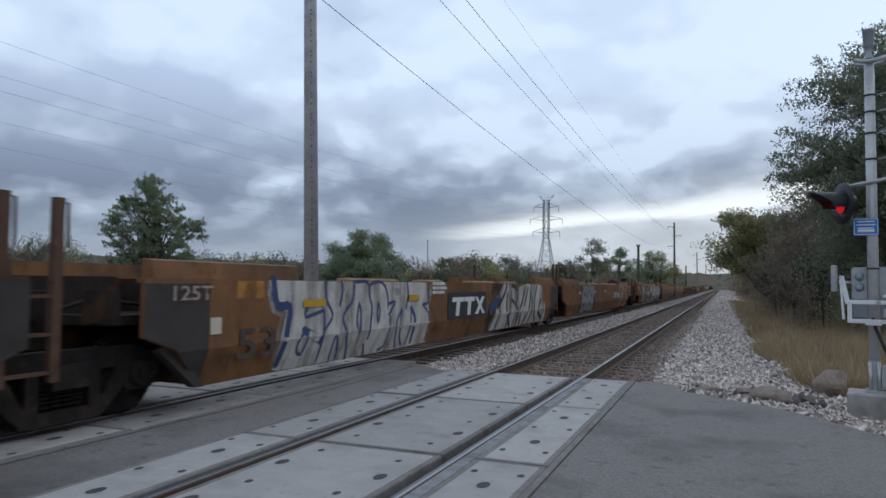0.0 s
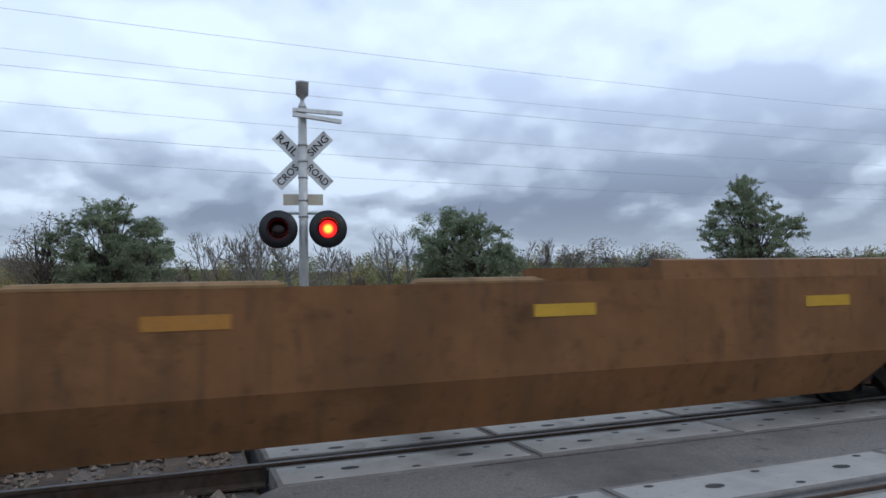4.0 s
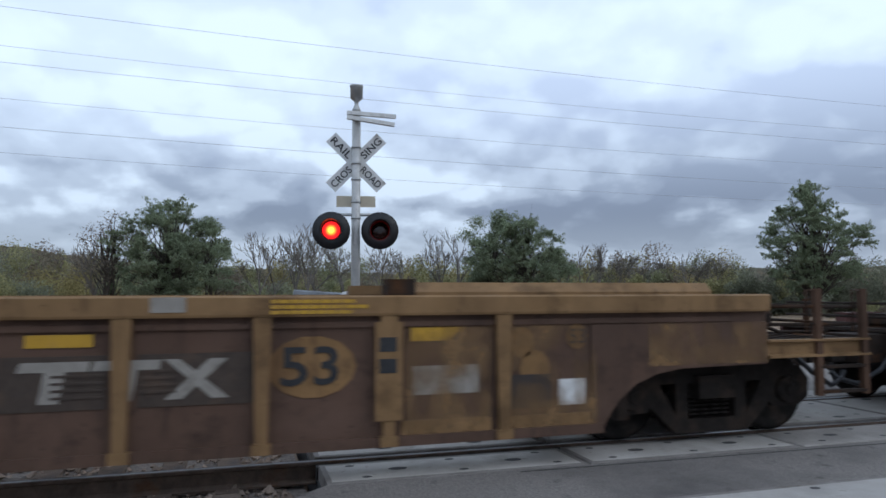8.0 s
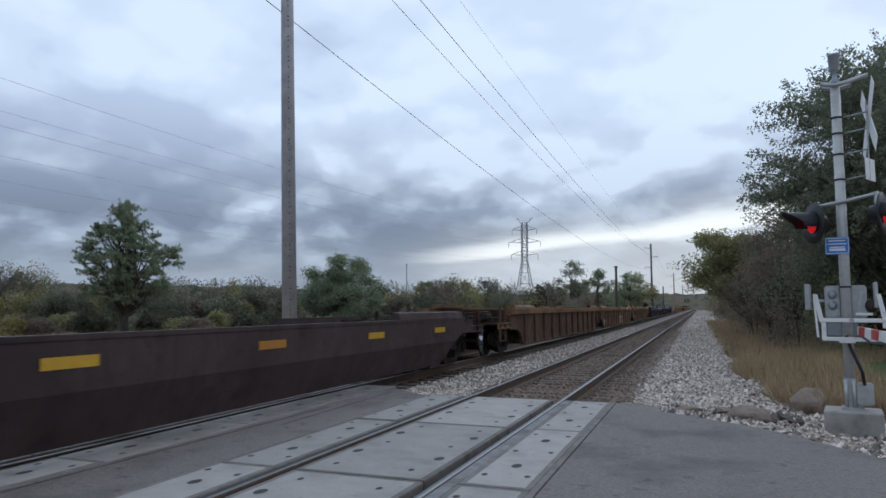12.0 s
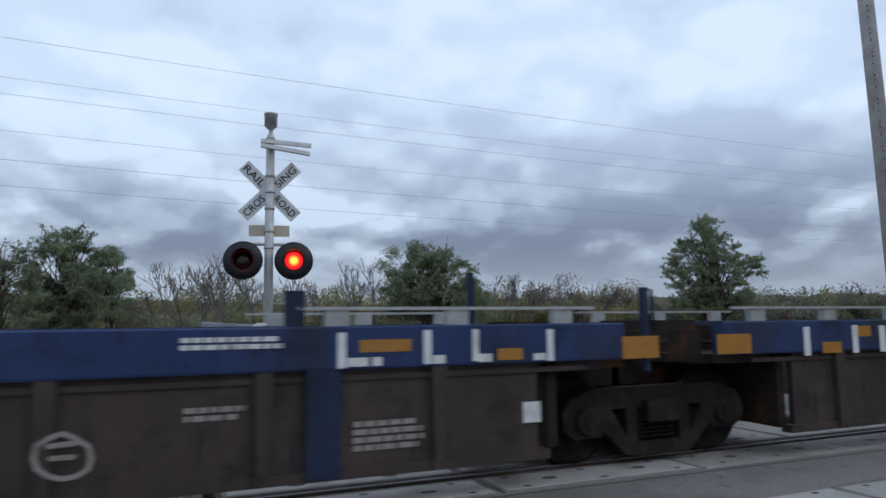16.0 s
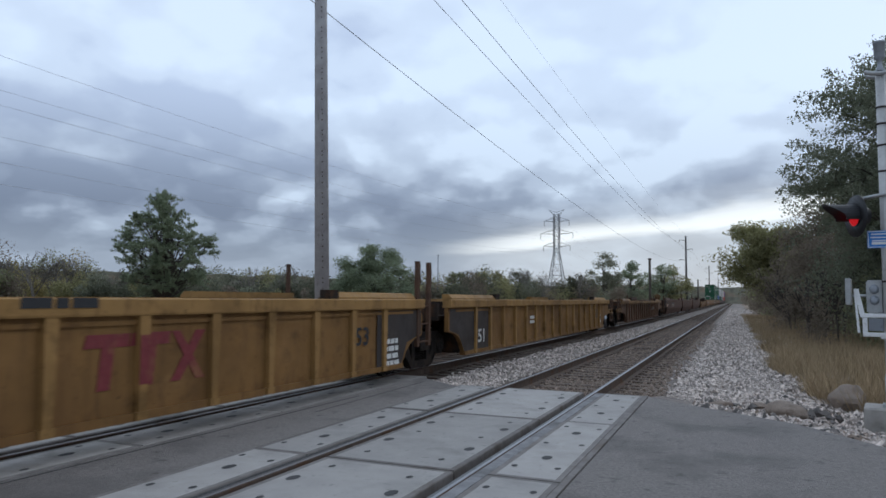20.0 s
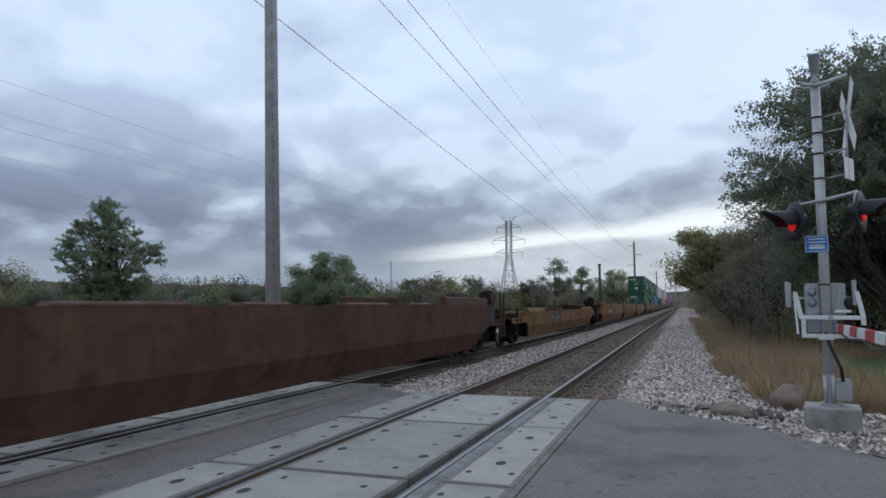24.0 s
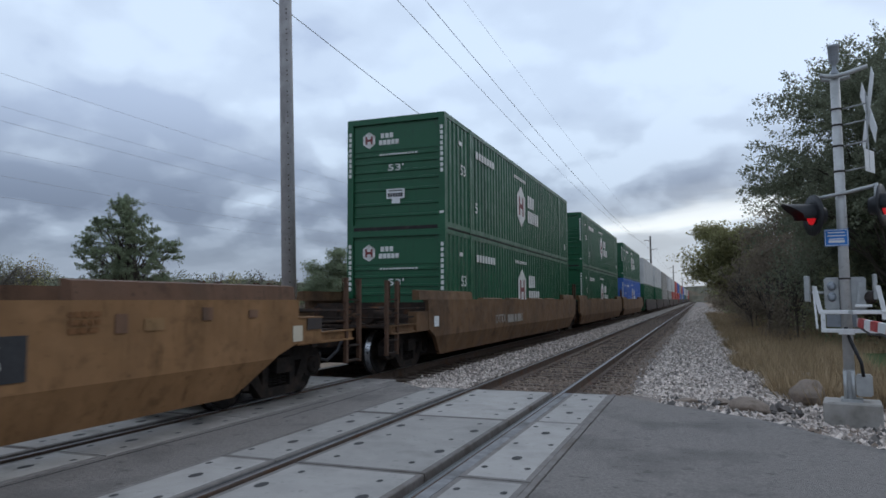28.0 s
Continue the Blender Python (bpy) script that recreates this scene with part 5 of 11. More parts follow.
def cased_gate(parent, ang):
    """A gate machine in a tall rounded case, with one oval counterweight and the lowered arm along the local +x."""
    root = part("gate_machine", bmesh.new(), M["galv"], parent, "pale gate machine on the mast", pose(0, 0, 0, 0, 0, ang))
    bm = bmesh.new()
    lathe(bm, (-0.12, -0.14, 1.31), (0, -1, 0), [(0, 0.24), (0.02, 0.26), (0.16, 0.26), (0.18, 0.22)], 24)
    prism = [(-0.36, 1.22), (0.12, 1.22), (0.24, 0.98), (-0.2, 0.98)]
    a = [bm.verts.new((x, -0.31, z)) for x, z in prism]
    b = [bm.verts.new((x, -0.15, z)) for x, z in prism]
    bm.faces.new(a)
    bm.faces.new(b[::-1])
    for i in range(4):
        j = (i + 1) % 4
        bm.faces.new((a[j], a[i], b[i], b[j]))
    case = part("case", bm, M["alu_paint"], root, "round pale painted case")
    for k in range(6):
        bm = bmesh.new()
        q = k * math.pi / 3
        cyl(bm, (-0.12 + 0.17 * math.cos(q), -0.31, 1.31 + 0.17 * math.sin(q)), (-0.12 + 0.17 * math.cos(q), -0.345, 1.31 + 0.17 * math.sin(q)), 0.022, 0.022, 8)
        part("bolt", bm, M["deckgrey"], case)
    bm = bmesh.new()
    box(bm, -1.05, -0.34, -0.30, -0.18, 1.22, 1.57)
    bmesh.ops.bevel(bm, geom=bm.edges[:], offset=0.015, segments=1, affect="EDGES")
    part("counterweight", bm, M["cabinet_grey"], root, "long blue grey slab counterweight", pose(0, 0, 0, 0, 4, 0) @ pose(0, 0, -0.05))
    bm = bmesh.new()
    box(bm, -0.40, 0.02, -0.33, -0.10, 0.62, 1.0)
    bmesh.ops.bevel(bm, geom=bm.edges[:], offset=0.03, segments=2, affect="EDGES")
    part("motor_box", bm, M["galv"], root)
    bm = bmesh.new()
    lathe(bm, (0.63, -0.05, 1.27), (0, -1, 0), [(0, 0.14), (0.015, 0.165), (0.07, 0.165), (0.085, 0.14)], 20)
    part("counterweight", bm, M["sign_white"], root, "small white disc counterweight")
    bm = bmesh.new()
    box(bm, -0.1, 0.70, -0.20, -0.13, 1.14, 1.21)
    part("arm_support", bm, M["sign_white"], root)
    lamped_arm(root)
    return root


def crossing_signal(name, pos, label, lamp_front, pair_axis, lamps, buck_turn, gate_turn, height=4.62):
    ob = thing(name, label, "crossing signal", pose(*pos))
    z0 = -pos[2]
    bm = bmesh.new()
    box(bm, -0.31, 0.31, -0.31, 0.31, -0.3, 0.22)
    bmesh.ops.bevel(bm, geom=bm.edges[:], offset=0.02, segments=1, affect="EDGES")
    part("footing", bm, M["concrete"], ob, "square concrete footing")
    bm = bmesh.new()
    box(bm, -0.17, 0.17, -0.17, 0.17, 0.21, 0.36)
    prism_z(bm, [(-0.12, -0.12), (0.14, -0.12), (0.14, 0.11), (-0.12, 0.11)], 0.38, 0.66)
    part("junction_base", bm, M["galv"], ob, "cast aluminium junction base")
    bm = bmesh.new()
    cyl(bm, (0, 0, 0.3), (0, 0, height - 0.35), 0.072, 0.066, 16)
    part("mast", bm, M["alu_paint"], ob, "silver painted steel mast")
    for z in (height - 0.42, height - 0.95, height - 1.2, height - 1.45, height - 1.8, height - 2.05):
        bm = bmesh.new()
        lathe(bm, (0, 0, z), (0, 0, 1), [(0, 0.07), (0.0, 0.078), (0.03, 0.078), (0.03, 0.07)], 14)
        part("band_clamp", bm, M["galv"], ob)
    bm = bmesh.new()
    lathe(bm, (0, 0, height - 0.36), (0, 0, 1), [(0, 0.07), (0.03, 0.062), (0.10, 0.03), (0.15, 0.035), (0.17, 0.062), (0.20, 0.085), (0.20, 0.095), (0.37, 0.098), (0.38, 0.105), (0.40, 0.105), (0.405, 0.09)], 18)
    part("bell", bm, M["galv"], ob, "grey crossing bell on the mast top")
    ax = Vector(pair_axis).normalized()
    zl = height - 2.24
    bm = bmesh.new()
    tube(bm, [tuple(-ax * 0.40 + Vector((0, 0, zl + 0.26))), tuple(ax * 0.40 + Vector((0, 0, zl + 0.26)))], 0.024, 8)
    for s in (-1, 1):
        tube(bm, [tuple(ax * 0.36 * s + Vector((0, 0, zl + 0.26))), tuple(ax * 0.36 * s + Vector((0, 0, zl)))], 0.022, 8)
    part("lamp_crossarm", bm, M["galv"], ob, "pipe crossarm of the lamps")
    lenses = []
    for s, lit in zip((-1, 1), lamps):
        fr = Vector((lamp_front[0], lamp_front[1], 0))
        c = ax * 0.365 * s + fr.normalized() * 0.17 + Vector((0, 0, zl))
        lenses.append(hooded_lamp(ob, c, fr, lit, "round black flasher lamp with a hood"))
    if gate_turn is not None:
        cased_gate(ob, gate_turn)
    return ob, lenses, zl


# the far signal, which faces the camera
LS, LH = place(80.85, 10.6, -0.1), 4.72
fx = (0.985, -0.17, 0)
sig_l, lens_l, zl = crossing_signal("crossing_signal", LS, "silver railroad crossing signal with crossbuck and red flashers beyond the tracks", fx, (0.17, 0.985, 0), ("lit", "lit"), 90, 90, LH)
turn_l = math.degrees(math.atan2(fx[1], fx[0])) + 90
crossbuck(sig_l, pose(-0.075 * fx[0], -0.075 * fx[1], LH - 1.155, 0, 0, turn_l))
bm = bmesh.new()
box(bm, -0.30, 0.30, -0.012, 0.012, -0.085, 0.085)
part("plate_sign", bm, M["sign_tan"], sig_l, "small blank tan plate", pose(-0.08 * fx[0], -0.08 * fx[1], LH - 1.765, 0, 0, turn_l))
bm = bmesh.new()
for y0, z0, y1, z1 in ((-0.16, LH - 0.42, 0.60, LH - 0.43), (-0.16, LH - 0.49, 0.58, LH - 0.56)):
    v = [(0.06, y0, z0 - 0.028), (0.06, y1, z1 - 0.028), (0.06, y1, z1 + 0.028), (0.06, y0, z0 + 0.028)]
    a = [bm.verts.new(p) for p in v]
    c = [bm.verts.new((p[0] + 0.07, p[1], p[2])) for p in v]
    bm.faces.new(a[::-1])
    bm.faces.new(c)
    for i in range(4):
        j = (i + 1) % 4
        bm.faces.new((a[i], a[j], c[j], c[i]))
part("side_crossbuck", bm, M["sign_white"], sig_l, "second crossbuck seen edge on")

# the near signal with its gate down; local x runs across the view from the road, local -y towards the road
RS, RH = (1.866, 10.70, -0.1), 5.13


def slab_xz(bm, poly, y0, y1):
    a = [bm.verts.new((x, y0, z)) for x, z in poly]
    b = [bm.verts.new((x, y1, z)) for x, z in poly]
    bm.faces.new(a)
    bm.faces.new(b[::-1])
    for i in range(len(poly)):
        j = (i + 1) % len(poly)
        bm.faces.new((a[j], a[i], b[i], b[j]))


def near_gate(root):
    """Case, counterweights and white frame of the gate machine, and the lowered arm."""
    bm = bmesh.new()
    box(bm, -0.30, -0.07, 0.06, 0.34, 1.38, 1.835)
    bmesh.ops.bevel(bm, geom=bm.edges[:], offset=0.02, segments=2, affect="EDGES")
    part("case", bm, M["galv"], root, "grey cast gate machine case")
    bm = bmesh.new()
    box(bm, 0.06, 0.29, 0.06, 0.34, 1.38, 1.835)
    bmesh.ops.bevel(bm, geom=bm.edges[:], offset=0.02, segments=2, affect="EDGES")
    part("case", bm, M["galv"], root, "grey cast gate machine case")
    bm = bmesh.new()
    box(bm, -0.09, 0.08, 0.08, 0.30, 1.36, 1.81)
    part("case_web", bm, M["cabinet_grey"], root)
    for z in (1.71, 1.56):
        bm = bmesh.new()
        lathe(bm, (-0.19, 0.06, z), (0, -1, 0), [(0, 0.066), (0.03, 0.066), (0.035, 0.052), (0.05, 0.05), (0.055, 0.02)], 16)
        part("cover_cap", bm, M["cabinet_grey"], root)
    bm = bmesh.new()
    slab_xz(bm, [(0.13, 1.42), (0.17, 1.42), (0.25, 1.76), (0.20, 1.76)], 0.0, 0.05)
    part("lever", bm, M["galv"], root)
    bm = bmesh.new()
    lathe(bm, (0.345, 0.10, 1.55), (0, -1, 0), [(0, 0.09), (0.05, 0.09), (0.055, 0.06), (0.09, 0.055), (0.10, 0.02)], 18)
    part("pivot_hub", bm, M["deckgrey"], root, "dark greasy pivot hub")
    bm = bmesh.new()
    box(bm, -0.28, 0.15, 0.02, 0.30, 1.14, 1.31)
    part("motor_box", bm, M["cabinet_grey"], root)
    for x0, x1, zt, zb in ((-0.585, -0.50, 1.86, 1.49), (0.38, 0.44, 1.87, 1.52)):
        bm = bmesh.new()
        box(bm, x0, x1, -0.02, 0.30, zb, zt)
        bmesh.ops.bevel(bm, geom=bm.edges[:], offset=0.012, segments=1, affect="EDGES")
        part("counterweight", bm, M["galv"], root, "grey slab counterweight")
        bm = bmesh.new()
        cyl(bm, (x1 if x0 < 0 else x0, 0.1, 1.62), (-0.30 if x0 < 0 else 0.29, 0.1, 1.62), 0.022, 0.022, 8)
        part("counterweight_shaft", bm, M["galv"], root)
    for poly in ([(-0.455, 1.71), (-0.395, 1.71), (-0.315, 1.34), (-0.385, 1.34)], [(0.405, 1.71), (0.465, 1.71), (0.545, 1.34), (0.475, 1.34)],
                 [(-0.355, 1.08), (-0.29, 1.08), (-0.29, 1.33), (-0.355, 1.33)], [(-0.46, 1.71), (-0.435, 1.72), (-0.39, 1.12), (-0.425, 1.12)]):
        bm = bmesh.new()
        slab_xz(bm, poly, -0.24, -0.17)
        part("arm_support", bm, M["sign_white"], root, "white gate arm support")
    for x0, x1, z0, z1 in ((-0.385, 0.54, 1.325, 1.38), (-0.355, 0.43, 1.07, 1.125), (0.12, 0.35, 1.42, 1.455), (-0.12, 0.10, 1.045, 1.075), (0.47, 0.54, 1.25, 1.36)):
        bm = bmesh.new()
        box(bm, x0, x1, -0.25, -0.18, z0, z1)
        bmesh.ops.bevel(bm, geom=bm.edges[:], offset=0.006, segments=1, affect="EDGES")
        part("arm_support", bm, M["sign_white"], root, "white gate arm support bar")
    bm = bmesh.new()
    cyl(bm, (0.06, -0.16, 1.35), (0.06, -0.28, 1.35), 0.035, 0.035, 10)
    part("bolt", bm, M["galv"], root)
    # the arm runs back past the road's edge
    at = Matrix.Translation((0.16, -0.14, 1.21)) @ Matrix.Rotation(radians(-84.3), 4, "Z")
    bm = bmesh.new()
    box(bm, -0.05, 5.6, -0.02, 0.02, -0.056, 0.056)
    arm = part("gate_arm", bm, M["sign_white"], root, "lowered white and red gate arm", at)
    for k in range(5):
        bm = bmesh.new()
        a = 0.10 + 1.10 * k
        slab_xz(bm, [(a, -0.058), (a + 0.53, -0.058), (a + 0.60, 0.058), (a + 0.07, 0.058)], -0.024, 0.024)
        part("red_stripe", bm, M["gate_red"], arm)
    bm = bmesh.new()
    tube(bm, [(0.2, 0.0, -0.07), (1.0, 0.0, -0.11), (2.0, 0.0, -0.075), (2.7, 0.0, -0.13), (3.4, 0.0, -0.075), (4.3, 0.0, -0.12), (5.0, 0.0, -0.07)], 0.012, 6)
    part("arm_cable", bm, M["black"], arm, "black cable sagging under the arm")


def near_signal():
    ob = thing("crossing_signal", "silver railroad crossing signal with lowered gate, seen from the side", "crossing signal", pose(*RS, 0, 0, -9.9))
    bm = bmesh.new()
    box(bm, -0.38, 0.42, -0.32, 0.36, -0.35, 0.13)
    bmesh.ops.bevel(bm, geom=bm.edges[:], offset=0.02, segments=1, affect="EDGES")
    part("footing", bm, M["concrete_dusty"], ob, "weathered concrete footing")
    bm = bmesh.new()
    box(bm, -0.13, 0.17, -0.14, 0.14, 0.125, 0.17)
    prism_z(bm, [(-0.085, -0.08), (0.075, -0.08), (0.075, 0.08), (-0.085, 0.08)], 0.17, 0.56)
    part("junction_base", bm, M["galv"], ob, "cast aluminium junction base")
    bm = bmesh.new()
    box(bm, 0.085, 0.31, -0.13, 0.10, 0.21, 0.50)
    bmesh.ops.bevel(bm, geom=bm.edges[:], offset=0.02, segments=2, affect="EDGES")
    part("junction_box", bm, M["galv"], ob, "grey junction box")
    for x in (-0.06, 0.05):
        bm = bmesh.new()
        cyl(bm, (x, -0.095, 0.14), (x, -0.095, 0.54), 0.03, 0.03, 10)
        part("base_pipe", bm, M["galv"], ob)
    bm = bmesh.new()
    cyl(bm, (0, 0, 0.3), (0, 0, RH - 0.40), 0.079, 0.072, 18)
    part("mast", bm, M["alu_paint"], ob, "silver painted steel mast")
    for z in (4.20, 3.97, 3.67, 3.31, 2.98, 1.80):
        bm = bmesh.new()
        lathe(bm, (0, 0, z), (0, 0, 1), [(0, 0.076), (0.0, 0.084), (0.025, 0.084), (0.025, 0.076)], 16)
        part("band_clamp", bm, M["deckgrey"], ob, "dark band clamp")
    bm = bmesh.new()
    lathe(bm, (0, 0, RH - 0.42), (0, 0, 1), [(0, 0.076), (0.03, 0.07), (0.10, 0.034), (0.16, 0.036), (0.19, 0.07), (0.21, 0.078), (0.40, 0.086), (0.405, 0.093), (0.43, 0.093), (0.435, 0.08)], 20)
    part("bell", bm, M["cabinet_grey"], ob, "grey crossing bell on the mast top")
    # upper bracket arms
    for pts in ([(-0.21, -0.05, RH - 0.40), (-0.12, -0.06, RH - 0.43), (0.0, -0.09, RH - 0.46), (0.16, -0.06, RH - 0.43), (0.46, 0.02, RH - 0.35)], [(-0.20, 0.08, RH - 0.43), (0.0, 0.09, RH - 0.48), (0.22, 0.07, RH - 0.45)]):
        bm = bmesh.new()
        tube(bm, pts, 0.032, 8)
        part("buck_bracket", bm, M["galv"], ob, "grey cast bracket arm")
    for z, l in ((4.22, 0.40), (3.99, 0.40), (3.69, 0.38), (3.33, 0.38)):
        bm = bmesh.new()
        cyl(bm, (0.07, 0, z - 0.01), (l + 0.03, -0.02, z + 0.03), 0.011, 0.011, 6)
        part("buck_bracket", bm, M["galv"], ob)
    bm = bmesh.new()
    box(bm, 0.405, 0.425, -0.05, 0.0, 3.30, 4.40)
    part("buck_post", bm, M["galv"], ob)
    crossbuck(ob, pose(0.435, -0.02, 4.13, 0, 0, 98) @ Matrix.Scale(1.1, 4))
    bm = bmesh.new()
    box(bm, -0.17, 0.17, -0.004, 0.004, -0.15, 0.15)
    part("plate_sign", bm, M["sign_white"], ob, "small white plate under the crossbuck", pose(0.425, -0.02, 3.43, 0, 0, 70))
    # lamps on a pipe arm, looking both ways along the road
    bm = bmesh.new()
    tube(bm, [(-0.33, -0.09, 2.95), (-0.12, -0.10, 2.98), (0.10, -0.10, 3.01), (0.49, -0.09, 3.08)], 0.026, 8)
    part("lamp_crossarm", bm, M["galv"], ob, "pipe crossarm of the lamps")
    for x, z in ((-0.33, 2.95), (0.49, 3.08)):
        bm = bmesh.new()
        cyl(bm, (x, -0.09, z + 0.03), (x, -0.09, z - 0.30), 0.032, 0.04, 8)
        part("lamp_hanger", bm, M["galv"], ob)
    hooded_lamp(ob, (-0.40, -0.16, 2.71), (-0.88, -0.47, 0), "dim", "round black flasher lamp with a long hood", 0.42)
    hooded_lamp(ob, (0.56, -0.12, 2.80), (0.93, -0.26, 0), "dim", "round black flasher lamp with a long hood", 0.42)
    bm = bmesh.new()
    box(bm, -0.145, 0.145, -0.004, 0.004, -0.116, 0.116)
    bs = part("blue_sign", bm, M["sign_blue"], ob, "small blue emergency notice sign", pose(-0.085, -0.10, 2.385, 0, 0, 4))
    rim = bmesh.new()
    for x0, x1, za, zb in ((-0.138, 0.138, 0.100, 0.108), (-0.138, 0.138, -0.108, -0.100), (-0.138, -0.131, -0.108, 0.108), (0.131, 0.138, -0.108, 0.108)):
        box(rim, x0, x1, -0.007, -0.0045, za, zb)
    for k, (w, h) in enumerate(((0.20, 0.014), (0.22, 0.014), (0.18, 0.014), (0.19, 0.034))):
        box(rim, -w / 2, w / 2, -0.007, -0.0045, 0.062 - k * 0.044, 0.062 - k * 0.044 + h)
    part("print_mark", rim, M["sign_white"], bs, "white border and unreadable white rows")
    bm = bmesh.new()
    tube(bm, [(-0.02, -0.10, 1.14), (0.03, -0.13, 0.98), (0.10, -0.16, 0.82), (0.17, -0.16, 0.66), (0.19, -0.12, 0.48)], 0.027, 8)
    part("cable_hose", bm, M["black"], ob, "black flexible conduit")
    near_gate(ob)
    # true proportions: slimmer across than drawn above
    slim = Matrix.Translation((0, 0, 0.0323)) @ Matrix.Diagonal((0.852, 0.852, 0.979, 1))
    for ch in ob.children:
        if ch.matrix_basis == Matrix.Identity(4):
            ch.data.transform(slim)
        else:
            m = ch.matrix_basis.copy()
            m.translation = slim @ m.translation
            ch.matrix_basis = m


near_signal()


# ---------------------------------------------------------------- what stands in the field beyond the tracks
def slatted_rack(label, m, w=1.25, h=1.36):
    ob = thing("field_rack", label, "rack", m)
    for s in (-1, 1):
        bm = bmesh.new()
        box(bm, s * w / 2 - 0.05, s * w / 2 + 0.05, -0.05, 0.05, -0.2, h - 0.06)
        part("post", bm, M["bark"], ob)
    for z in (h - 0.62, h - 0.42, h - 0.22, h - 0.05):
        bm = bmesh.new()
        box(bm, -w / 2 - 0.06, w / 2 + 0.06, -0.075, -0.052, z - 0.05, z + 0.05)
        part("slat", bm, M["pole_dark"], ob)
    return ob


slatted_rack("dark weathered slatted rack standing in the dry field", pose(*place(68.75, 40.0, GROUND), 0, 0, 69))

# ---------------------------------------------------------------- train
SPEED = 24.5
ROLLING = []          # (thing, place along the train)
NEAR_X = 1.50         # the side of a car that faces the camera


# trucks
def side_frame_mesh():
    bm = bmesh.new()
    t = 0.07
    half = [
        [(0.0, 0.56), (0.66, 0.56), (0.80, 0.62), (0.98, 0.70), (0.80, 0.77), (0.0, 0.77)],                  # top member
        [(0.62, 0.44), (0.72, 0.30), (1.02, 0.29), (1.15, 0.38), (1.17, 0.56), (1.06, 0.69), (0.80, 0.70), (0.64, 0.62)],   # pedestal
        [(0.60, 0.58), (0.32, 0.12), (0.42, 0.10), (0.78, 0.44), (0.74, 0.60)],                             # diagonal
        [(0.0, 0.09), (0.40, 0.09), (0.46, 0.22), (0.0, 0.22)],                                              # spring seat
        [(0.27, 0.20), (0.40, 0.20), (0.40, 0.58), (0.27, 0.58)]]                                            # column
    for poly in half:
        prism_x(bm, poly, -t, t)
        prism_x(bm, [(-y, z) for y, z in poly][::-1], -t, t)
    for s in (-1, 1):
        cyl(bm, (0.05, s * 0.89, 0.46), (0.13, s * 0.89, 0.46), 0.15, 0.12, 14)
        cyl(bm, (0.12, s * 0.89, 0.46), (0.15, s * 0.89, 0.46), 0.07, 0.06, 8)
    return to_mesh("side_frame", bm, M["truck"])


def spring_mesh():
    bm = bmesh.new()
    for y in (-0.18, -0.06, 0.06, 0.18):
        for k in range(6):
            lathe(bm, (0.0, y, 0.245 + k * 0.042), (0, 0, 1), [(0, 0.046), (0.012, 0.056), (0.024, 0.046)], 8)
    return to_mesh("spring_nest", bm, M["truck"])


def wheel_mesh():
    bm = bmesh.new()
    lathe(bm, (-0.05, 0, 0), (1, 0, 0), [(0.0, 0.40), (0.0, 0.455), (0.03, 0.455), (0.035, 0.43), (0.135, 0.42), (0.135, 0.36), (0.09, 0.32), (0.07, 0.16), (0.13, 0.13), (0.14, 0.06)], 28)
    return to_mesh("wheel", bm, M["wheel"])


def tread_mesh():
    bm = bmesh.new()
    lathe(bm, (-0.014, 0, 0), (1, 0, 0), [(0.0, 0.4345), (0.10, 0.4245)], 28, False)
    return to_mesh("tread", bm, M["tread"])


def axle_mesh():
    bm = bmesh.new()
    cyl(bm, (-1.1, 0, 0), (1.1, 0, 0), 0.075, 0.075, 10)
    return to_mesh("axle", bm, M["wheel"])


def bolster_mesh():
    bm = bmesh.new()
    box(bm, -1.18, 1.18, -0.2, 0.2, 0.42, 0.64)
    box(bm, -0.93, 0.93, -0.31, 0.31, 0.14, 0.43)
    cyl(bm, (0, 0, 0.6), (0, 0, 0.78), 0.2, 0.2, 14)
    for s in (-1, 1):
        box(bm, -0.5, 0.5, s * 0.36 - 0.04, s * 0.36 + 0.04, 0.36, 0.46)
    return to_mesh("bolster", bm, M["truck"])


FRAME, SPRING, WHEEL, TREAD, AXLE, BOLSTER = side_frame_mesh(), spring_mesh(), wheel_mesh(), tread_mesh(), axle_mesh(), bolster_mesh()


def truck(parent, y, full=True):
    tr = part("truck", BOLSTER, None, parent, "dark cast steel truck", pose(0, y, 0))
    for s in (-1, 1):
        part("side_frame", FRAME, None, tr, m=pose(s * 1.02, 0, 0, 0, 0, 0 if s > 0 else 180))
        if full:
            tagged(part("spring_nest", SPRING, None, tr, m=pose(s * 1.02, 0, 0)), kind="stuff")
        part("axle", AXLE, None, tr, m=pose(0, s * 0.89, 0.435))
        for q in (-1, 1):
            part("wheel", WHEEL, None, tr, m=pose(q * 0.76, s * 0.89, 0.435, 0, 0, 0 if q > 0 else 180))
            if full and q > 0:
                part("tread", TREAD, None, tr, "bright worn tread", pose(q * 0.76, s * 0.89, 0.435))
    return tr


def side_x(z):
    return NEAR_X if z >= 0.68 else NEAR_X - (0.68 - z) * 0.36


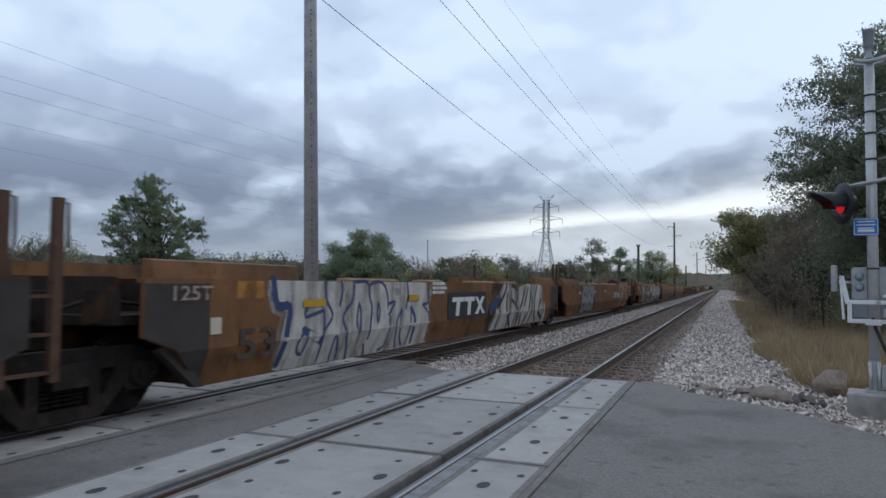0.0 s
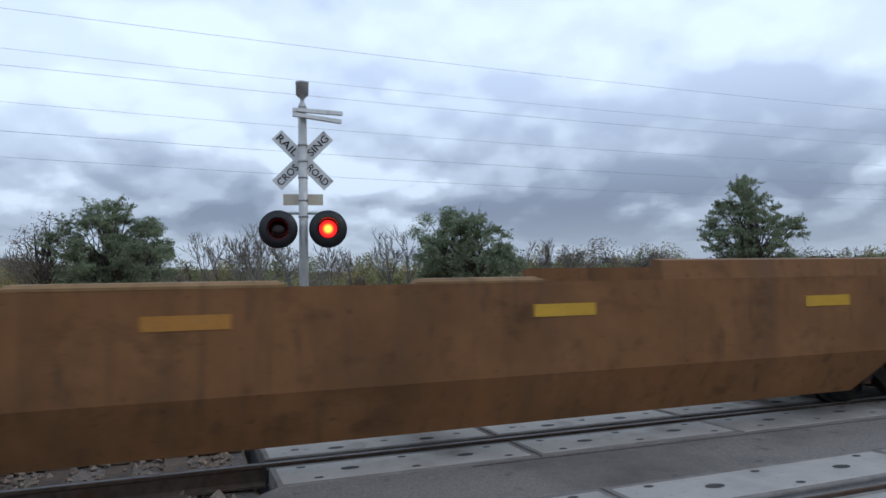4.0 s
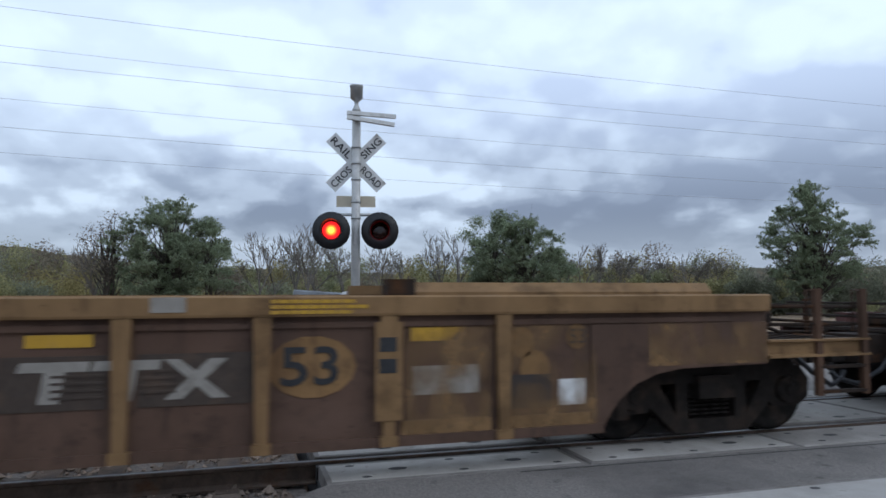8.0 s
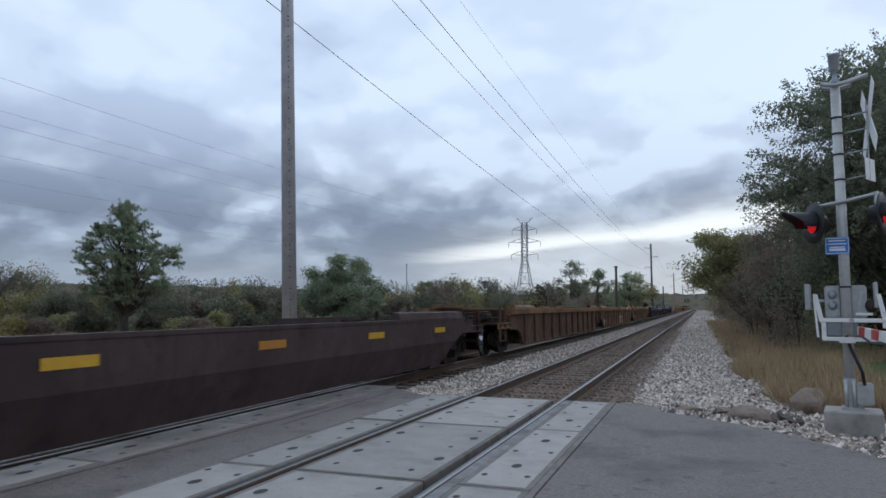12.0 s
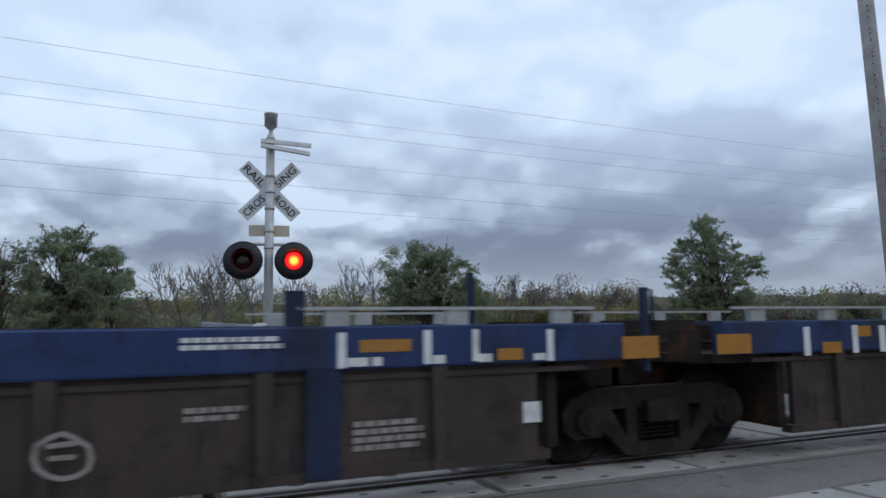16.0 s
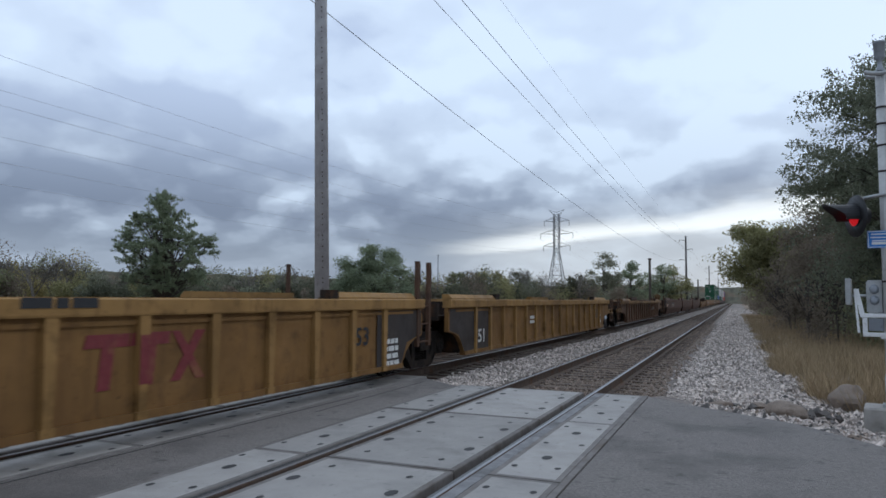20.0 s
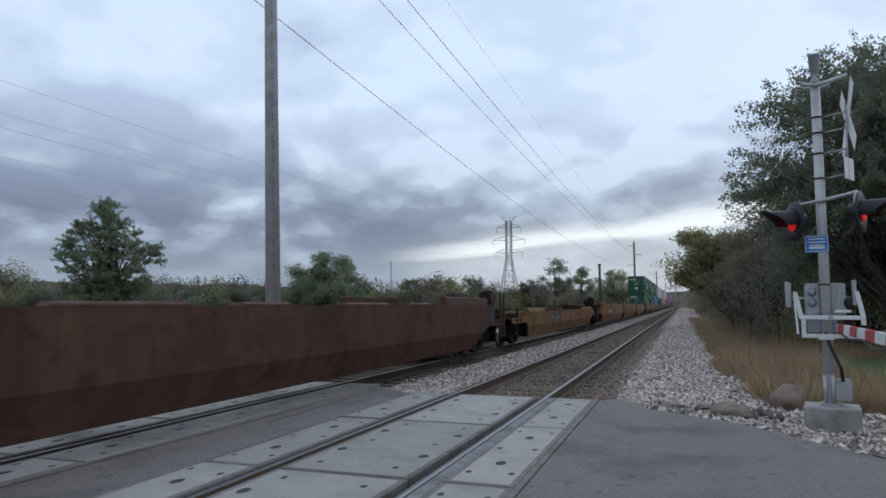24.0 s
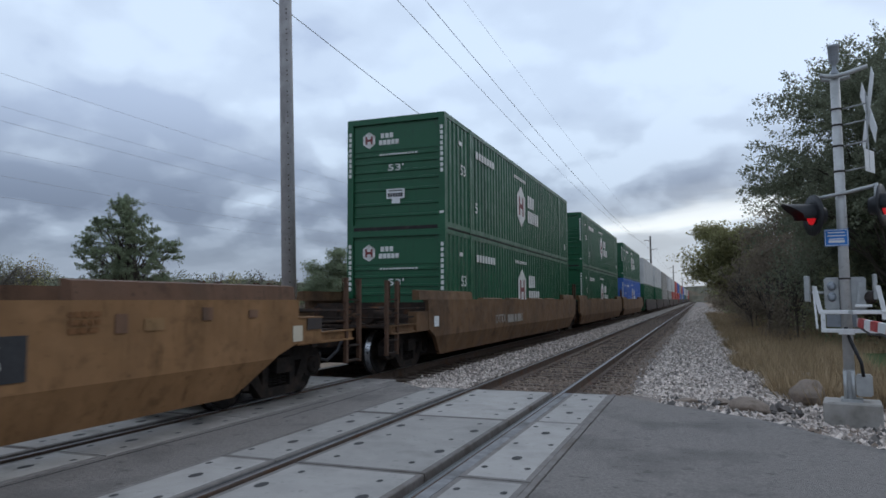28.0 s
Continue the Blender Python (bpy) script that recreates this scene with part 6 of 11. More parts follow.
def ribbon(verts, faces, pts, w, off, surf):
    """A flat stroke along (y, z) points laid on the car's side."""
    pts = [Vector(p) for p in pts]
    fine = []
    for i in range(len(pts) - 1):
        p0, p1, p2, p3 = pts[max(0, i - 1)], pts[i], pts[i + 1], pts[min(len(pts) - 1, i + 2)]
        n = max(2, int((p2 - p1).length / 0.07))
        for k in range(n):
            t = k / n
            fine.append(0.5 * ((2 * p1) + (p2 - p0) * t + (2 * p0 - 5 * p1 + 4 * p2 - p3) * t * t + (3 * p1 - p0 - 3 * p2 + p3) * t ** 3))
    fine.append(pts[-1])
    base = len(verts)
    for i, p in enumerate(fine):
        d = (fine[min(i + 1, len(fine) - 1)] - fine[max(i - 1, 0)])
        d = d.normalized() if d.length > 1e-6 else Vector((1, 0))
        nrm = Vector((-d.y, d.x)) * w * 0.5
        for s in (1, -1):
            q = p + nrm * s
            verts.append((surf(q.y) + off + i * 0.00002, q.x, q.y))
    for i in range(len(fine) - 1):
        a = base + 2 * i
        faces.append((a, a + 1, a + 3, a + 2))
    for p in (fine[0], fine[-1]):
        c = len(verts)
        for k in range(10):
            a = 2 * math.pi * k / 10
            z = p.y + math.sin(a) * w * 0.5
            verts.append((surf(z) + off - 0.0006, p.x + math.cos(a) * w * 0.5, z))
        faces.append(tuple(range(c, c + 10)))


SHAPES = [
    [[(0.1, 0.95), (0.1, 0.08)], [(0.1, 0.92), (0.85, 0.85)], [(0.1, 0.5), (0.7, 0.5)], [(0.1, 0.1), (0.9, 0.18)]],
    [[(0.1, 0.9), (0.5, 0.5), (0.9, 0.05)], [(0.9, 0.95), (0.5, 0.5), (0.1, 0.1)]],
    [[(0.5, 0.92), (0.12, 0.6), (0.2, 0.15), (0.6, 0.08), (0.9, 0.4), (0.8, 0.8), (0.5, 0.92)]],
    [[(0.12, 0.05), (0.15, 0.9), (0.6, 0.88), (0.85, 0.5), (0.6, 0.12), (0.15, 0.08)]],
    [[(0.08, 0.05), (0.2, 0.92), (0.5, 0.4), (0.8, 0.92), (0.92, 0.05)]],
    [[(0.85, 0.85), (0.4, 0.95), (0.12, 0.7), (0.5, 0.5), (0.85, 0.3), (0.5, 0.06), (0.1, 0.15)]],
    [[(0.1, 0.9), (0.9, 0.92)], [(0.5, 0.9), (0.45, 0.05)]],
    [[(0.1, 0.05), (0.45, 0.95), (0.88, 0.05)], [(0.25, 0.4), (0.72, 0.38)]],
    [[(0.15, 0.95), (0.12, 0.3), (0.45, 0.05), (0.85, 0.3), (0.9, 0.95)]],
    [[(0.12, 0.05), (0.15, 0.95)], [(0.85, 0.95), (0.2, 0.5), (0.9, 0.05)]],
    [[(0.05, 0.8), (0.4, 0.95), (0.2, 0.45), (0.7, 0.7), (0.45, 0.1), (0.95, 0.3)]],
    [[(0.1, 0.1), (0.35, 0.6), (0.05, 0.9), (0.6, 0.85), (0.9, 0.95), (0.55, 0.4), (0.85, 0.1)]],
    [[(0.05, 0.5), (0.5, 0.9), (0.95, 0.55), (0.6, 0.3), (0.3, 0.05)], [(0.3, 0.7), (0.75, 0.2)]]]


def spray(parent, y0, y1, z0, z1, order, fill, outline, fat=0.15, surf=side_x, extra=None, rim=0.05, layer=0, back=None, ground=True):
    """A spray painted row of interlocking forms: a jagged filled ground, dark edges and pale bodies."""
    n = len(order)
    w = (y1 - y0) / n
    rows = {outline: ([], []), fill: ([], [])}
    jig = np.random.default_rng(sum(order) * 31 + n)
    lean = jig.uniform(-0.10, 0.10, n + 1)
    for mat, grow, off in ((outline, rim * 1.3, 0.0012), (back or fill, 0.0, 0.0026)) if ground else ():
        verts, faces = [], []
        steps = np.linspace(0, 1, 4 * n + 1)
        wob = np.random.default_rng(n * 7 + 3)
        for i, q in enumerate(steps):
            a = z0 + wob.uniform(0.0, 0.16) * (z1 - z0) * (i % 2)
            b = z1 - wob.uniform(0.0, 0.14) * (z1 - z0) * (1 - i % 2)
            taper = min(1.0, (0.35 + min(q, 1 - q) * 8))
            mid = (z0 + z1) / 2
            a, b = mid + (a - mid) * taper - grow, mid + (b - mid) * taper + grow
            y = y0 + (y1 - y0) * q + (grow if q > 0.99 else -grow if q < 0.01 else 0)
            for z in (a, min(max(0.68, a + 0.01), b - 0.01), b):
                verts.append((surf(z) + off + layer * 0.006, y, z))
        for i in range(len(steps) - 1):
            for k in range(2):
                c = 3 * i + k
                faces.append((c, c + 3, c + 4, c + 1))
        part("spray_ground", mesh_arrays("spray_ground", verts, faces, mat), None, parent)
    lift = 0.003 + layer * 0.006
    for i, k in enumerate(order):
        for st in SHAPES[k % len(SHAPES)]:
            pts = [(y0 + w * (i - 0.04 + 1.08 * a + lean[i] * (b - 0.5)) + jig.uniform(-0.05, 0.05), z0 + (z1 - z0) * (0.06 + 0.88 * b) + jig.uniform(-0.05, 0.05)) for a, b in st]
            ribbon(*rows[outline], pts, fat + 2 * rim, lift, surf)
            ribbon(*rows[fill], pts, fat, lift + 0.0012, surf)
            lift += 0.0003
    for mat, tag in ((outline, "spray_outline"), (fill, "spray_fill")):
        tagged(part(tag, mesh_arrays(tag, *rows[mat], mat), None, parent), kind="stuff")


def patch(parent, poly, mat, off=0.004, surf=side_x, name="spray_patch"):
    """A filled area of spray paint: (y, z) corners laid on the car's side."""
    bm = bmesh.new()
    bm.faces.new([bm.verts.new((0, y, z)) for y, z in poly])
    bmesh.ops.triangulate(bm, faces=bm.faces)
    bmesh.ops.bisect_plane(bm, geom=bm.verts[:] + bm.edges[:] + bm.faces[:], plane_co=(0, 0, 0.68), plane_no=(0, 0, 1))
    for v in bm.verts:
        v.co.x = surf(v.co.z) + off
    part(name, bm, mat, parent)


def dots(parent, n, y0, y1, z0, z1, r0, r1, mat, seed, off=0.0045, surf=side_x):
    """Scattered round spots of paint."""
    jig = np.random.default_rng(seed)
    v, f = [], []
    for k in range(n):
        y, z, q = jig.uniform(y0, y1), jig.uniform(z0, z1), jig.uniform(r0, r1)
        f.append(tuple(range(len(v), len(v) + 9)))
        for i in range(9):
            a = 2 * math.pi * i / 9
            zz = z + q * math.sin(a)
            v.append((surf(zz) + off + k * 0.00001, y + q * math.cos(a), zz))
    tagged(part("spray_dots", mesh_arrays("spray_dots", v, f, mat), None, parent), kind="stuff")


def scrawl(parent, strokes, w, mat, surf=side_x, off=0.006):
    for st in strokes:
        v, f = [], []
        ribbon(v, f, st, w, off, surf)
        part("spray_line", mesh_arrays("spray_line", v, f, mat), None, parent)


def block_logo(parent, y0, y1, z0, z1, mat, x):
    """Two hammer shapes and a cross as plain bars."""
    bm = bmesh.new()
    w, h = (y1 - y0) / 3, z1 - z0
    for k in range(2):
        a = y0 + k * w
        prism_x(bm, [(a, z1 - h * 0.24), (a + w * 0.96, z1 - h * 0.24), (a + w, z1), (a + 0.03, z1)], x - 0.003, x + 0.003)
        prism_x(bm, [(a + w * 0.30, z0), (a + w * 0.58, z0), (a + w * 0.66, z1 - h * 0.23), (a + w * 0.38, z1 - h * 0.23)], x - 0.003, x + 0.003)
    a = y0 + 2 * w
    prism_x(bm, [(a + 0.02, z0), (a + w * 0.3, z0), (a + w * 0.98, z1), (a + w * 0.70, z1)], x - 0.003, x + 0.003)
    prism_x(bm, [(a + w * 0.74, z0), (a + w * 1.0, z0), (a + w * 0.26, z1), (a + 0.02, z1)], x - 0.004, x + 0.004)
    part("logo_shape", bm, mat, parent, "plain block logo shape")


def coupler(parent, y, d):
    """Coupler at the end y of a car; d is +1 at the front end, -1 at the rear."""
    bm = bmesh.new()
    box(bm, -0.07, 0.07, min(y + 0.16 * d, y + 0.95 * d), max(y + 0.16 * d, y + 0.95 * d), 0.62, 0.84)
    box(bm, -0.16, 0.05, min(y - 0.02 * d, y + 0.24 * d), max(y - 0.02 * d, y + 0.24 * d), 0.58, 0.90)
    box(bm, 0.05, 0.17, min(y + 0.06 * d, y + 0.26 * d), max(y + 0.06 * d, y + 0.26 * d), 0.60, 0.88)
    part("coupler", bm, M["truck"], parent, "cast steel knuckle coupler")
    bm = bmesh.new()
    tube(bm, [(0.42, y + 0.75 * d, 0.74), (0.45, y + 0.5 * d, 0.52), (0.40, y + 0.2 * d, 0.36), (0.34, y - 0.02 * d, 0.42), (0.3, y - 0.1 * d, 0.5)], 0.03, 7)
    part("air_hose", bm, M["black"], parent, "black rubber air hose")


# how far each coupling lies from the place named in the row of cars, metres
SLACK = {108.2: 0.3, 179.3: -0.08, 203.4: -0.62, 227.2: -0.46, 376.2: -0.56, 547.4: 0.25, 696.4: 0.56}


BRAKES = (203.4, 227.2, 376.2, 547.4, 634.5)      # the couplings at which a hand brake wheel stands up


def slack(u):
    return SLACK.get(round(u, 1), 0.0)


def hand_brake(car, x, y, z, d, mat, label):
    """A spoked wheel before its gear housing on a stand."""
    bm = bmesh.new()
    ring = [(0.0, 0.24), (0.014, 0.262), (0.034, 0.262), (0.048, 0.24), (0.034, 0.222), (0.014, 0.222), (0.0, 0.24)]
    lathe(bm, (x, y - 0.024, z), (0, 1, 0), ring, 22, False)
    for k in range(4):
        a = math.pi * k / 4 + 0.3
        cyl(bm, (x + 0.23 * math.cos(a), y, z + 0.23 * math.sin(a)), (x - 0.23 * math.cos(a), y, z - 0.23 * math.sin(a)), 0.013, 0.013, 5)
    cyl(bm, (x, y - 0.04, z), (x, y + 0.12 * d, z), 0.045, 0.045, 8)
    hb = part("hand_brake", bm, mat, car, label)
    bm = bmesh.new()
    y0, y1 = sorted((y + 0.10 * d, y + 0.34 * d))
    box(bm, x - 0.20, x + 0.18, y0, y1, z - 0.42, z + 0.20)
    bmesh.ops.bevel(bm, geom=bm.edges[:], offset=0.05, segments=2, affect="EDGES")
    part("housing", bm, mat, hb)
    bm = bmesh.new()
    box(bm, x - 0.07, x + 0.05, y0 + 0.05, y1 - 0.05, 0.95, z - 0.40)
    part("stand", bm, M["under"], hb)


def end_gear(car, L, end, kind, H, mat, off, reach, tank=False, posts=True, brake=None, brakes=False):
    """What stands at one end of a unit: platform, sills, coupler, rails, brake gear and truck; off: where the coupling lies, reach: where the side begins."""
    d = 1 if end == "front" else -1
    Y = lambda a: a + off if d > 0 else L + off - a
    inner = reach - off if d > 0 else reach + off

    def ybox(bm, x0, x1, a, b, z0, z1):
        box(bm, x0, x1, min(Y(a), Y(b)), max(Y(a), Y(b)), z0, z1)

    def piece(name, label, *boxes):
        bm = bmesh.new()
        for q in boxes:
            ybox(bm, *q)
        return part(name, bm, M["under"], car, label)

    if kind == "C":
        piece("centre_sill", "dirty steel centre sill", (-0.26, 0.26, 0.40, 3.6, 0.58, 0.92))
        piece("bolster_plate", "dirty steel bolster plate", (-1.30, 1.30, 1.9, 3.5, 0.84, 0.93))
        piece("bulkhead", "dirty steel end bulkhead", (-1.35, 1.35, 3.44, 3.55, 0.30, H - 0.05))
        piece("end_platform", "dirty steel end platform", (-1.38, 1.38, 0.80, inner + 0.3, 0.935, 0.96))
        bm = bmesh.new()
        for k in range(6):
            ybox(bm, -1.3, 1.3, 0.84 + k * 0.20, 0.91 + k * 0.20, 0.96, 0.978)
        tagged(part("platform_grating", bm, M["under"], car), "raised treads of the end platform", kind="stuff")
        for s in (1, -1):
            bm = bmesh.new()
            a, b = sorted((Y(0.78), Y(inner - 0.01)))
            prism_y(bm, [(s * 1.38, 0.815), (s * 1.475, 0.815), (s * 1.475, 0.835), (s * 1.43, 0.85), (s * 1.43, 0.955), (s * 1.475, 0.965), (s * 1.475, 0.985), (s * 1.38, 0.985)], a, b)
            part("side_sill", bm, mat, car, "channel side sill of the end platform")
        low = H < 1.3
        tall = posts and not low and H > 1.43
        top = H + 0.36 if tall else (1.34 if low else 1.47)
        for x in (1.44, -1.44):
            for y in ((0.55, 1.0) if tall else (1.27,) if low else (0.84, 1.40)):
                bm = bmesh.new()
                box(bm, x - 0.03, x + 0.03, Y(y) - 0.034, Y(y) + 0.034, 0.44, top)
                tube(bm, [(x, Y(y), top - 0.02), (x, Y(y + 0.12), top - 0.01), (x, Y(y + 0.13), top - 0.42)], 0.014, 6)
                part("grab_rail", bm, M["under"] if low or mat is M["under"] else M["post_rust"], car, "rusty upright post with a grab rail")
            rungs = (0.55, 1.0) if tall else (0.86, 1.27) if low else (0.84, 1.40)
            for z in (0.46, 0.70) + ((1.20, 1.45) if tall else ()):
                bm = bmesh.new()
                a, b = sorted((Y(rungs[0]), Y(rungs[1])))
                box(bm, x - 0.03, x + 0.03, a, b, z, z + 0.03)
                part("step_rung", bm, M["under"], car, "worn steel step rung")
        for z in (1.12, 1.29):
            bm = bmesh.new()
            tube(bm, [(-1.40, Y(0.88), z), (1.40, Y(0.88), z), (1.42, Y(0.96), z), (1.42, Y(inner), z + 0.01)], 0.019, 6)
            part("hand_rail", bm, M["under"], car, "bent pipe hand rail round the platform")
        if tank or (end == "front" and brakes):
            hand_brake(car, 0.95, Y(0.74), H + (0.22 if not low else 0.18), d, brake or M["under"], "yellow hand brake wheel and housing" if brake else "rusty spoked hand brake wheel and housing")
        bm = bmesh.new()
        a, b = sorted((Y(1.25), Y(1.95)))
        box(bm, -0.55, 0.05, a, b, 0.96, H - 0.06)
        bmesh.ops.bevel(bm, geom=bm.edges[:], offset=0.06, segments=2, affect="EDGES")
        part("brake_valve", bm, M["under"], car, "dark air brake valve")
        bm = bmesh.new()
        a, b = sorted((Y(1.35), Y(2.25)))
        cyl(bm, (0.62, a, 1.16), (0.62, b, 1.16), 0.17, 0.17, 14)
        part("air_reservoir", bm, M["under"], car, "dark round air reservoir")
        for x, z in ((1.05, 1.03), (0.28, 1.08)):
            bm = bmesh.new()
            tube(bm, [(x, Y(0.9), z), (x, Y(1.5), z), (x - 0.12, Y(1.7), z + 0.10), (x - 0.12, Y(inner + 0.5), z + 0.10)], 0.02, 6)
            part("brake_pipe", bm, M["under"], car)
        if tank:
            bm = bmesh.new()
            a, b = sorted((Y(2.0), Y(3.3)))
            lathe(bm, (0.55, a, H + 0.14), (0, 1, 0), [(0, 0.10), (0.04, 0.20), (0.10, 0.23), (b - a - 0.10, 0.23), (b - a - 0.04, 0.20), (b - a, 0.10)], 16)
            part("air_reservoir", bm, M["under"], car, "large round air reservoir")
            piece("tank_stand", "steel stand of the air reservoir", (0.40, 0.70, 2.2, 2.35, 0.95, H), (0.40, 0.70, 2.95, 3.1, 0.95, H))
        coupler(car, Y(0.0), d)
        truck(car, Y(2.36))
    else:
        piece("articulation_sill", "dirty steel articulation sill", (-0.4, 0.4, -0.05, 1.6, 0.72, 1.02))
        piece("bulkhead", "dirty steel end bulkhead", (-1.36, 1.36, 1.40, 1.50, 0.30, H - 0.05))
        piece("end_platform", "dirty steel end platform", (-1.2, 1.2, 0.35, 1.45, 0.98, 1.08))
        piece("side_bearing", "dark side bearing block", (0.9, 1.30, 0.32, 0.42, 1.0, 1.34))
        piece("side_bearing", "dark side bearing block", (-1.30, -0.9, 0.32, 0.42, 1.0, 1.34))
        piece("brake_valve", "dark brake gear over the articulation", (-0.6, 0.5, 0.55, 1.1, 1.08, H + 0.02))
        bm = bmesh.new()
        tube(bm, [(0.7, Y(1.3), 1.16), (0.72, Y(0.6), 1.24), (0.68, Y(0.1), 1.12), (0.7, Y(-0.2), 1.18)], 0.024, 6)
        part("brake_pipe", bm, M["under"], car)
        if posts and end == "rear":
            plain = mat is M["under"]
            post = M["blue_dull"] if plain else M["post_rust"]
            for y in ((0.42,) if plain else (0.92, 0.42)):
                bm = bmesh.new()
                box(bm, 1.40, 1.47, Y(y) - (0.03 if plain else 0.045), Y(y) + (0.03 if plain else 0.045), 0.95 if plain else 0.55, H + (0.34 if plain else 0.70))
                zt = H + (0.32 if plain else 0.66)
                tube(bm, [(1.44, Y(y), zt), (1.44, Y(y) + 0.10, zt), (1.44, Y(y) + 0.11, zt - 0.4)], 0.014, 6)
                part("ladder_post", bm, post, car, "rusty upright ladder post")
            for z in () if plain else (0.62, 0.95, 1.28):
                bm = bmesh.new()
                box(bm, 1.42, 1.46, Y(0.92), Y(0.42), z, z + 0.03)
                part("step_rung", bm, post, car)
            bm = bmesh.new()
            box(bm, -1.46, -1.40, Y(0.92) - 0.04, Y(0.92) + 0.04, 0.55, H + 0.68)
            part("ladder_post", bm, post, car)
        if end == "rear":
            truck(car, Y(0.0))


def side_rows(front, rear, L, u0=0.0, reach=2.5):
    """Where a side starts and ends at its top, and where its full depth starts and ends; reach: from a coupler to the side's top."""
    f, r = slack(u0), slack(u0 + L)
    e0, b0 = (reach + f, 3.55 + f) if front == "C" else (0.55, 1.45)
    e1, b1 = (reach - r, 3.75 - r) if rear == "C" else (0.72, 1.55)
    return e0, b0, L - e1, L - b1


def open_floor(bm, b0, b1):
    """Ledges along both sides with cross bearers between; daylight falls through."""
    for s in (-1, 1):
        box(bm, *sorted((s * 1.08, s * 1.32)), b0, b1, 0.27, 0.33)
    for y, w in ((b0 + 0.25, 0.2), (b0 + (b1 - b0) * 0.27, 0.14), ((b0 + b1) / 2, 0.14), (b0 + (b1 - b0) * 0.73, 0.14), (b1 - 0.25, 0.2)):
        box(bm, -1.1, 1.1, y - w, y + w, 0.265, 0.325)


# low container guides along the tops of the sides, by the unit's place in the train
GUIDES = {46.0: [(6.22, 7.40), (8.18, 9.37), (10.16, 11.3), (13.2, 14.4)], 24.2: [(4.06, 4.79), (5.83, 7.77), (8.87, 10.77), (11.86, 13.89)], 267.2: [(6.18, 8.12), (9.22, 11.20), (12.32, 14.34), (15.24, 16.12)]}


def smooth_car(name, u0, u1, front, rear, H, mat, label, dark_ends=False, guide_mat=None, tank=False, posts=True, reflect=False, brake=None):
    """A well car unit with smooth sides that kink inwards half way down."""
    L = u1 - u0
    car = thing(name, label, "well car", pose(TRACK_FAR, u0, 0), group="train of well cars")
    ROLLING.append((car, u0))
    e0, b0, e1, b1 = side_rows(front, rear, L, u0)
    t0, t1 = b0 - (0.75 if front == "C" else 0.5), b1 + (0.75 if rear == "C" else 0.5)
    for s in (1, -1):
        bm = bmesh.new()
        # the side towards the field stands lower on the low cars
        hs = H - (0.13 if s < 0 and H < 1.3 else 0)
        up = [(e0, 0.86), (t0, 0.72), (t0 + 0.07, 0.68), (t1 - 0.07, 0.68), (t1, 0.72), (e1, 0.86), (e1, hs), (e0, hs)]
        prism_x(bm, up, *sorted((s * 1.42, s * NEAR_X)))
        top = [(t0 + 0.07, 0.68), (t1 - 0.07, 0.68)]
        zb = 0.17 if H < 1.3 and mat != M["yellow"] else 0.25
        low = [(b0, zb), (b1, zb)]
        vo = [bm.verts.new((s * NEAR_X, y, z)) for y, z in top] + [bm.verts.new((s * side_x(zb), y, z)) for y, z in reversed(low)]
        vi = [bm.verts.new((s * 1.42, y, z)) for y, z in top] + [bm.verts.new((s * (side_x(zb) - 0.075), y, z)) for y, z in reversed(low)]
        bm.faces.new(vo)
        bm.faces.new(vi[::-1])
        for i in range(4):
            j = (i + 1) % 4
            bm.faces.new((vo[i], vo[j], vi[j], vi[i]))
        part("side", bm, mat, car)
    bm = bmesh.new()
    for s in (1, -1):
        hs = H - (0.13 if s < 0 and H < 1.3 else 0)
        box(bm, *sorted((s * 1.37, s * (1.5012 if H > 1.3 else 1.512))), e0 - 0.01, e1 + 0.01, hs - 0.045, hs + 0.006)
    part("top_chord", bm, mat, car)
    bm = bmesh.new()
    open_floor(bm, b0, b1)
    part("well_floor", bm, M["under"], car, "open floor of ledges and cross bearers")
    # raised container guides over both ends, low ones between
    gm = guide_mat or mat
    yellow_front = mat == M["brown_c"]
    for a, b in ((e0 + ((-0.42 if H > 1.3 else 0.55) if front == "C" else 0.12), e0 + ((3.10 if H > 1.3 else 3.75) if front == "C" else 2.7)), (e1 - (3.75 if rear == "C" else 2.7), e1 - (0.05 if rear == "C" else 0.12))):
        for s in (1, -1):
            bm = bmesh.new()
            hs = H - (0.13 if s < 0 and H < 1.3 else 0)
            gh = 0.13 if H < 1.3 else 0.19
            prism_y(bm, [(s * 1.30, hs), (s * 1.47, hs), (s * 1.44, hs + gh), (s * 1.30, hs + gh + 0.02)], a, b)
            part("end_guide", bm, M["yellow"] if yellow_front and a < L / 2 else gm, car, "raised container guide at the end")
    low = GUIDES.get(round(u0, 1)) or [(e0 + 3.6 + (e1 - e0 - 7.2) * (k + 0.1) / 4, e0 + 3.6 + (e1 - e0 - 7.2) * (k + 0.1) / 4 + (1.2 if k % 2 else 1.9)) for k in range(4)]
    gh = 0.13 if mat == M["white_car"] else 0.095 if round(u0, 1) in GUIDES else 0.055
    for a, b in low if H > 1.3 else ():
        bm = bmesh.new()
        prism_y(bm, [(1.34, H), (1.505, H), (1.505, H + gh * 0.4), (1.47, H + gh * 0.85), (1.42, H + gh), (1.34, H + gh)], a, b)
        for v in bm.verts:
            if v.co.z > H + gh * 0.5:
                v.co.y += gh if v.co.y < (a + b) / 2 else -gh
        part("top_guide", bm, M["guide_tan"] if mat == M["white_car"] else M["tan"] if mat in (M["brown_a"], M["yellow"], M["yellow_warm"]) else mat, car, "low container guide")
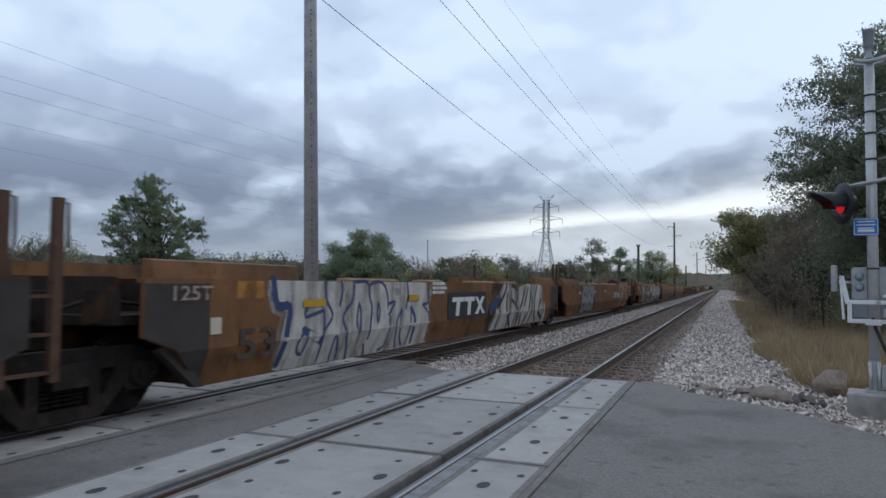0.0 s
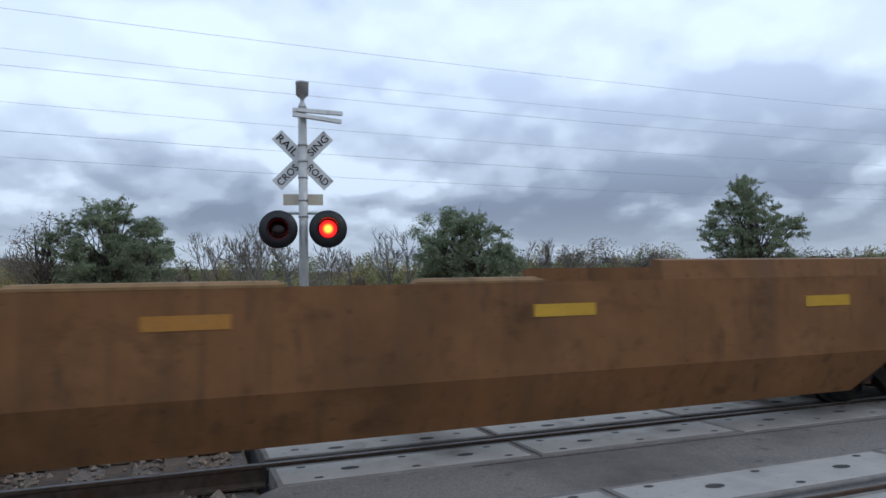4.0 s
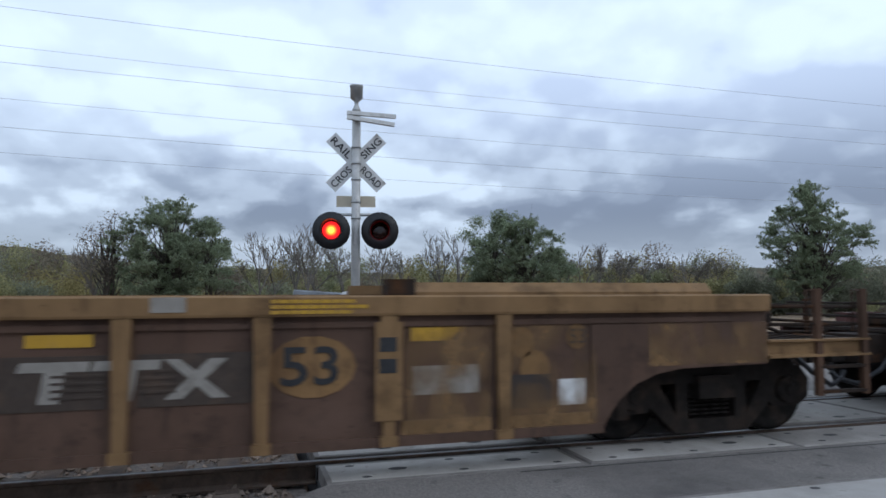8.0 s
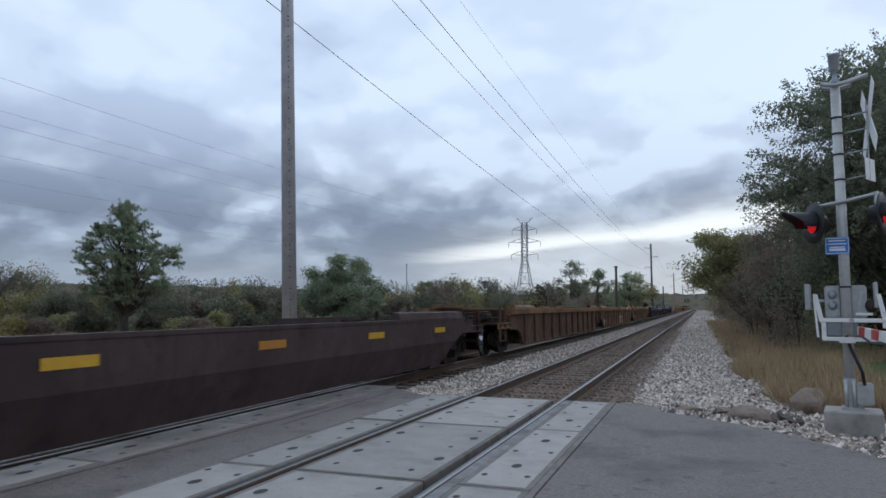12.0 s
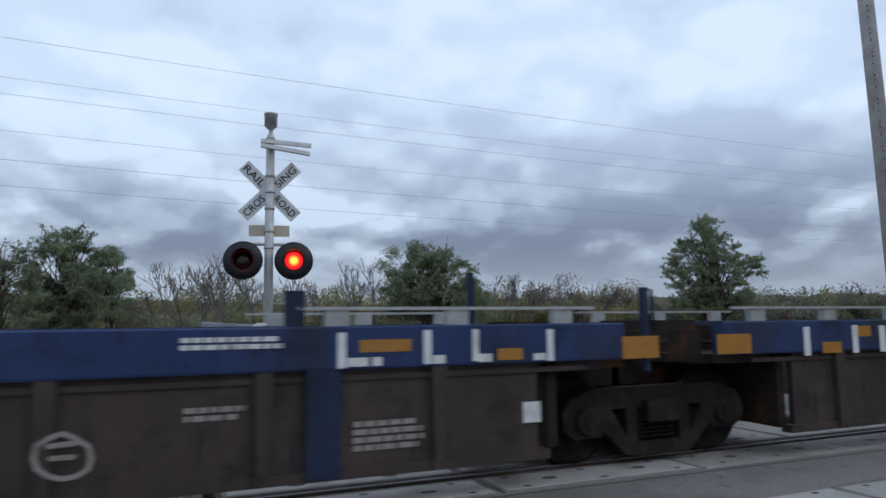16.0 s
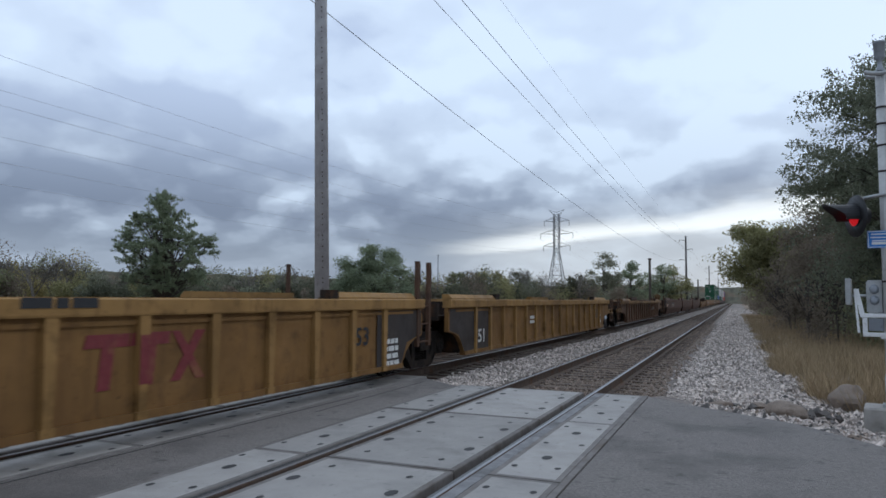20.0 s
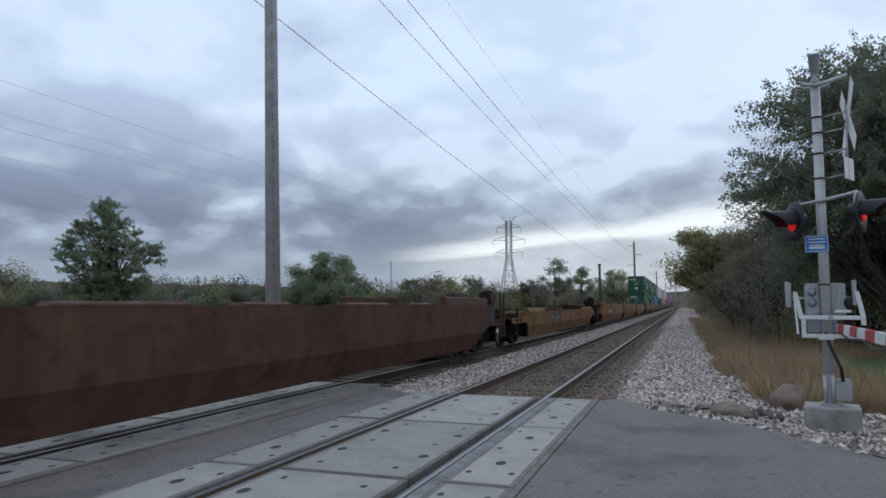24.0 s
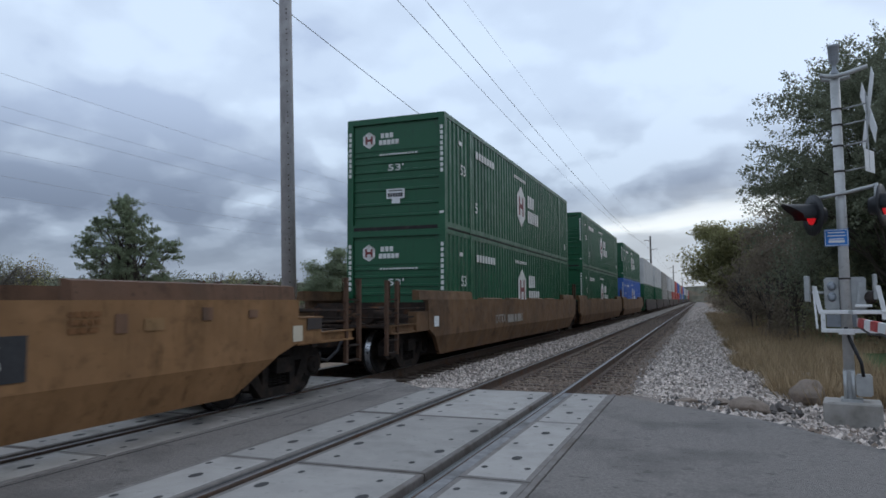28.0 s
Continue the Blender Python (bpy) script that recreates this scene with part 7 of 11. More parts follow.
    for kind, e, d in ((front, e0, -1), (rear, e1, 1)):
        if kind != "C":
            continue
        full = mat in (M["brown_a"], M["brown_deep"])
        zt = H - 0.004 if full else min(H - 0.10, 1.20)
        for s in (1, -1):
            bm = bmesh.new()
            y0, y1 = sorted((e - 0.01 * d, e + 0.64 * d))
            prism_x(bm, [(y0, 0.82), (y1, 0.82), (y1, zt), (y0, zt)], *sorted((s * 1.30, s * 1.492)))
            bmesh.ops.bevel(bm, geom=bm.edges[:], offset=0.012, segments=1, affect="EDGES")
            part("end_box", bm, M["deckgrey"] if mat == M["brown_deep"] else mat, car, "boxed step at the end of the side")
            bm = bmesh.new()
            box(bm, *sorted((s * 1.28, s * 1.507)), y0 - 0.01, y1 + 0.01, zt, zt + 0.02)
            part("end_box_lid", bm, mat, car)
    if dark_ends:
        for kind, e, b, sgn in ((front, e0, b0, 1), (rear, e1, b1, -1)):
            if kind != "J":
                continue
            tt = t0 if sgn > 0 else t1
            y2 = b + 0.02 * sgn
            patch(car, [(e - 0.02 * sgn, 0.87), (tt, 0.725), (tt + 0.07 * sgn, 0.68), (b, 0.252), (y2, 0.252), (y2, H - 0.05), (e - 0.02 * sgn, H - 0.05)][::sgn], M["deckgrey"], 0.003, side_x, "end_panel")
            bm = bmesh.new()
            prism_x(bm, [(b - 0.42 * sgn, 0.76), (b - 0.62 * sgn, 0.70), (b - 0.08 * sgn, 0.26), (b + 0.06 * sgn, 0.26)][::sgn], 1.30, 1.42)
            part("end_strut", bm, M["deckgrey"], car)
    if reflect:
        for k in range(6):
            y = e0 + 1.2 + (e1 - e0 - 3.2) * k / 5
            bars([(y, y + 0.62, H - 0.30, H - 0.19)], NEAR_X + 0.003, M["reflect"] if k % 3 else M["reflect_o"], car, "reflector_strip")
    end_gear(car, L, "front", front, H, mat, slack(u0), e0, tank and front == "C", posts, brake, round(u0, 1) in BRAKES)
    end_gear(car, L, "rear", rear, H, mat, slack(u1), L - e1, tank and rear == "C", posts)
    return car


def ribbed_car(name, u0, u1, front, rear, H, plate, chord, rib, label, chord_h=0.16, pitch=0.97, phase=None, guide=None, posts=True, rail=False, rear_arch=None):
    """A well car unit with a box top chord and upright side posts."""
    L = u1 - u0
    car = thing(name, label, "well car", pose(TRACK_FAR, u0, 0), group="train of well cars")
    ROLLING.append((car, u0))
    e0, b0, e1, b1 = side_rows(front, rear, L, u0, 2.0)
    if rear_arch:
        b1 = L - rear_arch
    t0, t1 = b0 - 0.68, b1 + 0.68
    if front == "J":
        t0 = b0 - 0.4
    if rear == "J":
        t1 = b1 + 0.4
    arch_r = [(b1, 0.25), (b1 + 0.06, 0.36), (b1 + 0.17, 0.50), (b1 + 0.34, 0.63), (b1 + 0.55, 0.71), (b1 + 0.8, 0.75)]
    arch_l = [(b0 - 0.8, 0.75), (b0 - 0.55, 0.71), (b0 - 0.34, 0.63), (b0 - 0.17, 0.50), (b0 - 0.06, 0.36), (b0, 0.25)]
    if b0 - 0.8 < e0:
        arch_l = [(b0 - 0.55, 0.71), (b0 - 0.34, 0.63), (b0 - 0.17, 0.50), (b0 - 0.06, 0.36), (b0, 0.25)]
    if b1 + 0.8 > e1:
        arch_r = [(b1, 0.25), (b1 + 0.06, 0.36), (b1 + 0.17, 0.50), (b1 + 0.34, 0.63), (b1 + 0.55, 0.71)]
    top_h = H
    for s in (1, -1):
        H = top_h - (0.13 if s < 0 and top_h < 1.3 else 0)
        bm = bmesh.new()
        if rail:
            box(bm, *sorted((s * 1.36, s * 1.43)), b0 + 0.1, b1 - 0.1, 0.25, H - chord_h)
            box(bm, *sorted((s * 1.20, s * 1.30)), e0 + 0.1, e1 - 0.1, 0.98, H - chord_h)
        else:
            prism_x(bm, arch_r + [(e1, 0.76), (e1, H - chord_h), (e0, H - chord_h), (e0, 0.76)] + arch_l, *sorted((s * 1.36, s * 1.43)))
        part("side_plate", bm, plate, car)
        bm = bmesh.new()
        prism_y(bm, [(s * 1.32, H - chord_h), (s * NEAR_X, H - chord_h), (s * (NEAR_X + 0.006), H - chord_h + 0.02), (s * (NEAR_X + 0.006), H - 0.015), (s * 1.48, H), (s * 1.32, H)], e0, e1)
        part("top_chord", bm, chord, car)
        bm = bmesh.new()
        box(bm, *sorted((s * 1.34, s * 1.47)), b0, b1, 0.23, 0.31)
        box(bm, *sorted((s * 1.38, s * 1.455)), e0 + 0.4, e1 - 0.4, H - chord_h - 0.09, H - chord_h - 0.045)
        part("bottom_sill", bm, plate, car)
    H = top_h
    phase = b0 + 0.2 if phase is None else phase
    for k in range(math.ceil((b0 + 0.1 - phase) / pitch), int((b1 - 0.1 - phase) // pitch) + 1):
        y = phase + k * pitch
        bm = bmesh.new()
        prism_x(bm, [(y - 0.045, 0.30), (y + 0.045, 0.30), (y + 0.068, H - chord_h - 0.002), (y - 0.068, H - chord_h - 0.002)], 1.43, 1.495)
        box(bm, 1.43, 1.50, y - 0.07, y + 0.07, 0.236, 0.315)
        part("side_post", bm, rib, car)
    if not rail:
        top = H - chord_h - 0.1
        for poly in ([(b0 + 0.10, 0.25), (b0 + 0.10, top), (e0, top), (e0, 0.77)] + arch_l, arch_r + [(e1, 0.77), (e1, top), (b1 - 0.10, top), (b1 - 0.10, 0.25)]):
            bm = bmesh.new()
            prism_x(bm, poly, 1.428, 1.447)
            part("end_plate", bm, plate, car, "worn plate arched over the truck")
    bm = bmesh.new()
    open_floor(bm, b0, b1)
    part("well_floor", bm, M["under"], car, "open floor of ledges and cross bearers")
    gm = guide or chord
    for a, b in ((e0 + (0.7 if front == "C" else 0.2), e0 + (3.55 if front == "C" else 3.1)), (e1 - (3.55 if rear == "C" else 3.1), e1 - (0.6 if rear == "C" else 0.3))):
        for s in (1, -1):
            bm = bmesh.new()
            if rail:
                prism_y(bm, [(s * 1.38, 1.548), (s * 1.46, 1.548), (s * 1.46, 1.575), (s * 1.38, 1.575)], a, b)
                for k in range(3):
                    q = a + (b - a) * (0.12 + 0.38 * k)
                    box(bm, *sorted((s * 1.36, s * 1.44)), q - 0.10, q + 0.10, H - 0.01, 1.55)
            else:
                prism_y(bm, [(s * 1.22, H), (s * 1.44, H), (s * 1.44, H + 0.025), (s * 1.36, H + 0.105), (s * 1.22, H + 0.105)], a, b)
            part("end_guide", bm, gm, car, "raised container guide at the end")
        bm = bmesh.new()
        m = b if a < L / 2 else a
        if rail:
            box(bm, 1.33, 1.46, m - 0.07, m + 0.07, H, H + 0.28)
        else:
            box(bm, 1.30, 1.47, m - 0.12, m + 0.12, H, H + 0.13)
        part("guide_stop", bm, M["blue_dull"] if rail else M["under"], car)
    gear = M["under"] if rail else chord
    end_gear(car, L, "front", front, H, gear, slack(u0), e0, False, posts, None, round(u0, 1) in BRAKES)
    end_gear(car, L, "rear", rear, H, gear, slack(u1), L - e1, False, posts)
    return car


# where the cars start and end along the train, metres behind the point that passes the camera at 0 s
A, B = smooth_car, ribbed_car
first_unit = A("well_car", -16.3, 4.7, "C", "J", 1.46, M["brown_dark"], "sooty brown well car unit, empty", True, reflect=True)
car_1 = A("well_car", 4.7, 24.2, "J", "J", 1.46, M["brown_a"], "orange brown well car unit covered in white graffiti", True)
car_2 = A("well_car", 24.2, 46.0, "J", "C", 1.46, M["brown_a"], "orange brown well car unit with silver graffiti", False, None, True)
car_3 = A("well_car", 46.0, 67.2, "C", "J", 1.48, M["brown_a"], "faded orange brown well car unit with bubble graffiti", True)
car_4 = A("well_car", 67.2, 86.5, "J", "J", 1.48, M["brown_a"], "orange brown empty well car unit", True, reflect=True)
car_5 = A("well_car", 86.5, 108.2, "J", "C", 1.48, M["brown_a"], "orange brown empty well car unit", True, reflect=True)
car_6 = B("well_car", 108.2, 132.3, "C", "C", 1.42, M["brown_plate"], M["brown_b"], M["brown_post"], "dull brown ribbed well car, empty", 0.16, 0.966, 14.27, M["tan"])
car_7 = B("well_car", 132.3, 155.8, "C", "C", 1.15, M["yellow"], M["yellow"], M["yellow"], "dirty yellow low ribbed well car, empty", 0.17, 1.74, 14.1)
car_8 = A("well_car", 155.8, 179.3, "C", "C", 1.195, M["tan_dark"], "tan brown low smooth well car with darker lower sides, empty")
# the lower part of the near side, in a darker brown
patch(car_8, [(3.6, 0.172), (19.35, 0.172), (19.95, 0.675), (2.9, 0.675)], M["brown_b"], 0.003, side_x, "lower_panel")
car_9 = B("well_car", 179.3, 203.4, "C", "C", 1.42, M["brown_plate"], M["tan"], M["tan"], "brown ribbed well car with faded yellow posts", 0.16, 0.972, 15.89)
car_10 = A("well_car", 203.4, 227.2, "C", "C", 1.21, M["maroon"], "maroon low smooth well car, empty")
car_11 = A("well_car", 227.2, 248.2, "C", "J", 1.45, M["yellow_warm"], "dusty yellow smooth well car unit", True)
car_12 = A("well_car", 248.2, 267.2, "J", "J", 1.45, M["yellow_warm"], "dusty yellow well car unit with teal graffiti", True)
car_13 = A("well_car", 267.2, 288.4, "J", "C", 1.45, M["white_car"], "well car unit oversprayed in grey white with black blots", True, M["yellow"], True)
car_14 = A("well_car", 288.4, 312.3, "C", "C", 1.20, M["maroon_dark"], "dark maroon low smooth well car, empty", reflect=True)
car_15 = B("well_car", 312.3, 334.2, "C", "J", 1.42, M["rust_plate"], M["orange_b"], M["post_rust"], "rusty orange ribbed well car unit with ochre top chord", 0.20, 1.50, 12.73)
car_16 = B("well_car", 334.2, 354.0, "J", "J", 1.42, M["rust_warm"], M["yellow"], M["orange_b"], "rusty orange ribbed well car unit with ochre top chord", 0.20, 1.50, 12.73)
car_17 = B("well_car", 354.0, 376.2, "J", "C", 1.42, M["rust_plate"], M["orange_b"], M["orange_b"], "rusty orange ribbed well car unit with ochre top chord", 0.20, 1.50, 12.73)
car_18 = B("well_car", 376.2, 396.9, "C", "J", 1.42, M["navy_grey"], M["blue"], M["navy_grey"], "blue and grey ribbed well car unit, empty", 0.34, 1.44, 3.68, M["galv"], rail=True)
car_19 = B("well_car", 396.9, 416.6, "J", "J", 1.42, M["navy_grey"], M["blue"], M["navy_grey"], "blue and grey ribbed well car unit, empty", 0.34, 1.44, 3.68, M["galv"], rail=True)
car_20 = B("well_car", 416.6, 438.4, "J", "C", 1.42, M["navy_grey"], M["blue"], M["navy_grey"], "blue and grey ribbed well car unit, empty", 0.34, 1.44, 3.68, M["galv"], rail=True)
car_21 = A("well_car", 438.4, 461.6, "C", "C", 1.46, M["brown_c"], "red brown smooth well car with large white graffiti")
car_22 = B("well_car", 461.6, 482.9, "C", "J", 1.42, M["yellow_plate"], M["yellow_b"], M["yellow_b"], "bright yellow ribbed well car unit with purple graffiti", 0.17, 1.02, 8.77)
car_23 = B("well_car", 482.9, 502.4, "J", "J", 1.42, M["yellow_plate"], M["yellow_b"], M["yellow_b"], "bright yellow ribbed well car unit", 0.17, 1.01, 14.22)
car_24 = B("well_car", 502.4, 524.0, "J", "C", 1.42, M["yellow_plate"], M["yellow_b"], M["yellow_b"], "bright yellow ribbed well car unit", 0.17, 1.01, 14.22, rear_arch=3.45)
car_25 = B("well_car", 524.0, 547.4, "C", "C", 1.38, M["rust_warm"], M["tan_dark"], M["rust_warm"], "dull brown ribbed well car, empty")
car_26 = A("well_car", 547.4, 568.8, "C", "J", 1.44, M["brown_deep"], "red brown smooth well car unit, empty", brake=M["tan"])
car_27 = A("well_car", 568.8, 588.2, "J", "J", 1.44, M["brown_deep"], "red brown smooth well car unit, empty")
car_28 = A("well_car", 588.2, 610.0, "J", "C", 1.44, M["brown_deep"], "dark brown smooth well car unit, empty", False, None, True)
car_29 = A("well_car", 610.0, 634.5, "C", "C", 1.18, M["yellow"], "yellow low smooth well car, empty")
car_30 = A("well_car", 634.5, 656.2, "C", "J", 1.46, M["yellow"], "clean yellow smooth well car unit, empty", False, M["rust_warm"], True)
car_31 = A("well_car", 656.2, 675.4, "J", "J", 1.46, M["yellow"], "yellow smooth well car unit, empty", True, M["rust_warm"])
car_32 = A("well_car", 675.4, 696.4, "J", "C", 1.46, M["yellow"], "yellow smooth well car unit, empty", True, M["rust_warm"])
car_33 = A("well_car", 696.4, 718.4, "C", "J", 1.46, M["brown_warm"], "brown smooth well car unit loaded with green containers")
car_34 = A("well_car", 718.4, 738.6, "J", "J", 1.46, M["brown_warm"], "brown smooth well car unit loaded with green containers")
car_35 = A("well_car", 738.6, 760.0, "J", "C", 1.46, M["brown_warm"], "brown smooth well car unit loaded with containers")


# ---------------------------------------------------------------- containers
def container_shell(L, W, Hc, mat, fine=True):
    bm = bmesh.new()
    # corrugated sides
    pitch = 0.30 if fine else 1.2
    for s in (1, -1):
        n = int(L / pitch)
        prev = None
        for k in range(n):
            y = 0.18 + (L - 0.36) * k / n
            w = (L - 0.36) / n
            for yy, xx in ((y, 0.0), (y + w * 0.12, -0.035), (y + w * 0.5, -0.035), (y + w * 0.62, 0.0), (y + w, 0.0)):
                cur = [bm.verts.new((s * (W / 2 - 0.012 + xx), yy, z)) for z in (0.14, Hc - 0.1)]
                if prev:
                    bm.faces.new((prev[0], cur[0], cur[1], prev[1]))
                prev = cur
    box(bm, -W / 2 + 0.02, W / 2 - 0.02, 0.05, L - 0.05, Hc - 0.04, Hc - 0.01)
    box(bm, -W / 2 + 0.06, W / 2 - 0.06, 0.06, L - 0.06, 0.1, 0.16)
    return to_mesh("shell", bm, mat)


def container_frame(L, W, Hc, mat):
    bm = bmesh.new()
    for s in (1, -1):
        for y0, y1 in ((0, 0.18), (L - 0.18, L)):
            box(bm, *sorted((s * (W / 2 - 0.16), s * W / 2)), y0, y1, 0, Hc)
        for y in (1.9, L - 1.9 - 0.16):
            box(bm, *sorted((s * (W / 2 - 0.06), s * (W / 2 + 0.004))), y, y + 0.16, 0.0, Hc)
        box(bm, *sorted((s * (W / 2 - 0.1), s * (W / 2 - 0.002))), 0.18, L - 0.18, 0.05, 0.17)
        box(bm, *sorted((s * (W / 2 - 0.08), s * (W / 2 - 0.002))), 0.18, L - 0.18, Hc - 0.11, Hc)
    for y0, y1 in ((0.002, 0.10), (L - 0.10, L - 0.002)):
        box(bm, -W / 2 + 0.16, W / 2 - 0.16, y0, y1, 0.0, 0.16)
        box(bm, -W / 2 + 0.16, W / 2 - 0.16, y0, y1, Hc - 0.14, Hc)
    return to_mesh("frame", bm, mat)


def container_end(L, W, Hc, mat):
    """One ribbed end wall, its outer face towards -y."""
    rows = [(0.14, 0.07)]
    for z in (0.34, 0.62, 0.98, 1.24, 1.44, 1.66, 1.84):
        rows += [(z, 0.07), (z + 0.01, 0.035), (z + 0.06, 0.035), (z + 0.07, 0.07)]
    rows += [(1.98, 0.07), (1.985, 0.05), (Hc - 0.22, 0.05), (Hc - 0.215, 0.07), (Hc - 0.12, 0.07)]
    bm = bmesh.new()
    prism_x(bm, [(y, z) for z, y in rows] + [(0.12, Hc - 0.12), (0.12, 0.14)], -W / 2 + 0.165, W / 2 - 0.165)
    return to_mesh("end_wall", bm, mat)


BOX_L, BOX_W, BOX_H = 16.1, 2.59, 2.80
BOX_MESH = {k: (container_shell(BOX_L, BOX_W, BOX_H, M[k]), container_frame(BOX_L, BOX_W, BOX_H, M[k]), container_end(BOX_L, BOX_W, BOX_H, M[k])) for k in ("green_box", "white_box", "grey_box", "blue_box", "red_box")}


def container(u, z, key, label, marks=False):
    ob = thing("container", label, "shipping container", pose(TRACK_FAR, u, z), group="stacked containers")
    ROLLING.append((ob, u, z))
    for n, me in zip(("shell", "frame", "end_wall"), BOX_MESH[key]):
        part(n, me, None, ob)
    part("end_wall", BOX_MESH[key][2], None, ob, m=pose(0, BOX_L, 0, 0, 0, 180))
    x = BOX_W / 2 + 0.008
    if marks:
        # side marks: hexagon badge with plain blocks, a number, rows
        bm = bmesh.new()
        cy, cz, r = BOX_L * 0.46, 1.45, 0.62
        hexa = [(cy + r * math.sin(k * math.pi / 3), cz + r * 1.12 * math.cos(k * math.pi / 3)) for k in range(6)][::-1]
        prism_x(bm, hexa, x - 0.004, x)
        part("badge_shape", bm, M["mark_white"], ob, "white hexagon badge")
        bars([(cy - 0.30, cy - 0.16, cz - 0.32, cz + 0.32), (cy + 0.16, cy + 0.30, cz - 0.32, cz + 0.32), (cy - 0.16, cy + 0.16, cz - 0.07, cz + 0.07)], x + 0.003, M["mark_red"], ob, "badge_mark")
        bars([(cy + 0.95 + k * 0.34, cy + 1.2 + k * 0.34, cz + 0.08, cz + 0.5) for k in range(3)] + [(cy + 0.95 + k * 0.34, cy + 1.2 + k * 0.34, cz - 0.45, cz - 0.03) for k in range(5)], x, M["mark_white"], ob, "name_mark")
        lettering("53", 1.1, 1.5, 1.45, 1.72, x, M["mark_white"], ob)
        lettering("5", 2.3, 2.5, 0.62, 0.9, x, M["mark_white"], ob)
        bars([(2.4 + k * 0.26, 2.58 + k * 0.26, 2.12, 2.32) for k in range(7)] + [(cy - 0.9 + k * 0.2, cy - 0.76 + k * 0.2, 2.3, 2.4) for k in range(8)] + [(1.0, 1.25, 2.2, 2.3), (15.2, 15.4, 0.5, 0.75)], x, M["mark_white"], ob, "stencil")
        # front end marks
        bm = bmesh.new()
        cx, cz, r = -0.72, 2.27, 0.19
        v = [bm.verts.new((cx + r * math.sin(k * math.pi / 3), 0.046, cz + r * 1.1 * math.cos(k * math.pi / 3))) for k in range(6)]
        bm.faces.new(v)
        part("badge_shape", bm, M["mark_white"], ob, "white hexagon badge")
        bm = bmesh.new()
        for x0, x1, za, zb in ((cx - 0.10, cx - 0.05, cz - 0.1, cz + 0.1), (cx + 0.05, cx + 0.10, cz - 0.1, cz + 0.1), (cx - 0.05, cx + 0.05, cz - 0.03, cz + 0.03)):
            box(bm, x0, x1, 0.038, 0.043, za, zb)
        part("badge_mark", bm, M["mark_red"], ob)
        bm = bmesh.new()
        for k in range(3):
            box(bm, cx + 0.32 + k * 0.12, cx + 0.41 + k * 0.12, 0.042, 0.047, cz + 0.03, cz + 0.15)
        for k in range(5):
            box(bm, cx + 0.27 + k * 0.11, cx + 0.36 + k * 0.11, 0.042, 0.047, cz - 0.14, cz - 0.02)
        for k in range(12):
            box(bm, -0.42 + k * 0.085, -0.36 + k * 0.085, 0.030, 0.035, 1.86, 1.90)
        for k in range(9):
            box(bm, 1.18, 1.25, -0.004, 0.0005, 1.35 + k * 0.13, 1.44 + k * 0.13)
            box(bm, -1.25, -1.18, -0.004, 0.0005, 1.35 + k * 0.13, 1.44 + k * 0.13)
        box(bm, 1.16, 1.26, -0.004, 0.0005, 0.36, 0.42)
        part("stencil_block", bm, M["mark_white"], ob, "white rows of small stencil")
        # dark strips on the bottom rails: the shade between stacked boxes put into colour
        bm = bmesh.new()
        box(bm, -BOX_W / 2 + 0.19, BOX_W / 2 - 0.19, -0.0035, 0.03, 0.012, 0.095)
        part("bottom_recess", bm, M["gap_dark"], ob, "dark strip for the shade along the bottom rail")
        bm = bmesh.new()
        box(bm, BOX_W / 2 - 0.02, BOX_W / 2 + 0.0045, 0.25, BOX_L - 0.25, 0.004, 0.030)
        part("bottom_recess", bm, M["gap_dark"], ob, "dark strip for the shade along the bottom rail")
        me, wd = letters("53'", 0.16)
        for v in me.vertices:
            v.co = (-0.2 + v.co.y / wd * 0.42, 0.03, 1.47 + v.co.z)
        me.materials.append(M["mark_white"])
        part("lettering", me, None, ob)
        bm = bmesh.new()
        box(bm, -0.24, 0.24, 0.028, 0.034, 0.78, 1.02)
        box(bm, -0.1, 0.12, 0.028, 0.034, 0.66, 0.78)
        card = part("notice_card", bm, M["sign_white"], ob, "white notice card")
        bm = bmesh.new()
        for k in range(6):
            box(bm, -0.20 + k * 0.068, -0.15 + k * 0.068, 0.024, 0.029, 0.82, 0.92)
        box(bm, -0.18, 0.18, 0.024, 0.029, 0.96, 0.985)
        part("print_mark", bm, M["mark_black"], card)
    return ob


LOW, HIGH = 0.342, 3.144
container(701.05, LOW, "green_box", "dark green shipping container in the well", True)
container(701.05, HIGH, "green_box", "dark green shipping container stacked on top", True)
container(721.3, LOW, "green_box", "dark green shipping container in the well", True)
container(721.3, HIGH, "green_box", "dark green shipping container stacked on top", True)
container(741.6, LOW, "blue_box", "blue shipping container in the well", True)
container(741.6, HIGH, "green_box", "dark green shipping container stacked on top", True)
kinds = (("green_box", "white_box"), ("green_box", "white_box"), ("grey_box", "grey_box"), ("grey_box", "white_box"), ("red_box", "white_box"), ("red_box", "red_box"), ("red_box", "blue_box"), ("blue_box", "grey_box"), ("grey_box", "red_box"), ("blue_box", "blue_box"))
u = 760.0
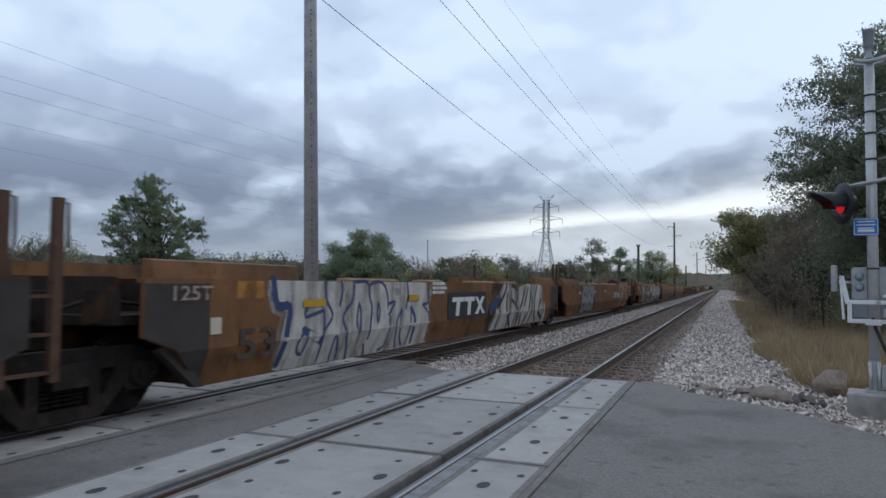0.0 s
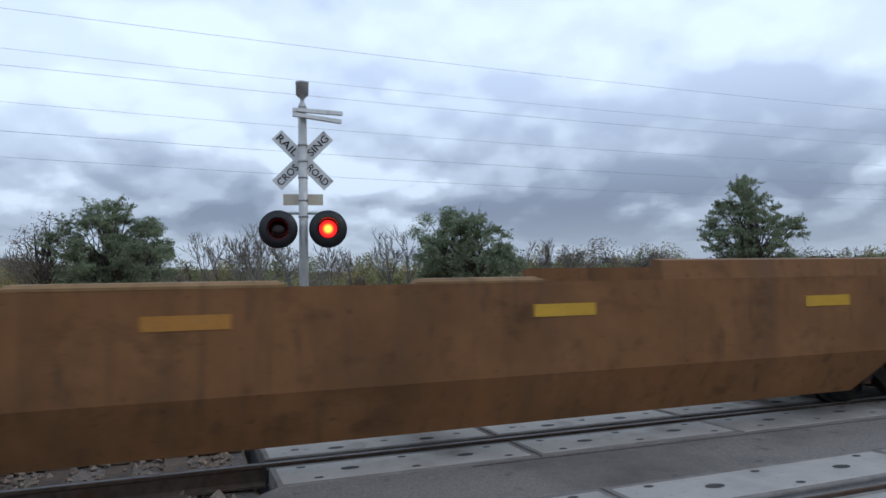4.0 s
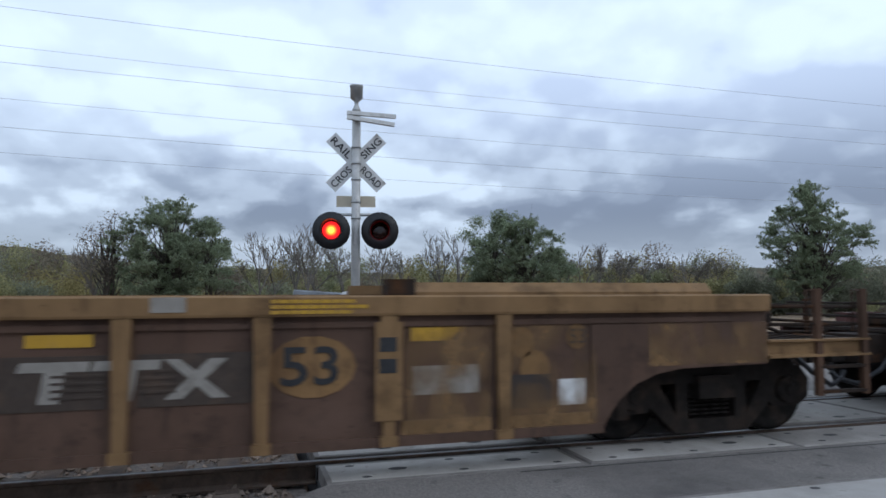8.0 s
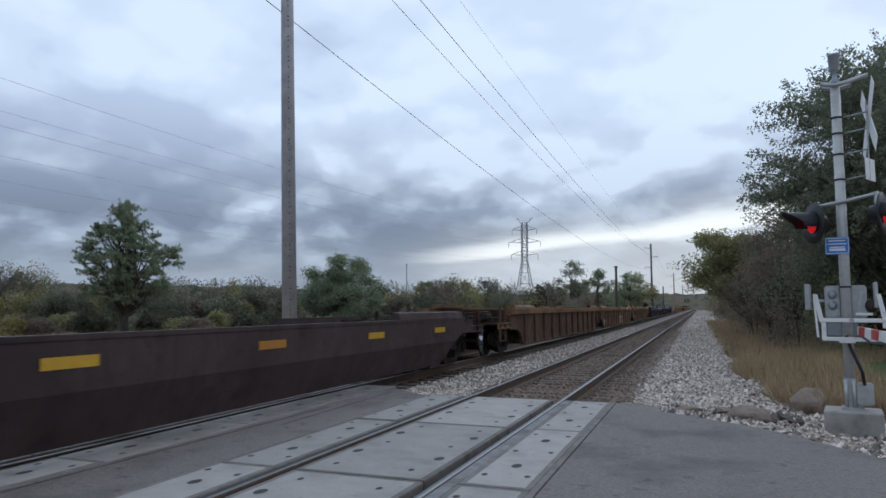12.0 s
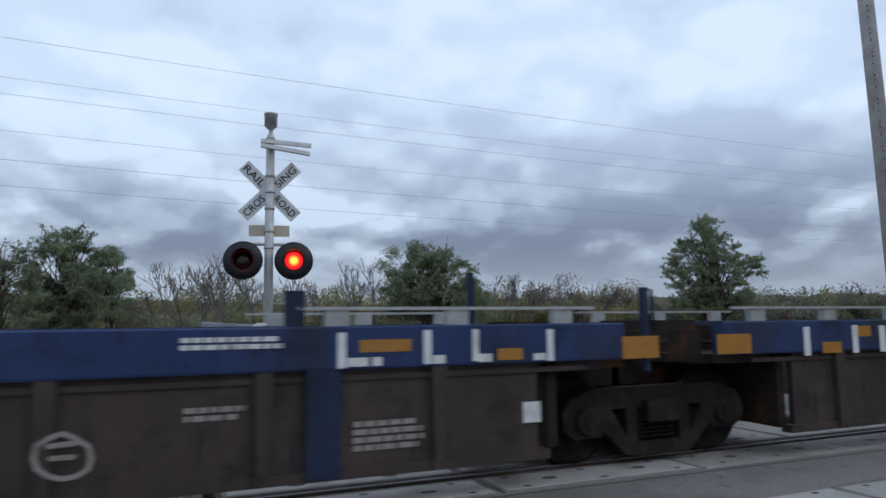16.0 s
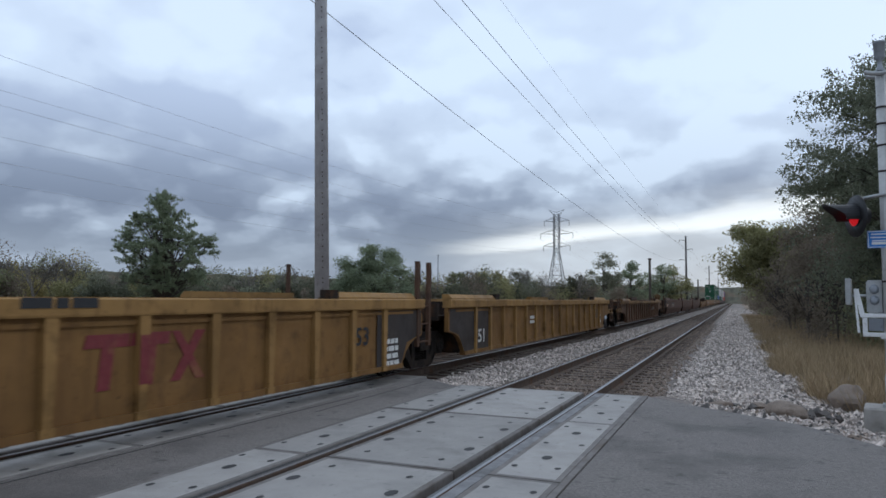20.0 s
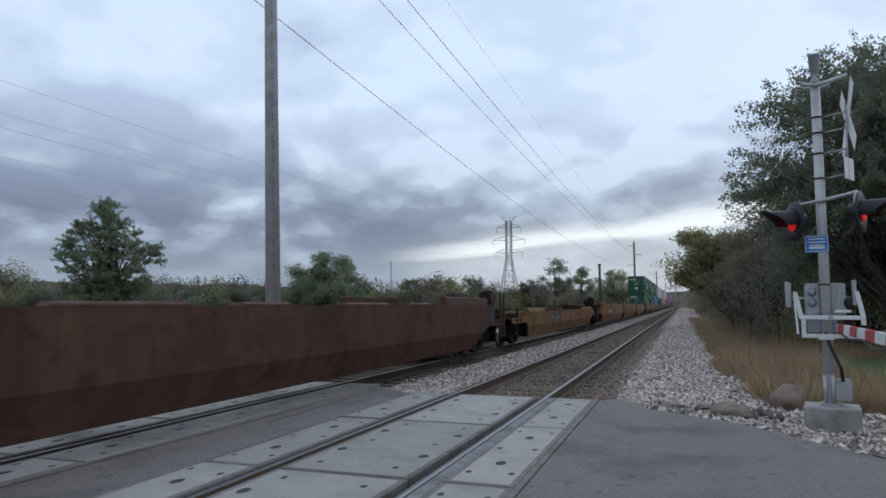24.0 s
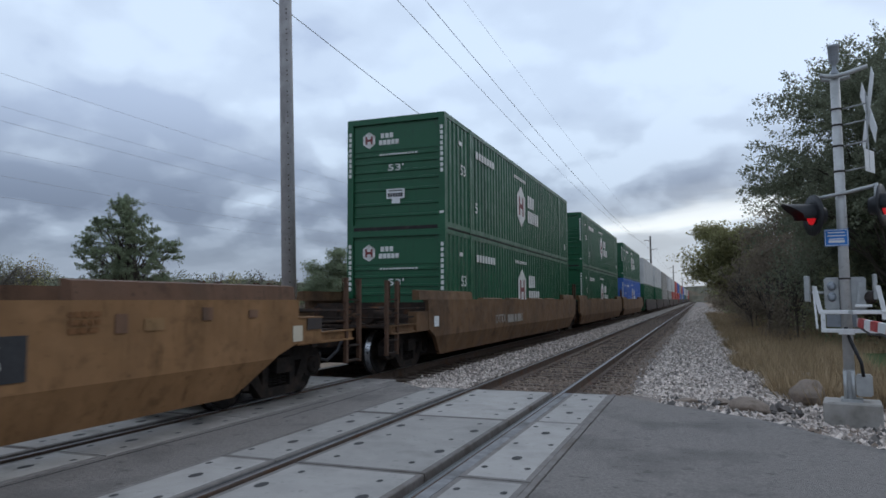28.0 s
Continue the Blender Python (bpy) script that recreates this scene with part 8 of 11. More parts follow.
for k in range(26):
    l = (21.6, 19.2, 21.6)[k % 3]
    fr, re = ("C", "J", "J")[k % 3], ("J", "J", "C")[k % 3]
    car = thing("well_car", "distant brown well car unit loaded with stacked containers", "well car", pose(TRACK_FAR, u, 0), group="train of well cars")
    ROLLING.append((car, u))
    bm = bmesh.new()
    e0, b0, e1, b1 = side_rows(fr, re, l)
    for s in (1, -1):
        prism_x(bm, [(b0, 0.25), (b1, 0.25), (b1 + 0.6, 0.74), (e1, 0.9), (e1, 1.44), (e0, 1.44), (e0, 0.9), (b0 - 0.6, 0.74)], *sorted((s * 1.42, s * 1.5)))
    part("side", bm, M["brown_dark" if k % 6 > 2 else "navy_grey"], car)
    bm = bmesh.new()
    box(bm, -1.3, 1.3, b0, b1, 0.26, 0.34)
    part("well_floor", bm, M["under"], car)
    truck(car, l, False)
    lo, hi = kinds[k % len(kinds)]
    for z, key in ((LOW, lo), (HIGH, hi)):
        container(u + l / 2 - BOX_L / 2, z, key, {"green_box": "green", "white_box": "white", "grey_box": "grey", "red_box": "red", "blue_box": "blue"}[key] + " container in the double stack of the train")
    u += l


# ---------------------------------------------------------------- paint marks on the cars
FACE, PLATE = NEAR_X + 0.010, 1.436


def guide_face(z):
    return 1.474 - (z - 1.48) * 0.158


def flat_plate(z):
    return 1.498


def text_rows(parent, y0, y1, z0, z1, n, mat, x):
    """Rows of small print too fine to read, as broken bars."""
    jig = np.random.default_rng(int(abs(y0 * 37 + z0 * 911)) + n)
    h = (z1 - z0) / (n * 1.5 - 0.5 if n > 1 else 1)
    out = []
    for k in range(n):
        z = z1 - h - k * h * 1.5
        y = y0
        end = y0 + (y1 - y0) * jig.uniform(0.8, 1.0)
        while y < end:
            w = h * jig.uniform(1.0, 3.2)
            out.append((y, min(y + w, end), z, z + h))
            y += w + h * 0.45
    bars(out, x, mat, parent)


# unit with white graffiti
lettering("125T", 0.9, 1.5, 1.23, 1.39, FACE, M["mark_tan"], car_1)
lettering("53", 1.94, 2.7, 0.51, 0.88, FACE, M["mark_soot"], car_1)
patch(car_1, [(1.93, 1.24), (2.45, 1.24), (2.45, 1.45), (1.93, 1.45)], M["mist_orange"], 0.002)
bars([(1.48, 1.66, 0.84, 1.03)], FACE, M["sign_tan"], car_1, "placard")
patch(car_1, [(2.49, 1.46), (6.18, 1.46), (7.78, 1.46), (7.85, 1.02), (7.88, 0.79), (7.97, 0.45), (7.99, 0.27), (6.53, 0.26), (5.28, 0.26), (4.41, 0.26), (3.65, 0.26), (2.96, 0.26), (2.79, 0.26), (2.71, 0.72), (2.81, 0.98), (2.61, 1.05), (2.50, 1.33)], M["mist_white"], 0.002)
patch(car_1, [(2.56, 1.46), (3.09, 1.46), (3.87, 1.46), (4.60, 1.46), (6.18, 1.46), (7.55, 1.46), (7.62, 1.08), (7.68, 0.91), (7.67, 0.64), (7.81, 0.28), (6.53, 0.26), (5.28, 0.26), (4.41, 0.26), (3.65, 0.26), (2.96, 0.26), (2.83, 0.29), (2.82, 0.71), (2.94, 1.05), (2.71, 1.11), (2.59, 1.33)], M["worn_white"], 0.0035)
scrawl(car_1, [[(2.64, 1.46), (2.73, 1.14), (3.01, 1.11), (2.96, 0.80), (2.89, 0.36)], [(3.36, 0.78), (3.84, 0.60)]], 0.12, M["spray_navy"], side_x, 0.005)
scrawl(car_1, [[(3.41, 1.07), (3.38, 0.96), (3.84, 1.04)], [(3.34, 0.74), (3.25, 0.63), (3.27, 0.50), (3.39, 0.44), (3.45, 0.58), (3.46, 0.66)], [(3.90, 1.46), (3.91, 1.20), (4.09, 0.96), (3.89, 0.75), (3.85, 0.63), (3.87, 0.50), (3.86, 0.30)], [(3.85, 1.04), (3.87, 0.91), (3.85, 0.71)], [(4.33, 1.46), (4.37, 1.32), (4.29, 1.10)], [(4.72, 1.46), (4.68, 1.18), (4.40, 0.93), (4.53, 0.67), (4.62, 0.49), (4.71, 0.26)], [(4.22, 0.26), (4.20, 0.52), (4.23, 0.67), (4.36, 0.46), (4.40, 0.29)], [(4.78, 1.45), (4.90, 1.46), (5.11, 1.46), (5.21, 1.38), (5.23, 1.22), (5.32, 1.03), (5.27, 0.76), (5.28, 0.53)], [(4.88, 1.11), (4.94, 1.00), (4.95, 0.78), (4.89, 0.66), (4.82, 0.87), (4.88, 1.11)], [(5.28, 0.28), (5.19, 0.44)], [(5.21, 1.40), (5.42, 1.46), (5.64, 1.45), (5.82, 1.34), (5.89, 1.16), (5.89, 1.02)], [(5.53, 1.12), (5.60, 0.98), (5.54, 0.77), (5.50, 0.93), (5.53, 1.12)], [(5.98, 0.87), (6.00, 0.57), (5.97, 0.36), (5.78, 0.30)], [(5.93, 1.09), (6.17, 1.11), (5.94, 0.91)], [(6.65, 1.46), (6.71, 1.25), (6.62, 0.99)], [(6.45, 0.97), (6.25, 0.76), (6.34, 0.45), (6.43, 0.30)], [(6.45, 0.97), (6.41, 0.70), (6.51, 0.47), (6.67, 0.32)], [(6.84, 0.94), (6.85, 0.52), (6.83, 0.33)], [(7.38, 1.03), (7.65, 0.86), (7.69, 0.58), (7.75, 0.32)], [(7.40, 1.06), (7.62, 1.08), (7.64, 1.43)]], 0.055, M["spray_navy"], side_x)
scrawl(car_1, [[(6.84, 0.99), (7.02, 0.81), (7.02, 0.62), (7.06, 0.36)]], 0.10, M["spray_navy"], side_x)
patch(car_1, [(6.14, 1.35), (6.39, 1.35), (6.40, 1.22), (6.15, 1.23)], M["mark_grey"], 0.006)
bars([(3.3, 3.88, 1.1, 1.2)], FACE + 0.012, M["reflect"], car_1, "reflector_strip")
bars([(6.71, 7.16, 1.12, 1.23)], FACE + 0.012, M["reflect"], car_1, "reflector_strip")
bars([(8.66, 11.17, 0.69, 1.26)], FACE, M["mark_black"], car_1, "logo_ground")
block_logo(car_1, 8.89, 11.05, 0.75, 1.15, M["mark_white"], FACE + 0.004)
patch(car_1, [(11.69, 1.46), (12.55, 1.46), (12.36, 1.20), (11.71, 0.85), (11.80, 0.28), (11.50, 0.26), (11.20, 0.66), (11.44, 0.93)], M["mist_black"], 0.002)
patch(car_1, [(12.08, 1.13), (12.70, 1.46), (13.33, 1.46), (13.89, 1.34), (14.78, 1.46), (15.75, 1.46), (16.66, 1.43), (16.97, 0.80), (17.49, 0.26), (16.32, 0.28), (15.02, 0.28), (13.94, 0.26), (11.74, 0.26), (11.70, 0.53), (11.99, 0.85)], M["worn_white"], 0.0035)
scrawl(car_1, [[(12.91, 1.46), (12.71, 1.20), (12.08, 0.84)], [(12.97, 1.20), (12.92, 0.75), (13.56, 0.29)], [(13.34, 1.04), (13.90, 0.79), (14.15, 0.35)], [(14.19, 0.78), (14.52, 0.33)], [(14.78, 1.39), (14.48, 1.02), (14.19, 0.78)], [(15.41, 1.46), (15.29, 1.01), (15.02, 0.51), (14.92, 0.35)], [(16.09, 1.43), (15.76, 0.83), (16.14, 0.36)], [(16.60, 0.98), (16.30, 0.64), (17.07, 0.36)], [(13.39, 1.42), (13.95, 1.27), (13.84, 0.95)], [(15.03, 1.34), (14.66, 0.85)]], 0.11, M["mark_black"], side_x)
scrawl(car_1, [[(11.53, 0.82), (12.27, 1.06)]], 0.22, M["spray_navy"], side_x)
text_rows(car_1, 7.84, 8.59, 1.24, 1.47, 3, M["mark_white"], FACE)
# unit with silver graffiti
bars([(3.28, 3.74, 1.08, 1.18)], FACE, M["reflect"], car_2, "reflector_strip")
patch(car_2, [(3.75, 1.39), (3.99, 1.46), (4.34, 1.46), (4.76, 1.46), (5.45, 1.46), (5.91, 1.46), (7.08, 1.46), (7.25, 1.34), (7.09, 1.06), (7.27, 0.74), (7.06, 0.47), (6.84, 0.29), (6.27, 0.27), (5.45, 0.27), (4.61, 0.27), (3.83, 0.27), (3.55, 0.27), (3.58, 0.45), (3.73, 0.52), (3.55, 0.68), (3.61, 0.87), (3.79, 0.92), (3.76, 1.2)], M["mist_violet"], 0.0014)
patch(car_2, [(3.81, 1.36), (4.03, 1.46), (4.38, 1.46), (4.78, 1.46), (5.45, 1.46), (5.9, 1.46), (7.02, 1.46), (7.19, 1.32), (7.04, 1.05), (7.21, 0.74), (7.0, 0.49), (6.8, 0.31), (6.24, 0.27), (5.45, 0.27), (4.63, 0.27), (3.88, 0.27), (3.61, 0.27), (3.64, 0.47), (3.79, 0.53), (3.61, 0.69), (3.67, 0.87), (3.85, 0.92), (3.82, 1.18)], M["mist_violet"], 0.0022)
patch(car_2, [(3.86, 1.34), (4.08, 1.46), (4.41, 1.46), (4.8, 1.46), (5.45, 1.46), (5.88, 1.46), (6.97, 1.46), (7.13, 1.3), (6.98, 1.04), (7.15, 0.75), (6.95, 0.51), (6.75, 0.34), (6.21, 0.3), (5.45, 0.29), (4.66, 0.29), (3.93, 0.3), (3.67, 0.3), (3.7, 0.49), (3.84, 0.55), (3.67, 0.7), (3.73, 0.87), (3.9, 0.92), (3.87, 1.17)], M["mist_violet"], 0.003)
patch(car_2, [(4.10, 1.46), (4.24, 1.49), (4.34, 1.45), (4.33, 1.37), (4.25, 1.27), (4.13, 1.26), (4.08, 1.34)], M["spray_silver"], 0.0045)
patch(car_2, [(4.34, 1.46), (4.68, 1.47), (4.79, 1.42), (4.79, 1.29), (4.72, 1.19), (4.65, 0.95), (4.59, 1.10), (4.42, 1.17), (4.36, 1.25), (4.29, 1.28), (4.33, 1.37)], M["spray_silver"], 0.004699999999999999)
patch(car_2, [(4.08, 1.24), (4.36, 1.25), (4.32, 1.19), (4.42, 1.15), (4.41, 1.06), (4.31, 1.05), (4.17, 1.20), (4.20, 0.73), (3.97, 0.71), (3.89, 0.81), (3.89, 0.92), (3.97, 1.14)], M["spray_silver"], 0.0049)
patch(car_2, [(4.19, 1.19), (4.31, 1.05), (4.46, 0.99), (4.69, 1.03), (4.85, 1.04), (4.86, 0.66), (4.74, 0.70), (4.44, 0.72), (4.20, 0.71)], M["spray_silver"], 0.0050999999999999995)
patch(car_2, [(3.96, 0.69), (4.12, 0.59), (4.18, 0.54), (4.22, 0.59), (4.42, 0.58), (4.37, 0.40), (4.23, 0.30), (4.10, 0.31), (4.00, 0.39), (3.92, 0.55)], M["spray_silver"], 0.0053)
patch(car_2, [(4.44, 0.70), (4.61, 0.69), (4.63, 0.30), (4.30, 0.30), (4.40, 0.40)], M["spray_silver"], 0.0055)
patch(car_2, [(3.80, 0.78), (3.89, 0.81), (3.95, 0.74), (3.94, 0.65), (3.88, 0.58), (3.80, 0.62)], M["spray_silver"], 0.0057)
patch(car_2, [(4.13, 0.67), (4.19, 0.69), (4.23, 0.62), (4.20, 0.57), (4.13, 0.57)], M["spray_silver"], 0.0059)
patch(car_2, [(4.84, 1.36), (5.03, 1.44), (5.24, 1.42), (5.37, 1.31), (5.43, 1.09), (5.44, 0.39), (5.24, 0.38), (4.66, 0.38), (4.63, 0.68), (4.86, 0.64), (4.89, 0.86), (4.86, 1.04), (4.76, 1.13)], M["spray_silver"], 0.0060999999999999995)
patch(car_2, [(5.46, 1.30), (5.61, 1.27), (5.73, 1.22), (5.93, 1.04), (6.05, 1.22), (6.09, 1.42), (5.96, 1.48), (5.64, 1.47), (5.49, 1.45)], M["spray_silver"], 0.0063)
patch(car_2, [(5.45, 1.04), (5.43, 1.25), (5.61, 1.19), (5.88, 1.03), (6.06, 0.95), (6.28, 0.80), (6.33, 0.62), (6.20, 0.42), (6.00, 0.32), (5.68, 0.32), (5.51, 0.39), (5.47, 0.77)], M["spray_silver"], 0.0065)
patch(car_2, [(6.06, 1.47), (6.31, 1.42), (6.82, 1.46), (6.84, 0.80), (6.69, 0.95), (6.41, 1.01), (6.07, 1.01), (6.02, 1.13), (6.11, 1.36)], M["spray_silver"], 0.006699999999999999)
patch(car_2, [(6.19, 1.00), (6.44, 0.99), (6.51, 0.76), (6.67, 0.62), (6.58, 0.51), (6.70, 0.40), (6.61, 0.35), (6.14, 0.32), (6.30, 0.42), (6.36, 0.59), (6.33, 0.77)], M["spray_silver"], 0.0069)
scrawl(car_2, [[(4.10, 1.46), (4.24, 1.49), (4.34, 1.45), (4.33, 1.37), (4.25, 1.27), (4.13, 1.26), (4.08, 1.34), (4.10, 1.46)], [(4.34, 1.46), (4.68, 1.47), (4.79, 1.42), (4.79, 1.29), (4.72, 1.19), (4.65, 0.95), (4.59, 1.10), (4.42, 1.17), (4.36, 1.25), (4.29, 1.28), (4.33, 1.37), (4.34, 1.46)], [(4.08, 1.24), (4.36, 1.25), (4.32, 1.19), (4.42, 1.15), (4.41, 1.06), (4.31, 1.05), (4.17, 1.20), (4.20, 0.73), (3.97, 0.71), (3.89, 0.81), (3.89, 0.92), (3.97, 1.14), (4.08, 1.24)], [(4.19, 1.19), (4.31, 1.05), (4.46, 0.99), (4.69, 1.03), (4.85, 1.04), (4.86, 0.66), (4.74, 0.70), (4.44, 0.72), (4.20, 0.71), (4.19, 1.19)], [(3.96, 0.69), (4.12, 0.59), (4.18, 0.54), (4.22, 0.59), (4.42, 0.58), (4.37, 0.40), (4.23, 0.30), (4.10, 0.31), (4.00, 0.39), (3.92, 0.55), (3.96, 0.69)], [(4.44, 0.70), (4.61, 0.69), (4.63, 0.30), (4.30, 0.30), (4.40, 0.40), (4.44, 0.70)], [(3.80, 0.78), (3.89, 0.81), (3.95, 0.74), (3.94, 0.65), (3.88, 0.58), (3.80, 0.62), (3.80, 0.78)], [(4.13, 0.67), (4.19, 0.69), (4.23, 0.62), (4.20, 0.57), (4.13, 0.57), (4.13, 0.67)], [(4.84, 1.36), (5.03, 1.44), (5.24, 1.42), (5.37, 1.31), (5.43, 1.09), (5.44, 0.39), (5.24, 0.38), (4.66, 0.38), (4.63, 0.68), (4.86, 0.64), (4.89, 0.86), (4.86, 1.04), (4.76, 1.13), (4.84, 1.36)], [(5.46, 1.30), (5.61, 1.27), (5.73, 1.22), (5.93, 1.04), (6.05, 1.22), (6.09, 1.42), (5.96, 1.48), (5.64, 1.47), (5.49, 1.45), (5.46, 1.30)], [(5.45, 1.04), (5.43, 1.25), (5.61, 1.19), (5.88, 1.03), (6.06, 0.95), (6.28, 0.80), (6.33, 0.62), (6.20, 0.42), (6.00, 0.32), (5.68, 0.32), (5.51, 0.39), (5.47, 0.77), (5.45, 1.04)], [(6.06, 1.47), (6.31, 1.42), (6.82, 1.46), (6.84, 0.80), (6.69, 0.95), (6.41, 1.01), (6.07, 1.01), (6.02, 1.13), (6.11, 1.36), (6.06, 1.47)], [(6.19, 1.00), (6.44, 0.99), (6.51, 0.76), (6.67, 0.62), (6.58, 0.51), (6.70, 0.40), (6.61, 0.35), (6.14, 0.32), (6.30, 0.42), (6.36, 0.59), (6.33, 0.77), (6.19, 1.00)]], 0.028, M["spray_purple"], side_x)
patch(car_2, [(5.09, 1.13), (5.14, 1.22), (5.21, 1.23), (5.24, 1.10), (5.22, 0.92), (5.16, 0.84), (5.10, 0.90), (5.08, 1.01)], M["spray_navy"], 0.0085)
patch(car_2, [(4.87, 1.21), (4.91, 1.22), (4.94, 1.06), (4.92, 0.91), (4.89, 0.85), (4.87, 0.96), (4.88, 1.09)], M["spray_navy"], 0.0085)
patch(car_2, [(5.62, 0.78), (5.80, 0.74), (5.83, 0.57), (5.67, 0.62), (5.59, 0.70)], M["spray_navy"], 0.0085)
patch(car_2, [(6.45, 0.99), (6.69, 0.95), (6.83, 0.79), (6.81, 0.64), (6.65, 0.58), (6.53, 0.75)], M["spray_navy"], 0.0085)
patch(car_2, [(5.67, 1.22), (5.83, 1.18), (5.93, 1.05), (5.79, 1.08), (5.65, 1.16)], M["spray_navy"], 0.0085)
patch(car_2, [(4.34, 1.05), (4.44, 1.10), (4.55, 1.04), (4.44, 1.01)], M["spray_navy"], 0.0085)
patch(car_2, [(4.20, 0.71), (4.41, 0.71), (4.36, 0.62), (4.24, 0.61)], M["spray_navy"], 0.0085)
bars([(6.59, 7.02, 1.12, 1.21)], FACE + 0.012, M["reflect"], car_2, "reflector_strip")
bars([(9.62, 10.08, 1.11, 1.22)], FACE, M["reflect"], car_2, "reflector_strip")
scrawl(car_2, [[(7.33, 1.43), (7.58, 1.25), (7.77, 1.43), (7.53, 1.07), (7.84, 1.13)], [(7.91, 1.13), (8.54, 1.24), (9.16, 1.02), (10.04, 1.08)], [(7.35, 0.93), (7.59, 0.99), (7.91, 0.90)]], 0.03, M["mark_black"], side_x)
bars([(13.41, 14.85, 0.75, 1.09)], FACE, M["mark_black"], car_2, "number_plate")
lettering("DTTX 727880", 12.62, 14.68, 0.81, 1.07, FACE, M["mark_white"], car_2, 0.12)
scrawl(car_2, [[(14.60, 1.26), (14.64, 1.37), (14.82, 1.34), (14.80, 1.21), (14.64, 1.17), (14.60, 1.26)], [(15.17, 1.32), (15.35, 1.49), (15.19, 1.55), (15.01, 1.25), (14.92, 0.98), (15.02, 0.71), (14.89, 0.37)], [(15.24, 1.58), (15.45, 1.44), (15.73, 1.54), (15.63, 1.10), (15.74, 0.94), (15.28, 0.32)], [(15.47, 1.05), (15.58, 0.81), (15.74, 1.09)], [(15.96, 1.54), (15.97, 1.24), (16.21, 1.34), (16.09, 0.98), (15.91, 0.99), (16.16, 0.62), (15.90, 0.31)], [(16.40, 1.39), (16.60, 1.51), (16.67, 1.39), (16.40, 1.34)], [(17.03, 1.68), (16.75, 1.12), (16.82, 0.73), (16.69, 0.36)], [(17.00, 1.34), (17.19, 1.22), (17.42, 0.92), (17.35, 0.40)], [(17.50, 1.69), (17.19, 1.22), (17.50, 0.98), (17.66, 1.52)], [(17.83, 1.58), (17.67, 1.03), (17.93, 0.72), (17.76, 0.37), (17.20, 0.25)], [(16.31, 1.23), (16.47, 1.28), (16.48, 1.02), (16.31, 1.23)]], 0.045, M["spray_white"], side_x)
bars([(16.02, 16.47, 1.13, 1.22)], FACE + 0.01, M["reflect"], car_2, "reflector_strip")
bars([(17.99, 18.46, 1.3, 1.49)], FACE, M["reflect_o"], car_2, "reflector_strip")
bars([(19.17, 19.68, 1.1, 1.4)], FACE, M["sign_white"], car_2, "placard")
bars([(19.22, 19.62, 1.15, 1.35)], FACE + 0.004, M["deckgrey"], car_2, "placard_face")
# unit with bubble graffiti
lettering("53", 3.96, 4.56, 0.52, 0.92, FACE, M["mark_black"], car_3)
patch(car_3, [(4.53, 0.71), (4.58, 0.86), (4.75, 0.96), (4.73, 1.22), (4.78, 1.43), (4.92, 1.50), (5.04, 1.49), (5.14, 1.39), (5.19, 1.49), (5.34, 1.51), (5.43, 1.43), (5.56, 1.48), (5.71, 1.45), (5.89, 1.50), (6.01, 1.44), (6.06, 1.36), (6.37, 1.48), (6.43, 1.40), (6.42, 1.07), (6.57, 1.00), (6.37, 0.76), (6.57, 0.71), (6.60, 0.54), (6.49, 0.34), (6.30, 0.28), (6.11, 0.33), (5.79, 0.33), (5.37, 0.33), (4.96, 0.31), (4.70, 0.36), (4.58, 0.49)], M["mark_black"], 0.003)
patch(car_3, [(4.77, 1.32), (4.82, 1.42), (4.92, 1.47), (5.02, 1.44), (5.11, 1.36), (5.15, 1.24), (5.16, 0.97), (5.02, 0.92), (4.91, 0.94), (4.80, 1.00), (4.77, 1.15)], M["spray_silver"], 0.0045)
patch(car_3, [(5.15, 1.39), (5.23, 1.46), (5.34, 1.47), (5.39, 1.40), (5.41, 1.22), (5.43, 0.93), (5.34, 0.96), (5.20, 0.97), (5.19, 1.24)], M["spray_silver"], 0.004699999999999999)
patch(car_3, [(5.44, 1.36), (5.53, 1.44), (5.65, 1.45), (5.74, 1.40), (5.83, 1.26), (5.92, 1.07), (5.96, 0.81), (5.97, 0.68), (5.88, 0.68), (5.83, 0.81), (5.78, 0.92), (5.67, 0.99), (5.52, 0.99), (5.45, 0.94)], M["spray_silver"], 0.0049)
patch(car_3, [(5.78, 1.42), (5.89, 1.47), (5.98, 1.44), (6.02, 1.36), (6.02, 1.03), (6.00, 0.97), (5.93, 1.10), (5.85, 1.29)], M["spray_silver"], 0.0050999999999999995)
patch(car_3, [(6.07, 1.32), (6.36, 1.45), (6.39, 1.38), (6.38, 1.13), (6.25, 1.04), (6.18, 1.01), (6.51, 1.01), (6.49, 0.94), (6.25, 0.71), (6.20, 0.74), (6.30, 0.90), (6.05, 0.93), (6.04, 0.96), (6.05, 1.15)], M["spray_silver"], 0.0053)
patch(car_3, [(6.25, 0.69), (6.47, 0.71), (6.55, 0.62), (6.55, 0.50), (6.47, 0.36), (6.30, 0.31), (6.14, 0.35), (6.11, 0.40), (6.16, 0.60)], M["spray_silver"], 0.0055)
patch(car_3, [(5.98, 0.89), (6.06, 0.80), (6.11, 0.64), (6.08, 0.42), (5.92, 0.36), (5.84, 0.37), (5.97, 0.53), (6.01, 0.71)], M["spray_silver"], 0.0057)
